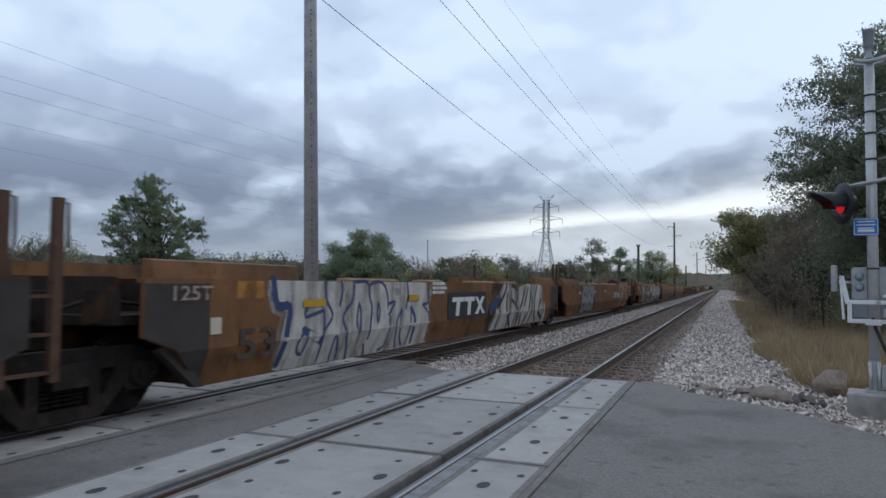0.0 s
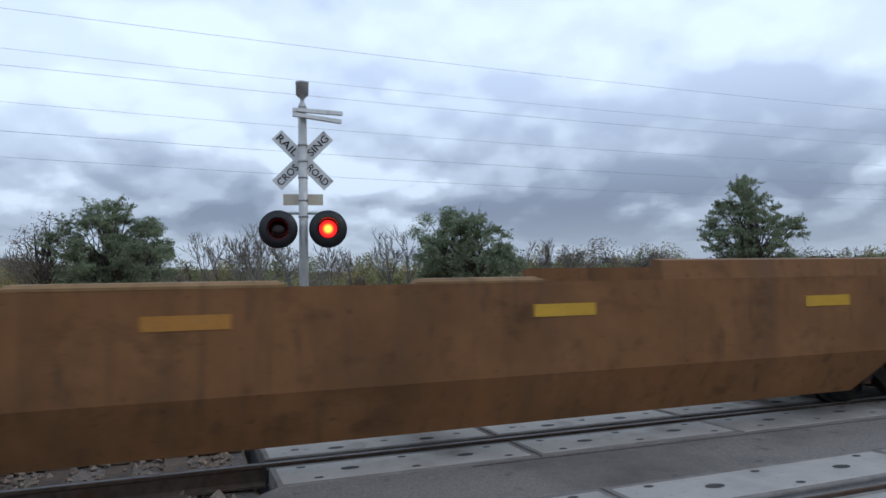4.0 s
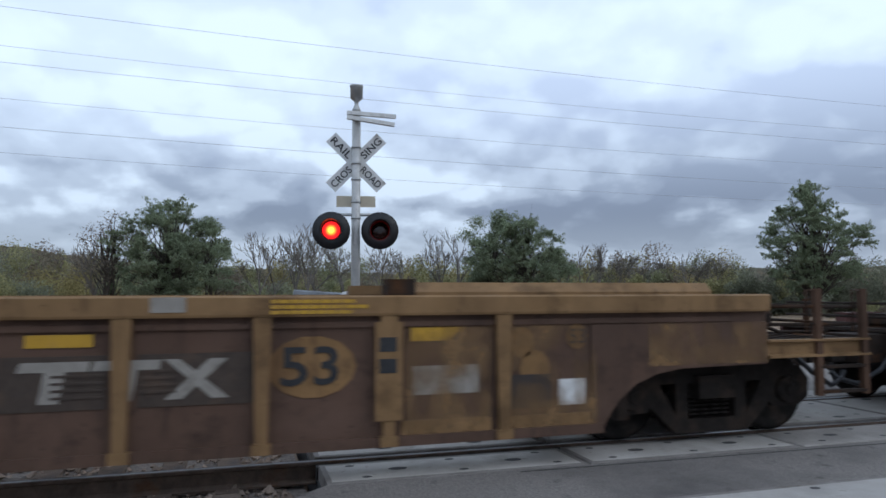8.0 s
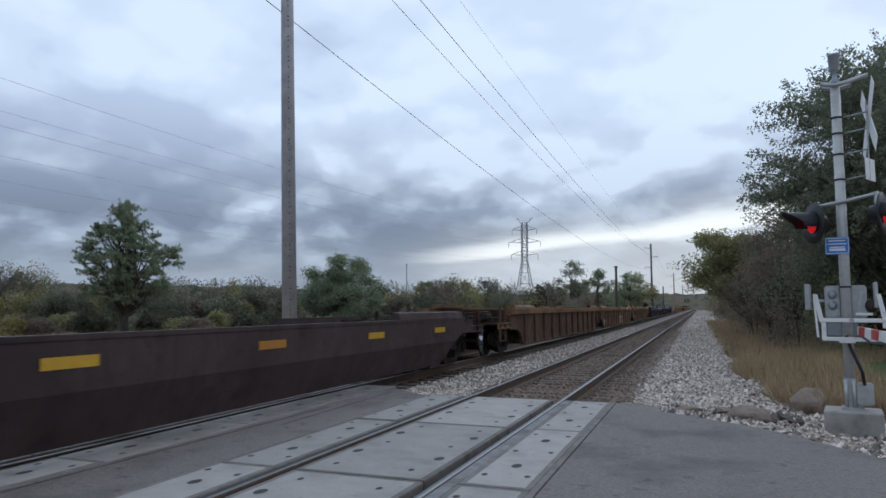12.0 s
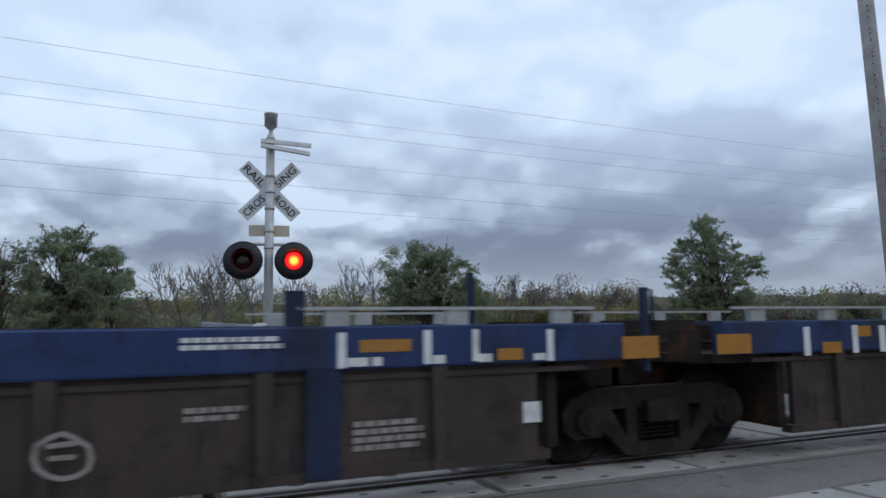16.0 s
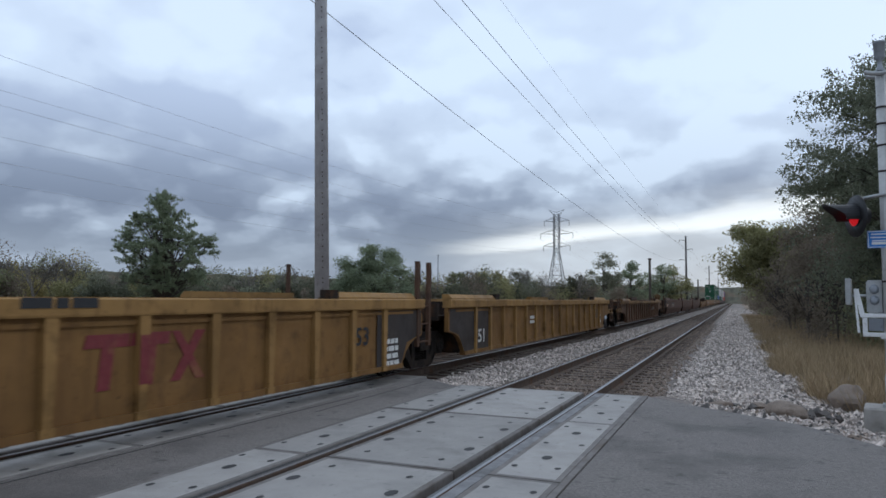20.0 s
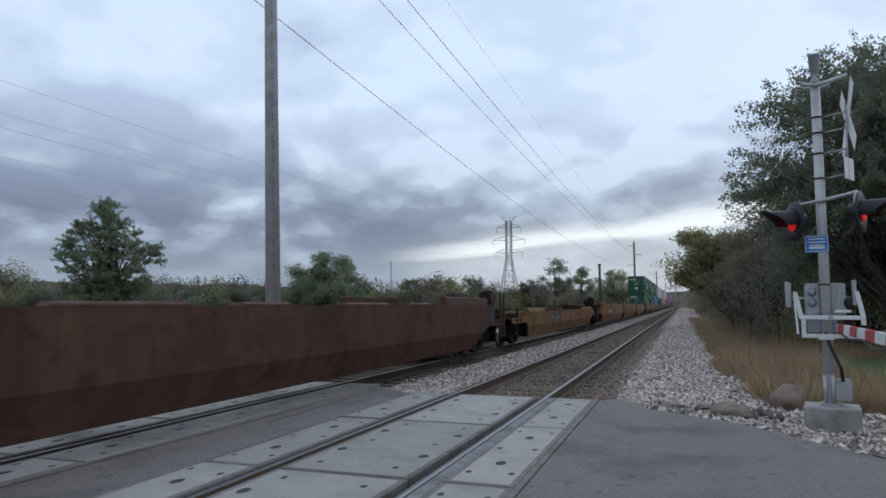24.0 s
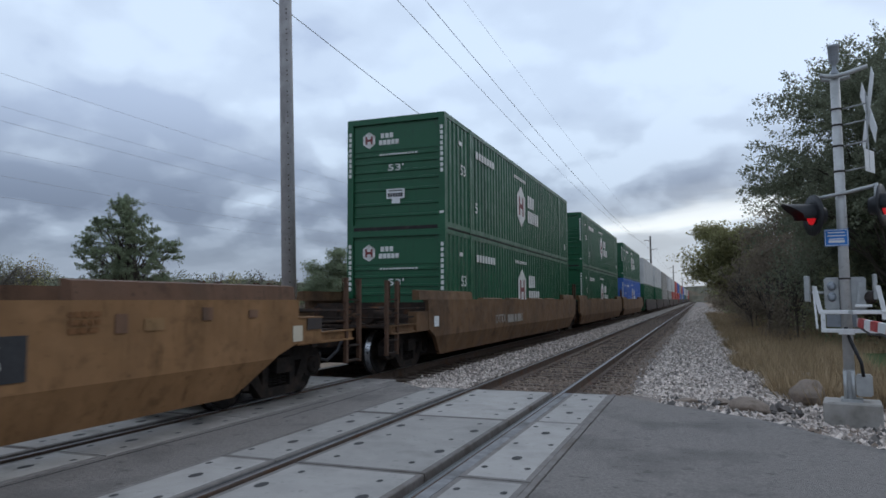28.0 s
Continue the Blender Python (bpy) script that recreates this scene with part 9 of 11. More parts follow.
patch(car_3, [(4.61, 0.73), (4.65, 0.85), (4.79, 0.90), (4.93, 0.84), (5.03, 0.74), (5.08, 0.68), (5.15, 0.51), (5.34, 0.74), (5.06, 0.76), (5.04, 0.89), (5.22, 0.93), (5.37, 0.86), (5.45, 0.75), (5.46, 0.59), (5.43, 0.46), (5.31, 0.36), (5.02, 0.32), (4.76, 0.38), (4.63, 0.51)], M["spray_silver"], 0.0059)
patch(car_3, [(5.48, 0.88), (5.60, 0.93), (5.74, 0.87), (5.80, 0.78), (5.81, 0.68), (5.72, 0.66), (5.70, 0.78), (5.68, 0.66), (5.59, 0.65), (5.68, 0.58), (5.64, 0.48), (5.79, 0.53), (5.90, 0.60), (5.95, 0.63), (5.93, 0.55), (5.81, 0.42), (5.68, 0.35), (5.70, 0.44), (5.54, 0.34), (5.39, 0.34), (5.49, 0.47), (5.51, 0.67)], M["spray_silver"], 0.0060999999999999995)
patch(car_3, [(4.87, 1.32), (4.93, 1.38), (4.97, 1.34), (4.96, 1.27), (5.01, 1.22), (4.99, 1.16), (4.90, 1.15), (4.86, 1.20), (4.89, 1.26)], M["spray_dusk"], 0.0085)
patch(car_3, [(5.40, 1.40), (5.22, 1.38), (5.20, 1.28), (5.30, 1.26), (5.40, 1.30)], M["mark_grey"], 0.0085)
patch(car_3, [(4.71, 0.68), (4.85, 0.66), (4.98, 0.68), (4.99, 0.58), (4.96, 0.43), (4.95, 0.54), (4.83, 0.52), (4.73, 0.62)], M["spray_dusk"], 0.0085)
scrawl(car_3, [[(3.55, 1.63), (3.47, 1.65), (3.43, 1.57), (3.47, 1.50), (3.56, 1.52), (3.56, 1.58), (3.50, 1.58)], [(3.63, 1.65), (3.75, 1.65), (3.75, 1.51), (3.63, 1.51), (3.75, 1.51), (3.75, 1.58), (3.66, 1.58)], [(3.81, 1.51), (3.82, 1.66), (3.89, 1.57), (3.96, 1.66), (3.97, 1.51)], [(4.09, 1.66), (4.09, 1.52)], [(4.37, 1.52), (4.37, 1.67), (4.27, 1.66), (4.25, 1.61), (4.37, 1.60), (4.24, 1.52)], [(4.45, 1.66), (4.55, 1.68), (4.60, 1.60), (4.55, 1.52), (4.45, 1.54), (4.45, 1.60), (4.52, 1.60)]], 0.035, M["spray_silver"], guide_face)
bars([(5.09, 5.56, 1.12, 1.21)], FACE + 0.012, M["reflect"], car_3, "reflector_strip")
bars([(8.26, 8.67, 1.1, 1.24)], FACE, M["reflect_o"], car_3, "reflector_strip")
bars([(6.83, 9.98, 0.73, 1.06)], FACE, M["mark_black"], car_3, "number_plate")
lettering("DTTX", 6.96, 7.98, 0.795, 1.01, FACE, M["mark_white"], car_3, 0.26)
lettering("732827", 8.30, 9.78, 0.775, 1.00, FACE, M["mark_white"], car_3, 0.26)
for cy, cz, ry, rz in ((9.45, 1.28, 0.66, 0.155), (9.42, 0.52, 0.74, 0.165)):
    ring = [2 * math.pi * k / 66 for k in range(67)]
    puffs = [1 + 0.24 * abs(math.sin(a * 5.5)) for a in ring]
    scrawl(car_3, [[(cy + ry * w * math.cos(a), cz + rz * w * math.sin(a)) for a, w in zip(ring, puffs)]], 0.024, M["spray_white"], side_x, 0.0135)
# dark plate stands in for the shade inside an opening of the guide
bars([(2.88, 3.16, 1.485, 1.60)], 1.462, M["gap_dark"], car_3, "guide_opening")
bars([(2.80, 2.88, 1.44, 1.63), (3.16, 3.24, 1.44, 1.63)], 1.472, M["brown_a"], car_3, "guide_post")
bars([(2.655, 2.672, 0.84, 1.44)], FACE - 0.007, M["gap_dark"], car_3, "plate_seam")
scrawl(car_3, [[(9.05, 1.09), (9.14, 1.36), (9.30, 1.15), (9.47, 1.36), (9.64, 1.14), (9.82, 1.36), (9.93, 1.20)], [(8.88, 0.50), (9.04, 0.67), (9.20, 0.43), (9.45, 0.66), (9.70, 0.41), (9.97, 0.61)]], 0.05, M["mark_black"], side_x)
bars([(3.49, 3.68, 0.85, 1.05)], FACE, M["reflect"], car_3, "placard")
text_rows(car_3, 2.73, 3.27, 1.2, 1.38, 4, M["sign_tan"], FACE)
bars([(2.1, 2.62, 1.21, 1.43)], FACE, M["reflect_o"], car_3, "reflector_strip")
spray(car_3, 11.02, 11.94, 0.94, 1.46, [1, 6], M["spray_white"], M["mark_red"], 0.12, side_x, rim=0.03, layer=0)
patch(car_3, [(12.53, 1.47), (12.48, 0.98), (12.40, 0.75), (12.08, 0.58), (12.08, 0.29), (14.82, 0.29), (16.87, 0.21), (18.93, 0.21), (18.88, 0.70), (18.44, 0.80), (17.92, 0.94), (17.93, 1.43), (14.81, 1.47)], M["spray_dusk"], 0.0015)
patch(car_3, [(17.92, 0.94), (18.45, 0.92), (18.54, 1.19), (18.81, 1.42), (19.09, 1.47), (19.21, 1.31), (19.07, 0.95), (18.79, 0.78), (18.88, 0.70), (18.44, 0.80)], M["mark_red"], 0.002)
dots(car_3, 105, 12.56, 18.45, 0.62, 1.22, 0.025, 0.075, M["spray_aqua"], 5)
dots(car_3, 34, 12.56, 18.45, 0.7, 1.3, 0.025, 0.06, M["spray_silver"], 8, 0.0055)
dots(car_3, 16, 12.56, 18.45, 0.38, 0.5, 0.08, 0.16, M["mark_black"], 9, 0.0042)
scrawl(car_3, [[(12.54, 1.44), (12.43, 1.26), (12.45, 1.07), (12.54, 0.98)], [(12.08, 0.71), (12.35, 0.71), (12.49, 0.77), (12.55, 0.87)], [(12.13, 0.47), (12.30, 0.41), (12.55, 0.51), (12.81, 0.78), (13.08, 0.79), (13.36, 0.60), (13.40, 0.40)], [(13.20, 1.43), (13.34, 1.30), (13.36, 1.07)], [(13.28, 1.10), (13.14, 0.88), (13.25, 0.89), (13.59, 0.95), (13.72, 1.43)], [(13.48, 0.92), (13.72, 0.73), (13.75, 0.26)], [(13.91, 1.32), (13.86, 1.03), (13.98, 1.16), (14.17, 1.18), (14.32, 1.02), (14.32, 0.86), (14.19, 0.75), (13.95, 0.74)], [(13.95, 0.74), (14.16, 0.56), (14.15, 0.28)], [(14.30, 1.43), (14.33, 1.13), (14.54, 0.70), (14.60, 0.48), (14.53, 0.27)], [(14.67, 0.53), (14.84, 0.63), (15.04, 0.57), (15.28, 0.44)], [(15.03, 1.42), (15.05, 1.00), (15.18, 0.72), (15.32, 0.66), (15.67, 0.77)], [(15.67, 0.77), (15.53, 0.54), (15.31, 0.27)]], 0.085, M["spray_white"], side_x)
scrawl(car_3, [[(14.64, 1.42), (14.71, 1.01), (14.84, 0.64)]], 0.2, M["spray_white"], side_x)
scrawl(car_3, [[(15.35, 1.24), (15.47, 1.16), (15.50, 1.00)], [(15.47, 1.18), (15.73, 1.28), (15.94, 1.35), (15.97, 1.31)], [(15.73, 1.27), (15.79, 1.19), (15.94, 1.14), (16.06, 1.19), (16.15, 1.31), (16.14, 1.43)], [(16.06, 1.19), (16.11, 1.06), (16.04, 0.93), (15.89, 0.82), (15.69, 0.77)], [(16.09, 1.02), (16.37, 1.01)], [(16.57, 1.29), (16.42, 1.18), (16.36, 1.01), (16.41, 0.83), (16.55, 0.69), (16.78, 0.65), (16.64, 0.40)], [(15.79, 0.76), (15.80, 0.44)], [(15.69, 0.78), (15.57, 0.71), (15.37, 0.27)], [(15.98, 0.81), (16.15, 0.85), (16.24, 0.71), (16.37, 0.53), (16.51, 0.47)], [(16.93, 1.42), (16.90, 1.26), (16.95, 1.12), (17.07, 1.07)], [(16.90, 0.81), (17.17, 1.02), (17.43, 1.25)], [(16.97, 0.69), (17.11, 0.70), (17.26, 0.86)], [(17.20, 0.74), (17.16, 0.52), (17.13, 0.28)], [(17.37, 1.06), (17.36, 0.84), (17.65, 0.83), (17.67, 1.41)], [(17.68, 1.14), (17.89, 1.10), (18.11, 0.97), (18.50, 0.86), (18.79, 0.86), (19.05, 1.00), (19.11, 1.39)], [(17.46, 0.45), (17.56, 0.63), (17.78, 0.73), (17.99, 0.75), (18.15, 0.54), (18.38, 0.42), (18.61, 0.46), (18.65, 0.56)], [(18.51, 0.87), (18.57, 1.19), (18.74, 1.24), (18.74, 0.91)]], 0.075, M["spray_white"], side_x)
patch(car_3, [(13.35, 1.20), (13.34, 1.29), (13.31, 1.35), (13.26, 1.38), (13.20, 1.35), (13.17, 1.29), (13.15, 1.20), (13.17, 1.11), (13.20, 1.05), (13.25, 1.02), (13.30, 1.04), (13.34, 1.11)], M["spray_white"], 0.0075)
patch(car_3, [(16.13, 0.40), (16.12, 0.48), (16.07, 0.54), (16.02, 0.57), (15.96, 0.55), (15.92, 0.49), (15.91, 0.42), (15.92, 0.33), (15.96, 0.27), (16.02, 0.25), (16.07, 0.26), (16.11, 0.32)], M["spray_white"], 0.0075)
patch(car_3, [(16.89, 0.96), (16.88, 1.04), (16.84, 1.10), (16.79, 1.12), (16.74, 1.10), (16.70, 1.05), (16.69, 0.97), (16.70, 0.90), (16.74, 0.84), (16.79, 0.82), (16.84, 0.83), (16.88, 0.89)], M["spray_white"], 0.0075)
patch(car_3, [(18.59, 0.69), (18.57, 0.75), (18.52, 0.81), (18.44, 0.83), (18.37, 0.81), (18.31, 0.77), (18.29, 0.71), (18.31, 0.64), (18.36, 0.59), (18.44, 0.57), (18.51, 0.58), (18.57, 0.62)], M["spray_white"], 0.0075)
patch(car_3, [(17.90, 0.33), (17.88, 0.41), (17.84, 0.46), (17.77, 0.49), (17.71, 0.47), (17.66, 0.42), (17.64, 0.35), (17.66, 0.28), (17.70, 0.23), (17.77, 0.20), (17.83, 0.21), (17.88, 0.26)], M["spray_white"], 0.0075)
patch(car_3, [(13.13, 0.40), (13.10, 0.49), (13.03, 0.56), (12.92, 0.58), (12.81, 0.57), (12.73, 0.51), (12.71, 0.43), (12.73, 0.34), (12.81, 0.27), (12.92, 0.24), (13.02, 0.26), (13.10, 0.31)], M["spray_white"], 0.0075)
patch(car_3, [(12.61, 0.76), (12.59, 0.82), (12.54, 0.86), (12.48, 0.88), (12.41, 0.87), (12.36, 0.83), (12.35, 0.78), (12.36, 0.72), (12.41, 0.68), (12.48, 0.66), (12.54, 0.67), (12.59, 0.71)], M["spray_white"], 0.0075)
patch(car_3, [(16.09, 0.43), (16.08, 0.46), (16.07, 0.48), (16.06, 0.49), (16.05, 0.48), (16.04, 0.46), (16.04, 0.43), (16.04, 0.40), (16.05, 0.38), (16.06, 0.37), (16.07, 0.38), (16.08, 0.40)], M["mark_red"], 0.009)
patch(car_3, [(16.97, 1.02), (16.96, 1.04), (16.94, 1.06), (16.91, 1.07), (16.89, 1.06), (16.86, 1.05), (16.86, 1.03), (16.86, 1.00), (16.88, 0.98), (16.91, 0.98), (16.94, 0.98), (16.96, 1.00)], M["mark_red"], 0.009)
patch(car_3, [(18.64, 0.71), (18.63, 0.74), (18.60, 0.76), (18.57, 0.77), (18.53, 0.76), (18.51, 0.74), (18.50, 0.72), (18.51, 0.69), (18.53, 0.67), (18.57, 0.66), (18.60, 0.67), (18.63, 0.69)], M["mark_red"], 0.009)
patch(car_3, [(13.16, 0.44), (13.15, 0.50), (13.13, 0.54), (13.11, 0.55), (13.08, 0.54), (13.06, 0.50), (13.05, 0.45), (13.06, 0.40), (13.08, 0.36), (13.10, 0.34), (13.13, 0.35), (13.15, 0.39)], M["mark_red"], 0.009)
bars([(14.89, 15.35, 1.07, 1.18)], FACE + 0.008, M["reflect"], car_3, "reflector_strip")
bars([(18.0, 18.44, 1.09, 1.19)], FACE + 0.008, M["reflect"], car_3, "reflector_strip")
# dull brown ribbed car
bars([(14.84, 15.28, 1.3, 1.41)], FACE, M["reflect"], car_6, "reflector_strip")
bars([(18.31, 18.78, 1.25, 1.36)], FACE, M["reflect"], car_6, "reflector_strip")
bars([(20.98, 21.9, 1.22, 1.33)], FACE, M["reflect"], car_6, "reflector_strip")
bars([(19.15, 19.57, 0.42, 0.73)], PLATE, M["mark_white"], car_6, "placard")
bars([(19.18, 19.53, 0.45, 0.7)], PLATE + 0.004, M["deckgrey"], car_6, "placard_face")
bars([(19.66, 19.9, 0.42, 0.65)], PLATE, M["sign_white"], car_6, "placard")
text_rows(car_6, 20.61, 21.29, 0.78, 0.86, 1, M["reflect"], PLATE)
bars([(19.41, 19.7, 0.93, 1.12)], PLATE, M["sign_tan"], car_6, "placard")
bars([(2.95, 3.61, 1.33, 1.44)], FACE, M["reflect"], car_6, "reflector_strip")
bars([(5.43, 5.82, 1.28, 1.39)], FACE, M["reflect"], car_6, "reflector_strip")
bars([(8.03, 8.47, 1.26, 1.38)], FACE, M["reflect"], car_6, "reflector_strip")
bars([(4.06, 4.27, 0.48, 0.7)], PLATE, M["sign_tan"], car_6, "placard")
# dirty yellow low car
bars([(16.43, 16.9, 0.96, 1.09)], FACE, M["reflect"], car_7, "reflector_strip")
bars([(16.16, 16.42, 0.97, 1.1)], FACE, M["mark_grey"], car_7, "stencil")
block_logo(car_7, 14.22, 15.72, 0.41, 0.89, M["mark_red"], PLATE)
bars([(16.37, 16.73, 0.44, 0.69)], PLATE, M["mark_black"], car_7, "placard")
bars([(16.39, 16.71, 0.53, 0.62)], PLATE + 0.004, M["mark_grey"], car_7, "placard_face")
bars([(14.24, 14.62, 0.99, 1.11)], FACE, M["reflect_o"], car_7, "reflector_strip")
bars([(6.13, 8.25, 0.39, 0.65)], PLATE, M["mark_black"], car_7, "number_plate")
lettering("DTTX 466300", 6.23, 8.14, 0.42, 0.62, PLATE + 0.006, M["mark_grey"], car_7)
lettering("53", 10.39, 10.72, 0.57, 0.84, PLATE + 0.006, M["mark_black"], car_7)
# tan low car
lettering("53", 16.87, 17.29, 0.48, 0.73, FACE, M["mark_soot"], car_8)
bars([(18.98, 19.46, 0.91, 1.1)], FACE, M["reflect_o"], car_8, "reflector_strip")
bars([(15.41, 15.83, 1.01, 1.09)], FACE, M["reflect_o"], car_8, "reflector_strip")
bars([(19.05, 19.54, 0.49, 0.73)], FACE, M["mark_soot"], car_8, "placard")
text_rows(car_8, 14.52, 15.78, 0.83, 0.98, 2, M["mark_rust"], FACE)
lettering("FEC 70983", 7.14, 8.9, 0.87, 1.06, FACE, M["mark_black"], car_8)
bars([(2.2, 9.4, 1.10, 1.172), (9.6, 12.1, 1.10, 1.172), (12.25, 14.9, 1.10, 1.172), (15.05, 16.7, 1.10, 1.172)], FACE + 0.006, M["stripe_yellow"], car_8, "chord_stripe")
patch(car_8, [(11.04, 0.91), (11.18, 0.89), (11.31, 0.91), (11.45, 0.87), (11.65, 0.87), (11.89, 0.82), (11.97, 0.74), (11.88, 0.70), (11.62, 0.70), (11.31, 0.70), (11.09, 0.70), (11.00, 0.79)], M["yellow_b"], 0.004)
scrawl(car_8, [[(10.40, 1.11), (10.68, 0.93), (11.57, 0.92), (12.53, 0.94), (12.86, 1.11)]], 0.025, M["rust_plate"], side_x)
scrawl(car_8, [[(10.15, 1.12), (10.04, 1.08), (9.99, 0.99), (10.06, 0.87), (10.19, 0.82)]], 0.06, M["tan"], side_x)
text_rows(car_8, 18.28, 18.98, 0.98, 1.08, 1, M["mark_rust"], FACE)
# brown car with faded yellow posts
bars([(14.98, 15.80, 0.62, 1.0), (16.00, 16.82, 0.62, 1.0)], PLATE, M["mark_soot"], car_9, "logo_ground")
block_logo(car_9, 15.22, 16.63, 0.67, 0.96, M["mark_grey"], PLATE + 0.005)
bars([(15.44, 15.80, 0.70 + 0.05 * k, 0.718 + 0.05 * k) for k in range(4)] + [(16.02, 16.26, 0.72 + 0.05 * k, 0.738 + 0.05 * k) for k in range(4)], PLATE + 0.010, M["mark_soot"], car_9, "logo_stripe")
patch(car_9, [(17.24 + 0.34 * math.cos(k * 0.4488), 0.87 + 0.24 * math.sin(k * 0.4488)) for k in range(14)], M["tan_dark"], 0.0, lambda z: PLATE + 0.002, "stencil_ground")
for y, z, r in ((18.42, 1.06, 0.09), (18.98, 1.02, 0.12), (19.50, 1.06, 0.10), (19.10, 0.80, 0.14)):
    patch(car_9, [(y + r * math.cos(k * 0.5236), z + r * 1.1 * math.sin(k * 0.5236)) for k in range(12)], M["tan_dark"], 0.0, lambda z: PLATE + 0.002, "stencil_ground")
for y0, y1, z0, z1 in ((20.2, 21.5, 0.78, 1.16), (17.98, 18.70, 0.30, 1.16), (18.82, 19.68, 0.30, 1.16), (2.2, 3.4, 0.6, 1.16), (3.5, 4.4, 0.3, 1.16)):
    patch(car_9, [(y0, z0), (y1, z0), (y1, z1), (y0, z1)], M["mist_tan"], 0.0, lambda z: 1.4495, "worn_paint")
lettering("45", 18.36, 18.50, 1.00, 1.12, PLATE + 0.006, M["mark_soot"], car_9)
lettering("53", 19.42, 19.58, 1.00, 1.13, PLATE + 0.006, M["mark_soot"], car_9)
lettering("53", 17.0, 17.44, 0.73, 1.03, PLATE + 0.006, M["mark_black"], car_9)
bars([(18.02, 18.47, 1.05, 1.16)], PLATE, M["reflect"], car_9, "reflector_strip")
bars([(19.88, 20.25, 0.98, 1.16)], PLATE, M["reflect"], car_9, "reflector_strip")
bars([(15.27, 15.7, 1.06, 1.15)], PLATE, M["reflect"], car_9, "reflector_strip")
bars([(18.03, 18.6, 0.62, 0.85)], PLATE, M["mark_grey"], car_9, "placard")
bars([(19.32, 19.57, 0.48, 0.7)], PLATE, M["sign_white"], car_9, "placard")
bars([(18.86, 19.25, 0.47, 0.75)], PLATE, M["deckgrey"], car_9, "placard")
bars([(17.94, 18.66, 0.24, 0.42)], PLATE, M["tan"], car_9, "stencil_ground")
bars([(18.86, 19.62, 0.25, 0.41)], PLATE, M["tan"], car_9, "stencil_ground")
bars([(16.08, 16.32, 1.3, 1.41)], FACE, M["mark_grey"], car_9, "placard")
text_rows(car_9, 16.92, 17.68, 1.28, 1.39, 3, M["reflect"], FACE)
bars([(20.28, 20.94, 0.82, 1.15)], PLATE, M["tan"], car_9, "stencil_ground")
text_rows(car_9, 20.32, 20.82, 0.94, 1.07, 1, M["mark_black"], PLATE + 0.004)
bars([(17.72, 17.94, 0.44, 1.21)], 1.5, M["tan"], car_9, "stencil_ground")
text_rows(car_9, 17.75, 17.91, 0.81, 1.09, 2, M["mark_black"], 1.504)
bars([(2.31, 2.76, 0.94, 1.14)], PLATE + 0.014, M["reflect"], car_9, "reflector_strip")
bars([(3.59, 3.82, 0.49, 0.7)], PLATE, M["sign_white"], car_9, "placard")
bars([(3.54, 4.19, 0.25, 0.42)], PLATE, M["tan"], car_9, "stencil_ground")
bars([(4.5, 5.3, 0.24, 0.42)], PLATE, M["tan"], car_9, "stencil_ground")
bars([(5.76, 6.25, 1.08, 1.18)], PLATE, M["reflect"], car_9, "reflector_strip")
patch(car_9, [(3.82, 1.04), (3.80, 1.09), (3.76, 1.13), (3.71, 1.15), (3.66, 1.14), (3.62, 1.10), (3.60, 1.04), (3.62, 0.99), (3.66, 0.95), (3.71, 0.93), (3.76, 0.94), (3.80, 0.98)], M["tan"], -0.06)
patch(car_9, [(4.84, 1.01), (4.83, 1.07), (4.79, 1.12), (4.73, 1.14), (4.67, 1.12), (4.62, 1.08), (4.61, 1.02), (4.62, 0.95), (4.66, 0.91), (4.72, 0.89), (4.78, 0.90), (4.83, 0.95)], M["tan"], -0.06)
patch(car_9, [(4.38, 0.88), (4.36, 0.95), (4.30, 1.01), (4.23, 1.03), (4.15, 1.01), (4.10, 0.96), (4.08, 0.89), (4.10, 0.82), (4.15, 0.77), (4.23, 0.75), (4.30, 0.76), (4.36, 0.81)], M["brown_post"], -0.06)
lettering("20", 5.47, 5.59, 0.99, 1.09, PLATE + 0.006, M["mark_black"], car_9)
lettering("40", 5.46, 5.59, 0.84, 0.95, PLATE + 0.006, M["mark_black"], car_9)
lettering("DTTX", 5.85, 6.31, 0.77, 0.94, PLATE + 0.006, M["mark_grey"], car_9, 0.1)
text_rows(car_9, 6.58, 7.2, 0.77, 0.94, 1, M["mark_grey"], PLATE)
# maroon low car
lettering("53", 16.83, 17.3, 0.48, 0.74, FACE, M["mark_rust"], car_10)
bars([(15.91, 16.34, 0.99, 1.09)], FACE, M["reflect_o"], car_10, "reflector_strip")
bars([(17.91, 18.37, 1.01, 1.12)], FACE, M["reflect_o"], car_10, "reflector_strip")
bars([(19.79, 20.71, 1.01, 1.12)], FACE, M["reflect_o"], car_10, "reflector_strip")
bars([(17.5, 17.74, 0.8, 1.02)], FACE, M["mark_tan"], car_10, "placard")
text_rows(car_10, 17.76, 18.13, 0.81, 1.0, 4, M["mark_tan"], FACE)
text_rows(car_10, 18.27, 18.47, 0.85, 0.99, 2, M["mark_tan"], FACE)
text_rows(car_10, 18.7, 18.93, 0.86, 1.0, 2, M["mark_tan"], FACE)
text_rows(car_10, 19.0, 19.35, 1.01, 1.08, 2, M["mark_tan"], FACE)
text_rows(car_10, 19.22, 19.71, 0.88, 0.98, 2, M["mark_tan"], FACE)
text_rows(car_10, 20.01, 20.68, 0.8, 1.0, 2, M["mark_tan"], FACE)
text_rows(car_10, 16.42, 16.94, 1.03, 1.08, 1, M["mark_tan"], FACE)
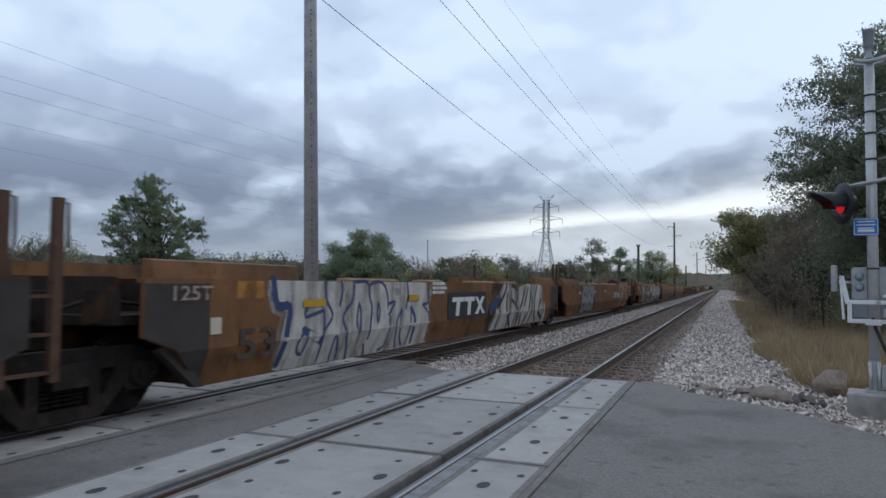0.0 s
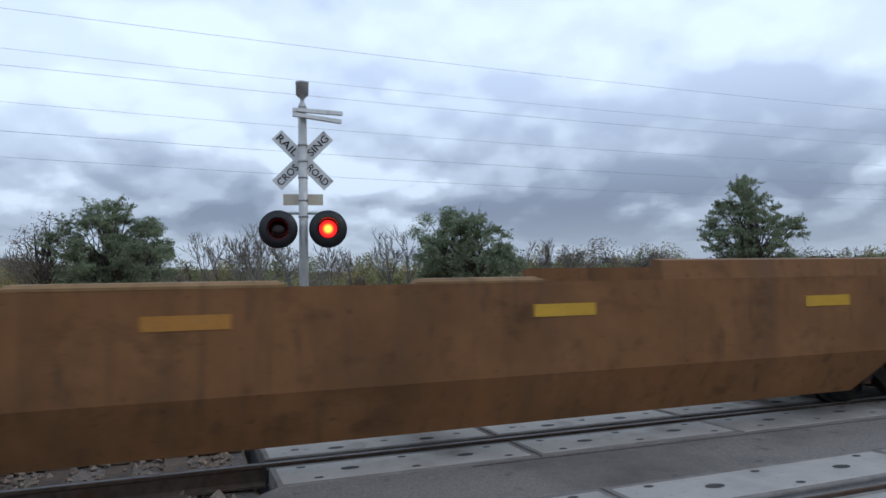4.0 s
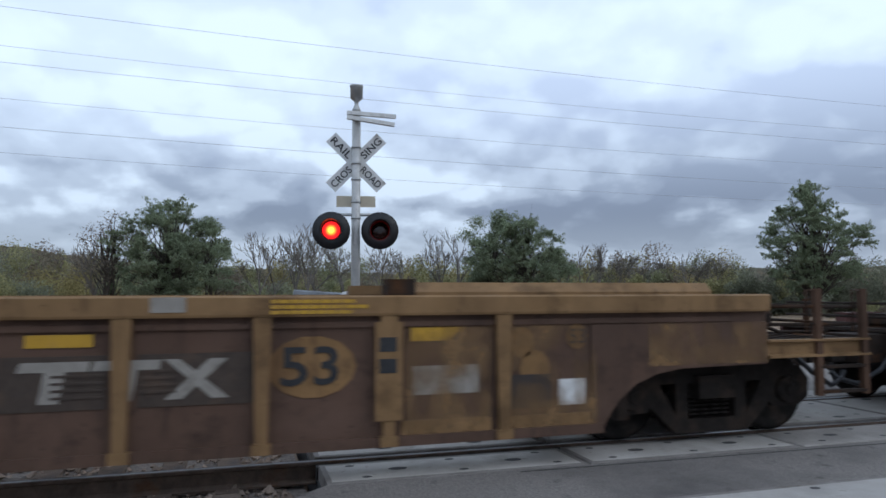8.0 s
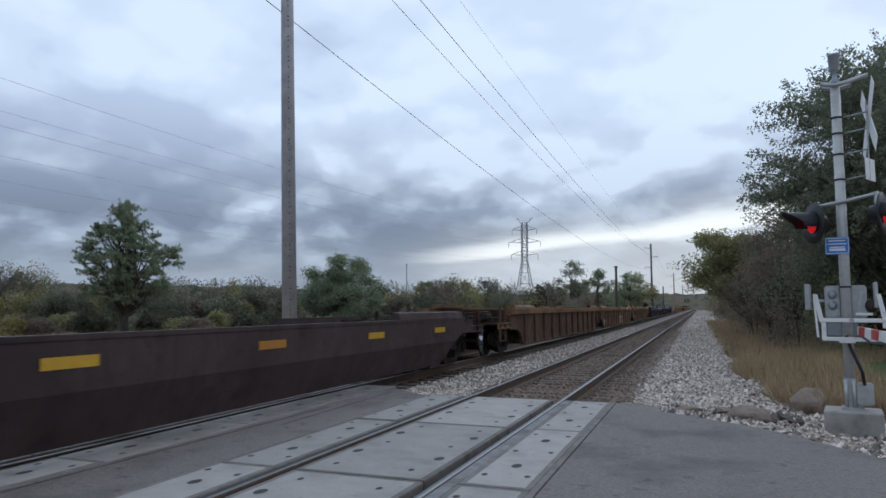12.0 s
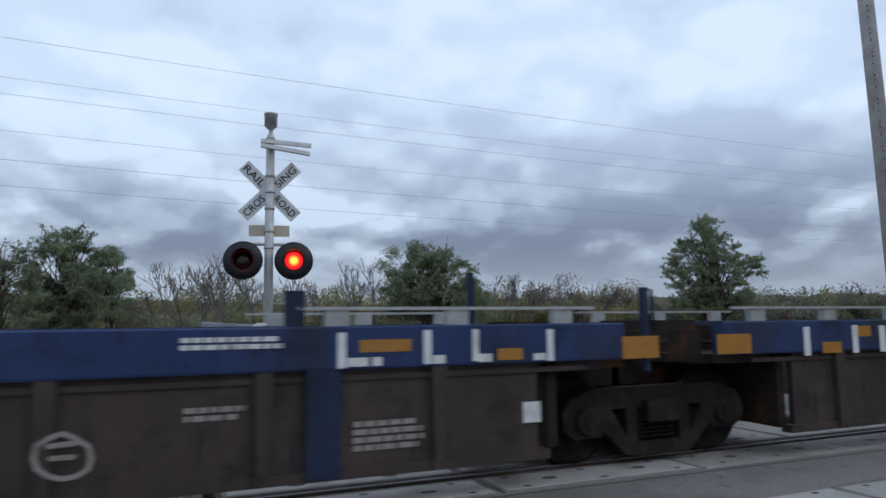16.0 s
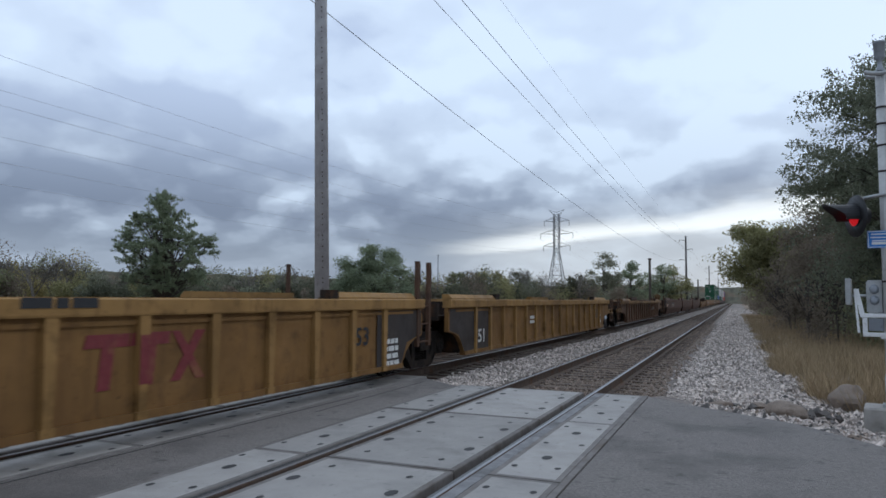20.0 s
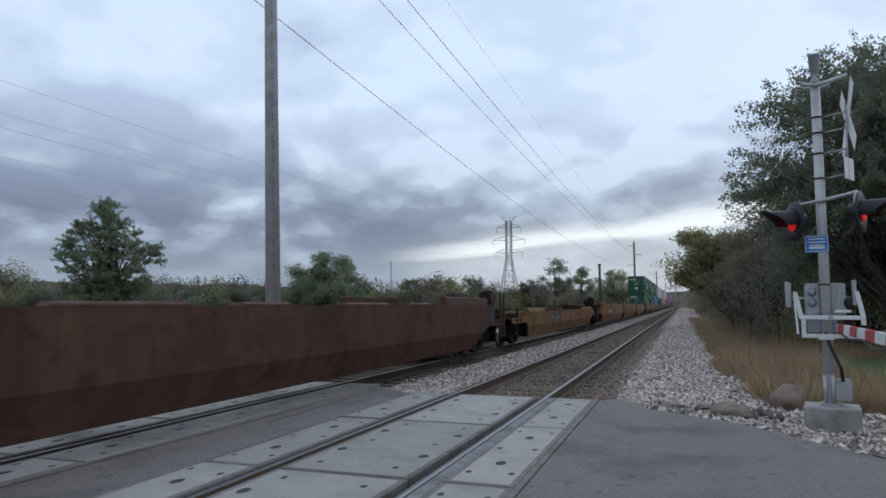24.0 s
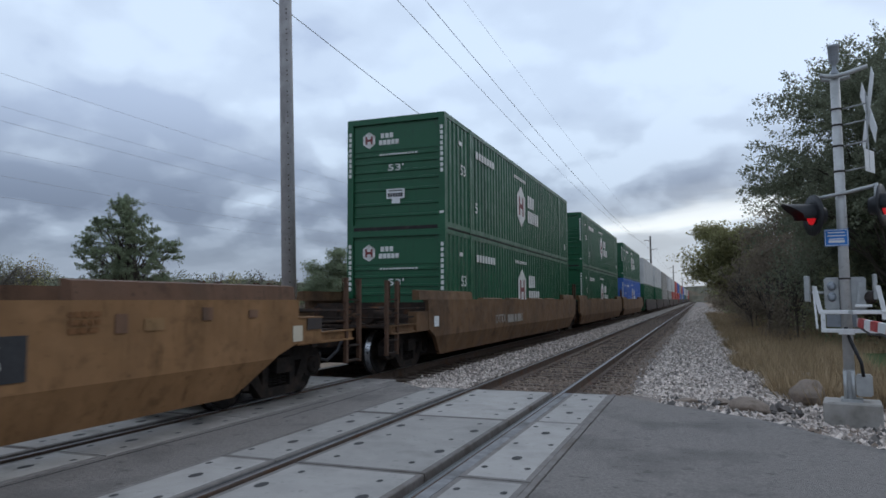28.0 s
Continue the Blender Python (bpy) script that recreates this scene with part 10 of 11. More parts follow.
bars([(14.8, 15.23, 0.88, 1.0)], FACE, M["mark_tan"], car_10, "logo_bar")
bars([(15.27, 15.51, 0.87, 1.0)], FACE, M["mark_tan"], car_10, "logo_bar")
bars([(15.55, 15.94, 0.86, 0.99)], FACE, M["mark_tan"], car_10, "logo_bar")
bars([(14.8, 15.94, 0.84, 0.86)], FACE, M["mark_tan"], car_10, "logo_bar")
scrawl(car_10, [[(14.52, 0.98), (14.56, 1.08), (14.65, 1.11), (14.73, 1.08), (14.77, 0.98), (14.73, 0.89), (14.64, 0.86), (14.56, 0.90), (14.52, 0.98)]], 0.05, M["mark_tan"], side_x)
bars([(20.83, 21.05, 0.93, 1.11)], FACE, M["mark_tan"], car_10, "placard")
lettering("FEC 72142", 7.52, 9.14, 0.78, 1.03, FACE, M["mark_tan"], car_10)
bars([(7.0, 7.46, 1.01, 1.11)], FACE, M["reflect_o"], car_10, "reflector_strip")
bars([(9.72, 10.2, 1.02, 1.12)], FACE, M["reflect_o"], car_10, "reflector_strip")
bars([(12.87, 13.32, 1.02, 1.13)], FACE, M["reflect_o"], car_10, "reflector_strip")
text_rows(car_10, 9.71, 10.28, 0.91, 0.98, 1, M["mark_tan"], FACE)
text_rows(car_10, 11.22, 11.77, 1.03, 1.11, 1, M["mark_tan"], FACE)
text_rows(car_10, 12.45, 12.83, 0.82, 0.89, 1, M["mark_tan"], FACE)
text_rows(car_10, 12.94, 13.29, 0.81, 0.88, 1, M["mark_tan"], FACE)
text_rows(car_10, 5.9, 6.16, 1.02, 1.06, 1, M["mark_tan"], FACE)
text_rows(car_10, 6.29, 6.49, 1.03, 1.06, 1, M["mark_tan"], FACE)
scrawl(car_10, [[(9.44, 1.14), (9.31, 1.08), (9.28, 0.98), (9.33, 0.87), (9.44, 0.82), (9.56, 0.87), (9.61, 0.97), (9.57, 1.08), (9.44, 1.14)], [(9.29, 1.02), (9.60, 1.02)], [(9.39, 0.93), (9.49, 0.93)]], 0.03, M["mark_tan"], side_x)
# dusty yellow units
lettering("53", 3.42, 4.15, 0.5, 0.93, FACE, M["mark_black"], car_11)
bars([(4.2, 5.09, 0.33, 0.61)], FACE, M["reflect"], car_11, "placard")
text_rows(car_11, 4.28, 5.0, 0.39, 0.54, 2, M["tan"], FACE + 0.004)
bars([(6.41, 9.44, 0.57, 1.06)], FACE, M["mark_black"], car_11, "number_plate")
lettering("DTTX 732125", 6.55, 9.20, 0.66, 0.94, FACE, M["mark_white"], car_11, 0.26)
lettering("A", 9.85, 10.09, 0.62, 0.85, FACE, M["mark_black"], car_11)
scrawl(car_11, [[(18.22, 1.17), (18.13, 1.14), (18.05, 1.02), (18.11, 0.89), (18.23, 0.92)], [(17.93, 0.81), (18.03, 0.85)], [(18.28, 1.21), (18.27, 0.92), (18.35, 1.04), (18.41, 0.96)], [(18.53, 1.16), (18.47, 1.04), (18.55, 0.99)], [(18.59, 1.21), (18.62, 0.99), (18.70, 1.20), (18.68, 0.79)]], 0.06, M["mark_black"], side_x)
bars([(18.77, 19.2, 1.23, 1.41)], FACE, M["reflect_o"], car_11, "reflector_strip")
text_rows(car_11, 18.81, 19.23, 0.72, 1.06, 5, M["tan"], FACE)
bars([(17.4, 17.55, 0.84, 0.95)], FACE, M["mark_grey"], car_11, "placard")
text_rows(car_11, 18.37, 18.77, 0.52, 0.62, 2, M["brown_b"], FACE)
text_rows(car_11, 17.42, 17.6, 1.16, 1.39, 3, M["brown_b"], FACE)
text_rows(car_11, 17.67, 18.03, 1.19, 1.37, 4, M["tan"], FACE)
bars([(18.16, 18.32, 1.27, 1.37)], FACE, M["tan"], car_11, "placard")
scrawl(car_11, [[(11.90, 1.54), (11.86, 1.36), (12.00, 1.31)], [(12.07, 1.50), (12.12, 1.31), (12.19, 1.49)], [(12.24, 1.31), (12.34, 1.49), (12.38, 1.33), (12.46, 1.49)], [(11.01, 1.20), (11.18, 1.37), (11.36, 1.19), (11.54, 1.36), (11.81, 1.23), (12.00, 1.34), (12.28, 1.17)]], 0.035, M["mark_black"], side_x)
lettering("125T", 0.83, 1.38, 1.2, 1.37, FACE, M["mark_dull"], car_12)
lettering("53", 1.85, 2.54, 0.52, 0.89, FACE, M["mark_soot"], car_12)
bars([(1.36, 1.55, 0.84, 1.03)], FACE, M["sign_tan"], car_12, "placard")
bars([(1.98, 2.35, 1.25, 1.42)], FACE, M["reflect_o"], car_12, "reflector_strip")
scrawl(car_12, [[(3.08, 1.17), (3.03, 0.99), (3.37, 1.04), (3.28, 0.93), (3.12, 0.72)], [(3.46, 1.16), (3.81, 1.19), (3.71, 0.97), (3.96, 0.65)], [(4.10, 0.77), (4.34, 0.89), (4.43, 1.14)]], 0.05, M["mark_black"], side_x)
scrawl(car_12, [[(4.61, 0.99), (4.69, 1.14), (4.82, 1.17), (4.76, 0.83), (4.63, 0.62)], [(4.85, 0.97), (5.06, 1.12), (5.03, 0.88), (4.86, 0.86), (5.10, 0.72)], [(5.17, 0.79), (5.35, 0.94), (5.32, 0.70), (5.17, 0.75)], [(5.47, 1.26), (5.51, 0.68), (5.71, 0.62)], [(6.15, 0.61), (6.24, 1.05), (6.43, 0.76), (6.63, 1.12), (6.73, 0.60)], [(6.83, 0.73), (7.16, 0.80), (6.99, 0.57)], [(7.39, 0.88), (7.27, 0.49), (7.75, 0.34), (7.50, 0.17)], [(8.02, 0.95), (7.88, 0.54), (8.29, 0.44)]], 0.05, M["mark_black"], side_x)
bars([(8.59, 10.82, 0.08, 1.29)], FACE, M["yellow_b"], car_12, "logo_ground")
block_logo(car_12, 9.37, 10.72, 0.62, 1.09, M["mark_red"], FACE + 0.006)
spray(car_12, 11.21, 16.71, 0.34, 1.28, [5, 8, 6, 2, 3], M["spray_teal"], M["spray_pine"], 0.36, side_x, rim=0.06, layer=0, ground=False)
scrawl(car_12, [[(11.07, 0.54), (11.21, 0.68), (11.59, 0.55)], [(11.72, 1.26), (12.02, 1.34), (12.46, 1.38)], [(13.01, 0.47), (13.42, 0.75), (13.57, 1.19)], [(16.36, 1.23), (16.93, 1.06), (16.98, 0.44), (16.31, 0.07)]], 0.12, M["spray_pine"], side_x)
scrawl(car_12, [[(12.13, 1.10), (12.34, 1.21), (12.64, 1.22)], [(14.19, 0.38), (14.37, 0.61), (14.54, 0.34)], [(15.87, 1.03), (16.36, 1.38), (16.72, 0.77), (16.45, 0.42), (15.97, 0.53)], [(11.63, 0.68), (11.77, 0.71), (11.92, 0.74)]], 0.22, M["spray_green"], side_x)
# oversprayed unit
patch(car_13, [(8.35, 1.46), (8.55, 1.46), (8.52, 1.26), (8.53, 0.93), (8.53, 0.61), (8.65, 0.26), (8.40, 0.26), (8.44, 0.42), (8.45, 0.65), (8.47, 0.93), (8.45, 1.19)], M["mark_black"], 0.004)
patch(car_13, [(9.85, 1.46), (10.01, 1.46), (10.02, 1.18), (10.11, 0.98), (10.09, 0.87), (9.98, 0.69), (10.12, 0.26), (9.82, 0.26), (9.87, 0.51), (9.94, 0.84), (9.91, 1.07), (9.88, 1.22)], M["mark_black"], 0.004)
patch(car_13, [(6.61, 0.64), (6.65, 0.67), (6.73, 0.60), (6.69, 0.50), (6.73, 0.26), (6.65, 0.26), (6.61, 0.51)], M["mark_black"], 0.004)
patch(car_13, [(12.90, 1.45), (13.12, 1.45), (13.02, 1.28), (13.11, 1.11), (12.80, 1.12), (12.96, 1.28)], M["mark_black"], 0.004)
patch(car_13, [(6.64, 1.45), (6.67, 1.45), (6.67, 1.31), (6.71, 1.26), (6.65, 1.10), (6.60, 1.07), (6.63, 1.28)], M["mist_black"], 0.003)
patch(car_13, [(10.11, 0.97), (10.69, 0.95), (10.71, 0.84), (10.11, 0.85)], M["mist_black"], 0.003)
patch(car_13, [(6.81, 1.36), (7.09, 1.38), (7.10, 1.30), (6.81, 1.29)], M["mist_black"], 0.003)
patch(car_13, [(11.41, 1.02), (11.58, 1.01), (11.52, 0.82), (10.68, 0.83), (10.71, 0.90), (11.35, 0.90)], M["mist_black"], 0.003)
patch(car_13, [(8.29, 1.46), (8.40, 1.46), (8.45, 1.00), (8.44, 0.61), (8.31, 0.75), (8.35, 1.13)], M["mist_black"], 0.003)
patch(car_13, [(9.36, 0.95), (9.87, 0.95), (9.87, 0.87), (9.36, 0.89)], M["mist_black"], 0.003)
patch(car_13, [(16.11, 1.35), (16.39, 1.43), (16.59, 1.22), (16.37, 1.10), (16.04, 1.14)], M["mist_black"], 0.003)
scrawl(car_13, [[(5.60, 1.44), (5.70, 1.40), (5.75, 1.27), (5.71, 1.09), (5.59, 0.99), (5.46, 0.95), (5.30, 0.95)], [(5.70, 1.38), (5.86, 1.37)], [(15.19, 1.07), (15.19, 0.62), (15.27, 0.27)], [(11.32, 1.14), (12.04, 1.14)], [(15.25, 1.13), (16.20, 1.10), (16.38, 1.22), (16.32, 1.44)], [(9.36, 1.32), (9.48, 1.17), (9.60, 1.30)], [(5.38, 0.38), (6.62, 0.37), (8.55, 0.34)]], 0.05, M["mist_black"], side_x)
patch(car_13, [(5.28, 1.35), (5.54, 1.38), (5.65, 1.34), (5.68, 1.25), (5.63, 1.16), (5.46, 1.08), (5.29, 1.09)], M["mist_white"], 0.002)
patch(car_13, [(5.30, 1.44), (5.48, 1.45), (5.49, 1.36), (5.41, 1.33), (5.30, 1.37)], M["mist_blue"], 0.0035)
patch(car_13, [(8.86, 1.46), (9.13, 1.46), (9.15, 1.38), (8.89, 1.38)], M["mist_blue"], 0.0035)
patch(car_13, [(12.88, 0.70), (13.56, 0.71), (13.84, 0.32), (13.12, 0.32)], M["mist_blue"], 0.0035)
patch(car_13, [(18.10, 1.46), (18.74, 1.46), (19.17, 1.17), (18.97, 0.62), (18.25, 0.78), (18.07, 1.13)], M["mist_blue"], 0.0035)
patch(car_13, [(7.81, 1.45), (8.28, 1.45), (8.28, 1.34), (7.81, 1.34)], M["mist_orange"], 0.0035)
patch(car_13, [(9.26, 1.43), (9.70, 1.45), (9.66, 1.34), (9.42, 1.30), (9.26, 1.34)], M["mist_orange"], 0.0035)
patch(car_13, [(12.44, 1.46), (12.96, 1.46), (12.85, 1.33), (12.54, 1.33)], M["mist_orange"], 0.0035)
patch(car_13, [(19.11, 1.46), (20.71, 1.46), (20.45, 0.65), (19.21, 0.39), (18.73, 0.26), (18.27, 0.44), (18.68, 0.70), (19.25, 1.03)], M["brown_a"], 0.0025)
bars([(11.94, 15.23, 0.65, 1.1)], FACE, M["reflect"], car_13, "number_plate")
bars([(12.0, 15.15, 0.69, 1.06)], FACE + 0.004, M["mark_black"], car_13, "number_plate")
lettering("DTTX 732125", 12.39, 14.42, 0.78, 1.01, FACE + 0.006, M["mark_white"], car_13, 0.1)
# rusty orange units
bm = bmesh.new()
box(bm, 1.43, 1.475, 1.6, 18.2, 0.93, 0.985)
part("side_ledge", bm, M["orange_b"], car_16, "long ledge along the side")
lettering("125T", 1.61, 2.55, 0.41, 0.73, PLATE + 0.006, M["mark_white"], car_16)
lettering("53", 3.84, 4.65, 0.41, 0.74, PLATE + 0.006, M["mark_grey"], car_16)
block_logo(car_16, 10.09, 12.18, 0.32, 0.83, M["mark_white"], PLATE)
lettering("25T", 1.47, 2.14, 0.46, 0.74, PLATE + 0.006, M["mark_white"], car_17)
lettering("53", 9.04, 9.6, 0.53, 0.9, PLATE + 0.006, M["mark_black"], car_17)
lettering("DTTX 725297", 12.98, 14.85, 0.41, 0.71, PLATE + 0.006, M["mark_tan"], car_17, 0.1)
bars([(14.85, 15.3, 1.23, 1.33)], FACE, M["reflect"], car_17, "reflector_strip")
bars([(18.21, 18.69, 1.17, 1.38)], FACE, M["reflect"], car_17, "reflector_strip")
text_rows(car_17, 15.3, 15.59, 1.24, 1.33, 3, M["mark_grey"], FACE)
lettering("20", 15.67, 15.83, 1.21, 1.33, FACE, M["brown_b"], car_17)
lettering("40", 15.87, 16.12, 1.21, 1.33, FACE, M["brown_b"], car_17)
lettering("45", 16.64, 16.87, 1.19, 1.32, FACE, M["brown_b"], car_17)
lettering("53", 17.86, 18.07, 1.19, 1.33, FACE, M["brown_b"], car_17)
lettering("48", 17.1, 17.32, 1.18, 1.32, FACE, M["brown_b"], car_17)
bars([(15.77, 16.02, 0.47, 0.6)], PLATE, M["sign_tan"], car_17, "placard")
bars([(17.38, 17.83, 1.11, 1.36)], FACE, M["tan"], car_17, "placard")
bars([(14.7, 15.65, 1.22, 1.41)], FACE, M["reflect"], car_16, "reflector_strip")
text_rows(car_16, 13.31, 13.9, 1.26, 1.36, 2, M["tan"], FACE)
# blue units
bars([(0.54, 0.98, 1.14, 1.38)], FACE, M["reflect_o"], car_20, "reflector_strip")
bars([(3.11, 3.56, 1.22, 1.34)], FACE, M["reflect_o"], car_20, "reflector_strip")
bars([(1.99, 2.27, 1.13, 1.23)], FACE, M["reflect_o"], car_20, "reflector_strip")
bars([(6.1, 6.57, 1.21, 1.3)], FACE, M["reflect_o"], car_20, "reflector_strip")
bars([(19.03, 19.49, 1.12, 1.35)], FACE, M["reflect_o"], car_19, "reflector_strip")
bars([(1.72, 1.78, 1.11, 1.41)], FACE, M["sign_white"], car_20, "marker_strip")
bars([(2.48, 2.54, 1.13, 1.41)], FACE, M["sign_white"], car_20, "marker_strip")
bars([(2.91, 2.98, 1.13, 1.41)], FACE, M["sign_white"], car_20, "marker_strip")
bars([(3.65, 3.72, 1.1, 1.41)], FACE, M["sign_white"], car_20, "marker_strip")
text_rows(car_20, 1.78, 1.9, 1.14, 1.21, 1, M["mark_white"], FACE)
text_rows(car_20, 2.35, 2.47, 1.14, 1.21, 1, M["mark_white"], FACE)
text_rows(car_20, 2.78, 2.92, 1.14, 1.2, 1, M["mark_white"], FACE)
text_rows(car_20, 3.31, 3.64, 1.13, 1.2, 1, M["mark_white"], FACE)
text_rows(car_20, 3.88, 4.91, 1.28, 1.38, 2, M["mark_white"], FACE)
text_rows(car_20, 6.6, 7.95, 1.28, 1.36, 1, M["mark_white"], FACE)
text_rows(car_20, 0.55, 1.05, 1.35, 1.43, 2, M["mark_white"], FACE)
lettering("125-T", 2.64, 3.34, 0.47, 0.73, PLATE + 0.006, M["mark_grey"], car_20)
lettering("A", 3.6, 3.78, 0.78, 0.93, 1.502, M["mark_white"], car_20)
lettering("DTTX", 4.11, 4.68, 0.47, 0.63, PLATE + 0.006, M["mark_dull"], car_20, 0.26)
lettering("888664", 5.27, 6.19, 0.46, 0.63, PLATE + 0.006, M["mark_dull"], car_20, 0.26)
bars([(3.97, 5.05, 0.28, 0.98)], PLATE, M["blue_dull"], car_20, "paint_patch")
bars([(5.19, 6.37, 0.27, 0.66)], PLATE, M["blue_dull"], car_20, "paint_patch")
text_rows(car_20, 6.91, 7.61, 0.71, 0.8, 1, M["mark_red"], PLATE)
lettering("53", 11.76, 12.18, 0.44, 0.77, PLATE + 0.006, M["mark_white"], car_20)
bars([(17.38, 17.82, 1.21, 1.31)], FACE, M["reflect_o"], car_18, "reflector_strip")
bars([(18.62, 18.87, 1.11, 1.21)], FACE, M["reflect_o"], car_18, "reflector_strip")
bars([(19.95, 20.38, 1.08, 1.29)], FACE, M["reflect_o"], car_18, "reflector_strip")
bars([(0.43, 0.89, 1.09, 1.29)], FACE, M["reflect_o"], car_19, "reflector_strip")
bars([(1.95, 2.25, 1.06, 1.18)], FACE, M["reflect_o"], car_19, "reflector_strip")
bars([(17.2, 17.27, 1.09, 1.37)], FACE, M["sign_white"], car_18, "marker_strip")
bars([(17.93, 18.0, 1.1, 1.38)], FACE, M["sign_white"], car_18, "marker_strip")
bars([(18.38, 18.44, 1.11, 1.38)], FACE, M["sign_white"], car_18, "marker_strip")
bars([(19.12, 19.19, 1.09, 1.37)], FACE, M["sign_white"], car_18, "marker_strip")
bars([(1.67, 1.76, 1.04, 1.35)], FACE, M["sign_white"], car_19, "marker_strip")
bars([(2.44, 2.53, 1.05, 1.36)], FACE, M["sign_white"], car_19, "marker_strip")
bars([(2.9, 3.0, 1.05, 1.35)], FACE, M["sign_white"], car_19, "marker_strip")
text_rows(car_18, 17.28, 17.59, 1.1, 1.17, 1, M["mark_white"], FACE)
text_rows(car_18, 18.01, 18.14, 1.1, 1.17, 1, M["mark_white"], FACE)
text_rows(car_18, 18.44, 18.58, 1.1, 1.17, 1, M["mark_white"], FACE)
text_rows(car_18, 18.98, 19.12, 1.1, 1.16, 1, M["mark_white"], FACE)
text_rows(car_18, 16.04, 16.84, 1.26, 1.35, 2, M["mark_white"], FACE)
bars([(16.96, 17.23, 0.25, 1.08)], 1.5, M["blue_dull"], car_18, "paint_patch")
text_rows(car_18, 16.08, 16.53, 0.74, 0.84, 2, M["mark_grey"], PLATE)
text_rows(car_18, 17.35, 17.96, 0.43, 0.66, 4, M["mark_grey"], PLATE)
bars([(18.9, 19.08, 0.55, 0.73)], PLATE, M["sign_white"], car_18, "placard")
scrawl(car_18, [[(15.32, 0.73), (15.17, 0.66), (15.18, 0.51), (15.33, 0.43), (15.48, 0.48), (15.48, 0.63), (15.32, 0.73)], [(15.24, 0.65), (15.41, 0.66)], [(15.26, 0.57), (15.39, 0.57)]], 0.035, M["mark_grey"], flat_plate)
lettering("DTTX", 5.48, 6.1, 0.44, 0.61, PLATE + 0.006, M["mark_dull"], car_18, 0.26)
lettering("888664", 6.62, 7.6, 0.47, 0.64, PLATE + 0.006, M["mark_dull"], car_18, 0.26)
lettering("53", 13.03, 13.44, 0.42, 0.71, PLATE + 0.006, M["mark_white"], car_18)
bars([(9.82, 10.57, 0.37, 0.9)], PLATE, M["blue_dull"], car_18, "paint_patch")
bars([(11.25, 11.94, 0.42, 0.96)], PLATE, M["blue_dull"], car_18, "paint_patch")
lettering("53", 13.42, 13.87, 0.45, 0.77, PLATE + 0.006, M["mark_white"], car_19)
bars([(8.65, 9.35, 0.43, 0.92)], PLATE, M["blue_dull"], car_19, "paint_patch")
bars([(9.8, 10.63, 0.47, 0.99)], PLATE, M["blue_dull"], car_19, "paint_patch")
bars([(2.45, 2.75, 1.23, 1.35)], FACE, M["reflect_o"], car_19, "reflector_strip")
bars([(6.93, 7.32, 1.27, 1.39)], FACE, M["reflect_o"], car_19, "reflector_strip")
bars([(9.46, 10.14, 1.3, 1.41)], FACE, M["reflect_o"], car_19, "reflector_strip")
bars([(6.9, 7.26, 1.27, 1.38)], FACE, M["reflect_o"], car_20, "reflector_strip")
bars([(7.85, 8.38, 1.25, 1.36)], FACE, M["reflect_o"], car_18, "reflector_strip")
# red brown car with large white graffiti
patch(car_21, [(6.40, 1.45), (6.71, 1.45), (6.92, 1.30), (7.10, 1.19), (7.23, 1.15), (7.04, 1.02), (6.81, 1.07), (6.55, 1.14), (6.48, 1.29)], M["worn_white"], 0.0030)
patch(car_21, [(5.52, 0.27), (5.96, 0.66), (6.36, 0.81), (6.52, 0.97), (6.81, 1.00), (6.99, 1.05), (7.10, 0.96), (7.48, 0.97), (7.80, 1.05), (7.89, 1.12), (8.20, 1.11), (8.24, 0.95), (8.63, 1.16), (8.78, 1.05), (8.80, 0.75), (8.89, 0.37), (7.59, 0.31), (6.53, 0.28), (5.83, 0.26)], M["worn_white"], 0.0035)
patch(car_21, [(7.14, 1.43), (7.46, 1.43), (7.52, 1.14), (7.48, 0.95), (7.10, 0.97), (7.25, 1.21)], M["worn_white"], 0.0040)
patch(car_21, [(7.52, 1.42), (7.60, 1.45), (8.20, 1.17), (8.22, 0.92), (7.80, 0.89), (7.55, 0.90), (7.52, 1.20)], M["worn_white"], 0.0045)
patch(car_21, [(7.75, 1.13), (7.84, 0.97), (7.80, 0.83), (7.84, 0.61), (7.74, 0.59), (7.70, 0.80), (7.68, 1.01)], M["brown_c"], 0.006)
patch(car_21, [(6.55, 1.12), (6.78, 1.05), (6.61, 0.97), (6.56, 0.97)], M["brown_c"], 0.006)
patch(car_21, [(7.01, 0.66), (7.11, 0.68), (7.12, 0.60), (7.00, 0.58)], M["brown_c"], 0.006)
patch(car_21, [(8.52, 0.77), (8.77, 0.75), (8.72, 0.69), (8.54, 0.69)], M["brown_c"], 0.006)
patch(car_21, [(8.08, 0.73), (8.13, 0.72), (8.13, 0.64), (8.07, 0.67)], M["brown_c"], 0.006)
patch(car_21, [(7.31, 1.17), (7.26, 1.01), (7.17, 0.97), (7.23, 1.12)], M["brown_c"], 0.006)
scrawl(car_21, [[(6.61, 1.39), (6.82, 1.17), (7.03, 1.09)], [(7.44, 1.38), (7.49, 0.99)], [(7.89, 1.24), (8.15, 0.96)], [(6.61, 0.89), (7.10, 0.88), (7.40, 0.91)], [(8.29, 0.95), (8.68, 1.09)]], 0.03, M["mist_grey"], side_x)
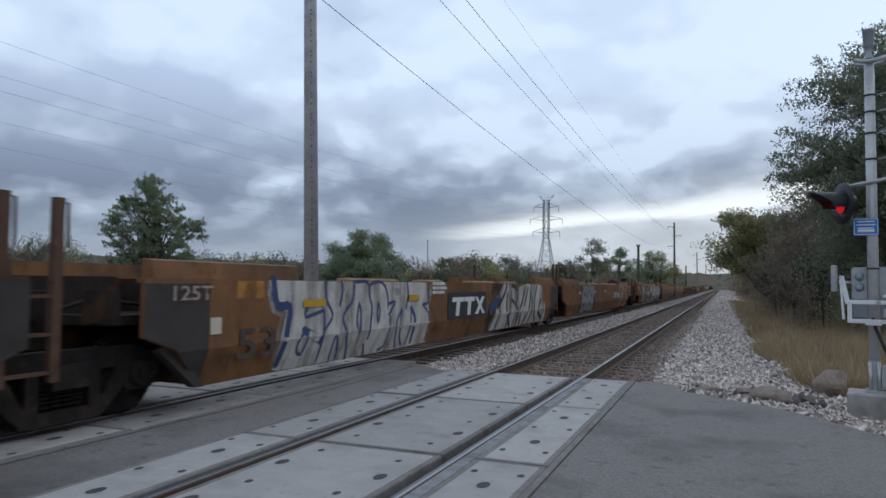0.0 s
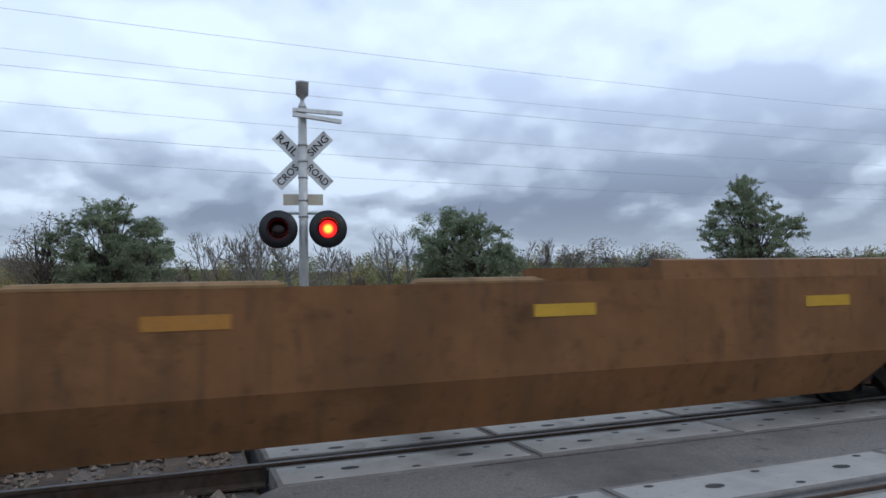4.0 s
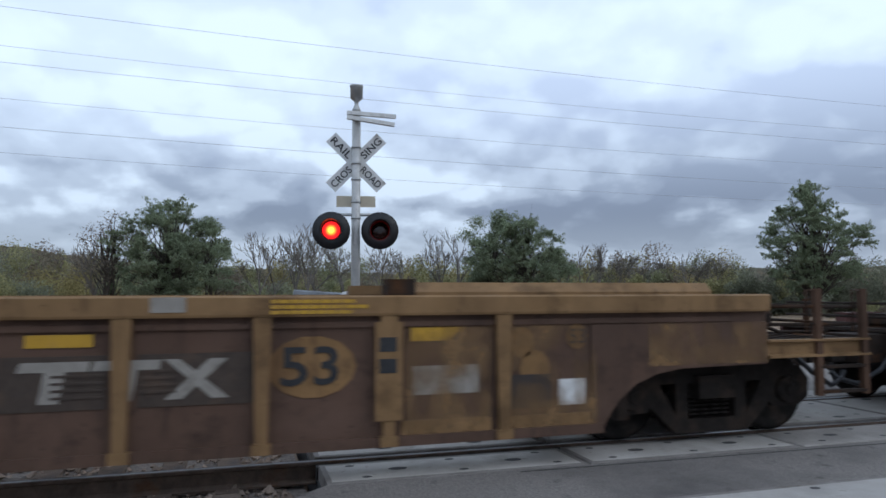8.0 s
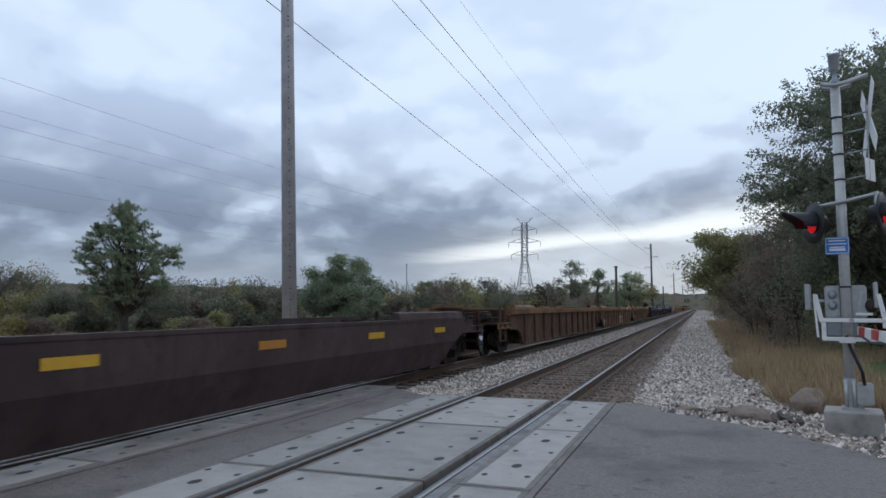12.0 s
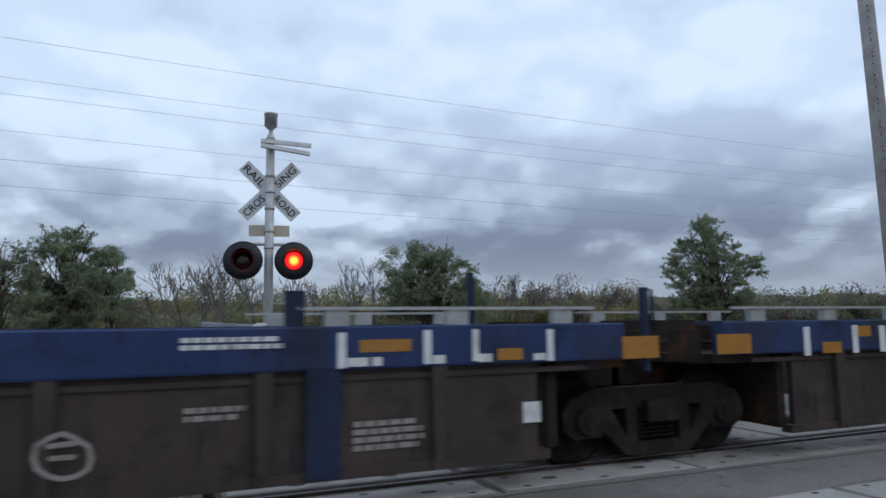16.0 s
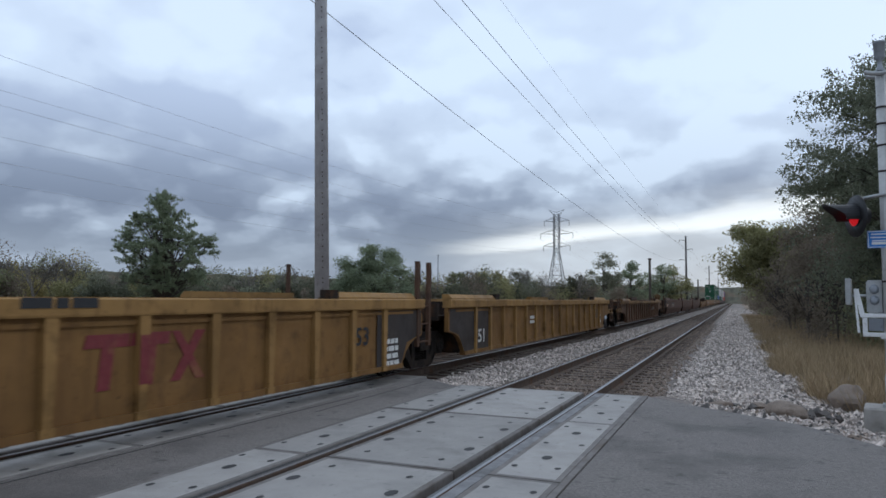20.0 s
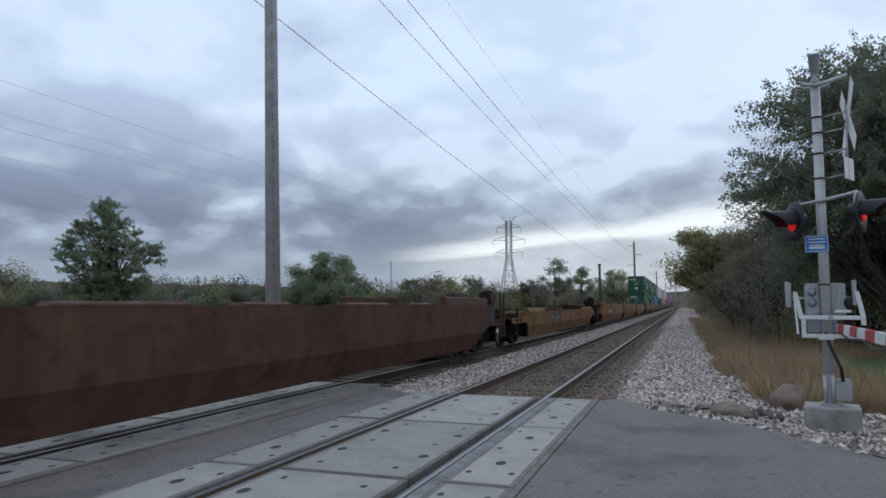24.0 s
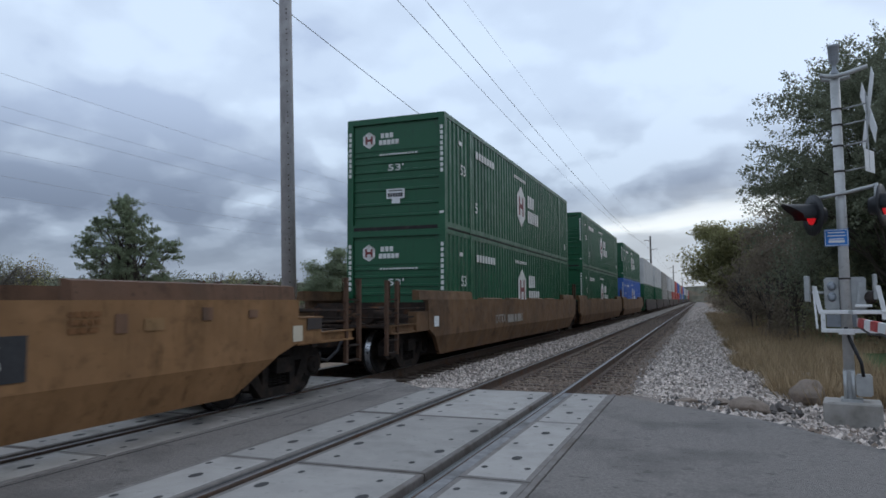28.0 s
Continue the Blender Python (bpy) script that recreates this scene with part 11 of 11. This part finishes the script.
scrawl(car_21, [[(7.94, 1.46), (8.84, 1.28), (9.37, 1.09), (10.35, 0.90)], [(8.25, 1.39), (8.20, 1.17)], [(8.44, 1.45), (8.20, 1.20)], [(7.94, 1.44), (8.64, 1.45), (9.22, 1.46), (10.25, 1.46)], [(10.25, 1.46), (9.91, 1.03)], [(9.50, 1.46), (9.37, 1.06)], [(9.74, 1.44), (9.44, 1.27), (9.43, 1.06)], [(9.15, 1.07), (9.12, 0.80), (9.65, 0.76)], [(8.99, 1.14), (9.60, 1.05), (10.35, 0.89)], [(8.29, 1.10), (8.73, 1.15)], [(8.82, 0.82), (10.35, 0.80)], [(10.35, 0.92), (10.37, 0.79)], [(10.68, 1.16), (11.13, 0.78)], [(10.67, 1.00), (10.69, 0.77)], [(9.36, 0.71), (9.84, 0.38)], [(8.82, 0.68), (10.23, 0.65)], [(11.54, 0.63), (11.74, 0.40), (12.34, 0.42)], [(12.29, 0.93), (12.33, 0.75)], [(8.84, 1.45), (8.78, 1.08)], [(9.27, 1.44), (9.32, 1.13)]], 0.05, M["spray_sand"], side_x)
scrawl(car_21, [[(9.50, 1.46), (9.31, 0.99), (9.71, 0.76)], [(8.83, 1.08), (9.37, 1.02), (9.97, 1.03)], [(8.90, 0.47), (9.65, 0.54), (10.38, 0.60)], [(8.93, 0.81), (9.07, 0.46)], [(5.15, 0.58), (5.24, 0.54), (5.29, 0.47), (5.30, 0.30)]], 0.09, M["mist_white"], side_x, 0.0045)
patch(car_21, [(12.60, 1.41), (13.19, 1.45), (13.22, 1.12), (13.45, 0.88), (12.94, 0.81), (12.49, 1.14)], M["worn_white"], 0.003)
patch(car_21, [(13.30, 1.46), (14.28, 1.46), (14.26, 0.84), (14.25, 0.44), (13.11, 0.38), (12.72, 0.55), (13.25, 0.89)], M["mist_grey"], 0.003)
patch(car_21, [(14.39, 1.39), (14.45, 0.83), (14.81, 0.77), (14.92, 0.33), (17.03, 0.32), (16.59, 0.74), (16.89, 1.43), (15.95, 1.46), (15.78, 1.21), (15.40, 1.46), (14.63, 1.44)], M["worn_white"], 0.003)
patch(car_21, [(16.82, 1.37), (17.80, 1.36), (18.67, 1.16), (19.41, 0.95), (19.34, 0.62), (18.87, 0.38), (17.01, 0.35)], M["mist_grey"], 0.003)
scrawl(car_21, [[(18.32, 1.29), (19.31, 0.82)], [(18.85, 1.15), (18.98, 0.76)], [(18.12, 1.17), (18.24, 0.79)], [(17.61, 1.24), (17.90, 0.87)], [(14.22, 0.85), (14.19, 0.53)], [(12.84, 0.81), (13.36, 1.02)], [(12.27, 0.69), (12.53, 0.87)], [(13.71, 1.40), (13.56, 0.97)]], 0.13, M["worn_white"], side_x, 0.0045)
scrawl(car_21, [[(14.72, 1.13), (14.98, 1.23), (15.18, 1.12)], [(15.01, 1.02), (15.17, 0.49)], [(15.72, 1.21), (15.80, 0.99), (15.71, 0.51)], [(16.28, 1.15), (16.38, 1.03)], [(16.36, 0.86), (16.52, 0.69)]], 0.10, M["mist_black"], side_x)
# brown film low on the white: thin paint plus the slope's shade painted in
patch(car_21, [(5.5, 0.27), (8.85, 0.27), (8.85, 0.67), (6.2, 0.67)], M["mist_brown"], 0.0058)
bars([(6.88, 7.14, 1.3, 1.38)], FACE + 0.014, M["reflect_o"], car_21, "reflector_strip")
bars([(8.84, 9.27, 1.3, 1.43)], FACE + 0.014, M["reflect_o"], car_21, "reflector_strip")
bars([(11.38, 11.87, 1.12, 1.24)], FACE + 0.014, M["reflect_o"], car_21, "reflector_strip")
bars([(14.43, 15.0, 1.36, 1.49)], FACE + 0.014, M["reflect_o"], car_21, "reflector_strip")
bars([(4.13, 4.27, 1.16, 1.34)], FACE, M["reflect_o"], car_21, "reflector_strip")
bars([(6.18, 6.46, 1.22, 1.33)], FACE, M["mark_grey"], car_21, "placard")
# bright yellow units
scrawl(car_22, [[(8.25, 1.14), (8.29, 0.93), (8.35, 0.78), (8.48, 0.76), (8.40, 0.95), (8.66, 1.02), (8.94, 1.02), (9.00, 0.84), (8.96, 0.55), (8.75, 0.58), (8.83, 0.49), (8.96, 0.45), (9.06, 0.27)], [(9.11, 1.01), (9.38, 1.00), (9.70, 1.04), (9.66, 0.78), (9.59, 0.65), (9.36, 0.66), (9.21, 0.72), (9.11, 1.01)], [(9.36, 0.66), (9.41, 0.54), (9.59, 0.49), (9.59, 0.33)], [(9.68, 1.29), (9.64, 0.79), (9.64, 0.31)], [(9.88, 1.17), (10.00, 0.98), (9.84, 0.62), (10.14, 0.64), (10.02, 0.34)], [(10.26, 1.16), (10.12, 0.70), (10.43, 0.85), (10.30, 0.46), (10.61, 0.60)], [(9.64, 0.49), (9.85, 0.44), (9.92, 0.32)], [(10.57, 1.15), (10.46, 0.80), (10.72, 0.83)], [(10.85, 0.93), (10.99, 0.67), (10.78, 0.49), (10.98, 0.32), (11.13, 0.46), (10.99, 0.67)], [(11.03, 1.13), (11.25, 0.91), (11.28, 0.35)], [(11.32, 0.77), (11.80, 0.60), (11.42, 0.37), (11.90, 0.43)], [(11.24, 1.13), (11.81, 0.96)], [(11.95, 0.50), (12.20, 0.86), (12.66, 1.08), (12.39, 0.70), (12.76, 0.79), (12.40, 0.41), (11.95, 0.41)], [(12.10, 1.24), (12.01, 0.85)], [(12.95, 1.07), (12.84, 0.37), (13.16, 0.51), (13.26, 0.97), (13.47, 0.46), (13.69, 1.00), (13.83, 0.32)], [(14.01, 0.68), (14.21, 0.40), (14.53, 0.45)]], 0.085, M["spray_purple"], flat_plate)
scrawl(car_22, [[(8.57, 1.33), (8.77, 1.46), (8.88, 1.46), (8.81, 1.35), (9.46, 1.36), (9.47, 1.46), (9.87, 1.44), (9.96, 1.33)], [(10.12, 1.45), (10.34, 1.35), (10.68, 1.35), (10.23, 1.45)], [(10.89, 1.45), (11.31, 1.46), (11.46, 1.35)], [(11.98, 1.36), (12.02, 1.44), (12.27, 1.42)], [(12.36, 1.45), (12.83, 1.36)], [(12.95, 1.45), (13.23, 1.34)]], 0.05, M["spray_purple"], side_x)
patch(car_22, [(8.93, 0.84), (8.91, 0.80), (8.88, 0.78), (8.83, 0.79), (8.80, 0.81), (8.78, 0.85), (8.80, 0.88), (8.83, 0.90), (8.87, 0.90), (8.92, 0.88)], M["spray_ice"], 0.009, flat_plate)
patch(car_22, [(10.08, 1.05), (10.03, 1.02), (10.01, 0.99), (9.96, 1.00), (9.90, 1.02), (9.91, 1.06), (9.90, 1.10), (9.96, 1.12), (10.01, 1.12), (10.04, 1.09)], M["spray_ice"], 0.009, flat_plate)
patch(car_22, [(10.51, 0.37), (10.51, 0.31), (10.42, 0.28), (10.33, 0.29), (10.29, 0.33), (10.22, 0.41), (10.29, 0.46), (10.33, 0.49), (10.41, 0.48), (10.52, 0.43)], M["spray_ice"], 0.009, flat_plate)
patch(car_22, [(11.05, 1.00), (11.00, 0.96), (10.97, 0.94), (10.91, 0.94), (10.85, 0.97), (10.85, 1.01), (10.85, 1.05), (10.91, 1.07), (10.96, 1.07), (11.00, 1.04)], M["spray_ice"], 0.009, flat_plate)
patch(car_22, [(12.17, 0.80), (12.14, 0.77), (12.11, 0.76), (12.07, 0.76), (12.01, 0.78), (12.02, 0.81), (12.01, 0.84), (12.07, 0.85), (12.11, 0.85), (12.13, 0.83)], M["spray_ice"], 0.009, flat_plate)
patch(car_22, [(14.08, 0.73), (14.09, 0.69), (14.02, 0.68), (13.95, 0.68), (13.92, 0.70), (13.87, 0.74), (13.92, 0.77), (13.95, 0.79), (14.02, 0.79), (14.09, 0.76)], M["spray_ice"], 0.009, flat_plate)
block_logo(car_23, 11.55, 13.1, 0.56, 1.08, M["mark_red"], PLATE)
bars([(12.145, 12.255, 0.58, 1.06)], 1.497, M["mark_red"], car_23, "logo_shape")
text_rows(car_23, 10.89, 11.7, 1.33, 1.42, 1, M["mark_black"], FACE)
lettering("53", 16.35, 16.76, 0.69, 0.98, PLATE + 0.006, M["mark_black"], car_23)
patch(car_23, [(17.03, 0.26), (17.90, 0.26), (18.15, 0.66), (18.72, 0.78), (18.72, 1.22), (17.03, 1.22)], M["deckgrey"], 0.0, lambda z: 1.451, "end_panel")
text_rows(car_23, 17.29, 17.86, 0.30, 0.75, 4, M["mark_white"], 1.455)
patch(car_24, [(3.01, 0.26), (1.50, 0.26), (1.24, 0.66), (0.62, 0.78), (0.62, 1.22), (3.01, 1.22)][::-1], M["deckgrey"], 0.0, lambda z: 1.451, "end_panel")
lettering("151", 2.09, 2.69, 0.45, 0.75, 1.457, M["mark_white"], car_24)
lettering("53", 16.47, 16.91, 0.68, 1.02, PLATE + 0.006, M["mark_black"], car_24)
bars([(17.31, 17.7, 0.46, 0.78)], PLATE, M["sign_white"], car_24, "placard")
bars([(17.35, 17.66, 0.55, 0.74)], PLATE + 0.004, M["deckgrey"], car_24, "placard_face")
text_rows(car_24, 6.65, 7.46, 0.75, 0.96, 2, M["sign_white"], PLATE)
lettering("53", 18.1, 18.59, 0.72, 1.05, PLATE + 0.006, M["mark_black"], car_22)
patch(car_22, [(18.75, 0.26), (19.70, 0.26), (19.94, 0.66), (20.50, 0.78), (20.50, 1.22), (18.75, 1.22)], M["deckgrey"], 0.0, lambda z: 1.451, "end_panel")
scrawl(car_25, [[(13.23, 0.79), (13.32, 1.07), (13.53, 0.82), (13.70, 1.05), (13.92, 1.07)], [(13.97, 0.97), (14.26, 1.02), (14.57, 0.81)], [(12.27, 1.03), (12.45, 1.12), (12.71, 0.89)]], 0.04, M["blue_dull"], flat_plate)
scrawl(car_25, [[(15.28, 0.96), (15.34, 0.78)], [(15.49, 0.97), (15.58, 0.78), (15.71, 0.94)], [(15.85, 0.95), (15.92, 0.77), (16.09, 0.82)], [(16.29, 0.95), (16.33, 0.76)], [(16.68, 0.93), (16.40, 0.85), (16.68, 0.76)]], 0.07, M["mark_grey"], flat_plate)
# red brown units
lettering("DTTX 723677", 7.55, 10.48, 0.78, 1.06, FACE, M["mark_tan"], car_26, 0.12)
bars([(3.95, 4.15, 0.88, 1.08)], FACE, M["sign_white"], car_26, "placard")
bars([(3.14, 3.68, 0.88, 1.09)], FACE, M["reflect_o"], car_26, "reflector_strip")
bars([(7.64, 10.3, 0.94, 1.2)], FACE, M["mark_black"], car_26, "number_plate")
# yellow low car
bars([(7.36, 9.79, 0.75, 1.04)], FACE, M["mark_soot"], car_29, "number_plate")
lettering("DTTX", 7.47, 8.16, 0.80, 0.99, FACE, M["mark_dull"], car_29, 0.28)
lettering("471535", 8.52, 9.62, 0.80, 0.99, FACE, M["mark_dull"], car_29, 0.28)
block_logo(car_29, 14.72, 16.66, 0.58, 1.04, M["mark_red"], FACE)
scrawl(car_29, [[(12.72, 0.66), (12.50, 0.62), (12.46, 0.48), (12.62, 0.50), (12.68, 0.62), (12.55, 0.36)]], 0.07, M["mist_black"], side_x)
patch(car_29, [(9.82, 0.78), (10.7, 0.78), (10.7, 0.94), (9.82, 0.94)], M["mist_orange"], 0.003)
bars([(11.2 + 0.9 * k + 0.13 * (k % 3), 11.5 + 0.9 * k + 0.2 * (k % 2), 1.04 + 0.03 * (k % 2), 1.052 + 0.03 * (k % 2)) for k in range(9)], NEAR_X, M["rust_plate"], car_29, "rust_scar")
# clean yellow units
bars([(6.93, 10.12, 0.71, 1.13)], FACE, M["mark_soot"], car_30, "number_plate")
lettering("DTTX", 7.06, 8.14, 0.79, 1.06, FACE, M["mark_white"], car_30, 0.26)
lettering("765136", 8.52, 9.90, 0.79, 1.06, FACE, M["mark_white"], car_30, 0.26)
lettering("B", 10.56, 10.77, 0.89, 1.09, FACE, M["mark_black"], car_30)
text_rows(car_30, 11.44, 13.1, 0.78, 1.02, 2, M["brown_a"], FACE)
block_logo(car_31, 10.13, 12.01, 0.57, 1.21, M["mark_red"], FACE)
lettering("125T", 0.86, 1.49, 1.23, 1.47, FACE, M["mark_white"], car_32)
lettering("53", 2.2, 2.74, 0.49, 0.84, FACE, M["mark_black"], car_32)
text_rows(car_31, 9.51, 9.85, 1.35, 1.42, 1, M["brown_b"], FACE)
bars([(9.5, 9.72, 1.24, 1.29)], FACE, M["mark_grey"], car_31, "placard")
lettering("53", 1.74, 2.75, 0.47, 0.88, FACE, M["mark_black"], car_32)
bars([(13.75, 14.76, 0.83, 1.12)], FACE, M["mark_black"], car_32, "number_plate")
lettering("DTTX 765136", 11.99, 14.59, 0.82, 1.11, FACE, M["mark_white"], car_32, 0.1)
bars([(11.55, 14.84, 0.78, 1.17)], FACE - 0.002, M["mark_black"], car_32, "number_plate")
bars([(18.9, 19.14, 0.88, 1.1)], FACE, M["sign_tan"], car_32, "placard")
bars([(19.27, 19.67, 1.03, 1.2)], FACE, M["deckgrey"], car_32, "placard")
bars([(15.77, 15.93, 1.14, 1.33)], FACE, M["brown_b"], car_32, "placard")
bars([(17.02, 17.2, 1.23, 1.38)], FACE, M["brown_b"], car_32, "placard")
bars([(17.89, 18.07, 1.24, 1.34)], FACE, M["brown_b"], car_32, "placard")
text_rows(car_32, 15.24, 15.62, 1.16, 1.36, 3, M["brown_a"], FACE)
bars([(16.15, 16.43, 1.15, 1.28)], FACE, M["tan"], car_32, "placard")
lettering("DTTX", 8.1, 9.17, 0.81, 1.04, FACE, M["mark_grey"], car_33)
text_rows(car_33, 9.36, 11.23, 0.79, 1.02, 1, M["mark_grey"], FACE)
bars([(3.36, 3.63, 0.89, 1.11)], FACE, M["sign_white"], car_33, "placard")


# ---------------------------------------------------------------- what moves
def motions():
    for ob, u0, *z in ROLLING:
        walk(ob, [(t, pose(TRACK_FAR, u0 - SPEED * t, z[0] if z else 0)) for t in (0.0, 14.0, 28.0)])
    flash = [0.0, 0.62, 1.22, 1.85, 2.3, 2.95, 3.55, 4.15, 4.8, 5.33, 5.95, 6.6, 7.05, 7.6, 8.4, 8.8, 9.4, 10.05, 10.65, 11.25, 11.85, 12.45, 13.05, 13.65, 14.25, 14.85, 15.45, 16.05, 16.6, 17.2, 17.85, 18.45, 19.05, 19.65, 20.25, 20.85, 21.45, 22.05, 22.65, 23.25, 23.85, 24.45, 25.05, 25.65, 26.25, 26.85, 27.45, 28.05]
    # each lens turns its glowing face out, then its dark one, in turn with the other lamp
    for (body, lens), start in zip(lens_l, (180, 0)):
        rows, a = [(-0.1, start)], start
        for t in flash[1:]:
            rows += [(t - 0.06, a), (t - 0.02, a + 60), (t + 0.02, a + 120), (t + 0.06, a + 180)]
            a += 180
        walk(lens, [(max(0.0, t), pose(0, 0, 0.022, 0, b, 0)) for t, b in rows])

    for lens, at, a in GATE_LENSES:
        rows = [(-0.1, a)]
        for t in flash[1:]:
            rows += [(t - 0.06, a), (t - 0.02, a + 60), (t + 0.02, a + 120), (t + 0.06, a + 180)]
            a += 180
        walk(lens, [(max(0.0, t), pose(*at, 0, 0, b)) for t, b in rows])


motions()
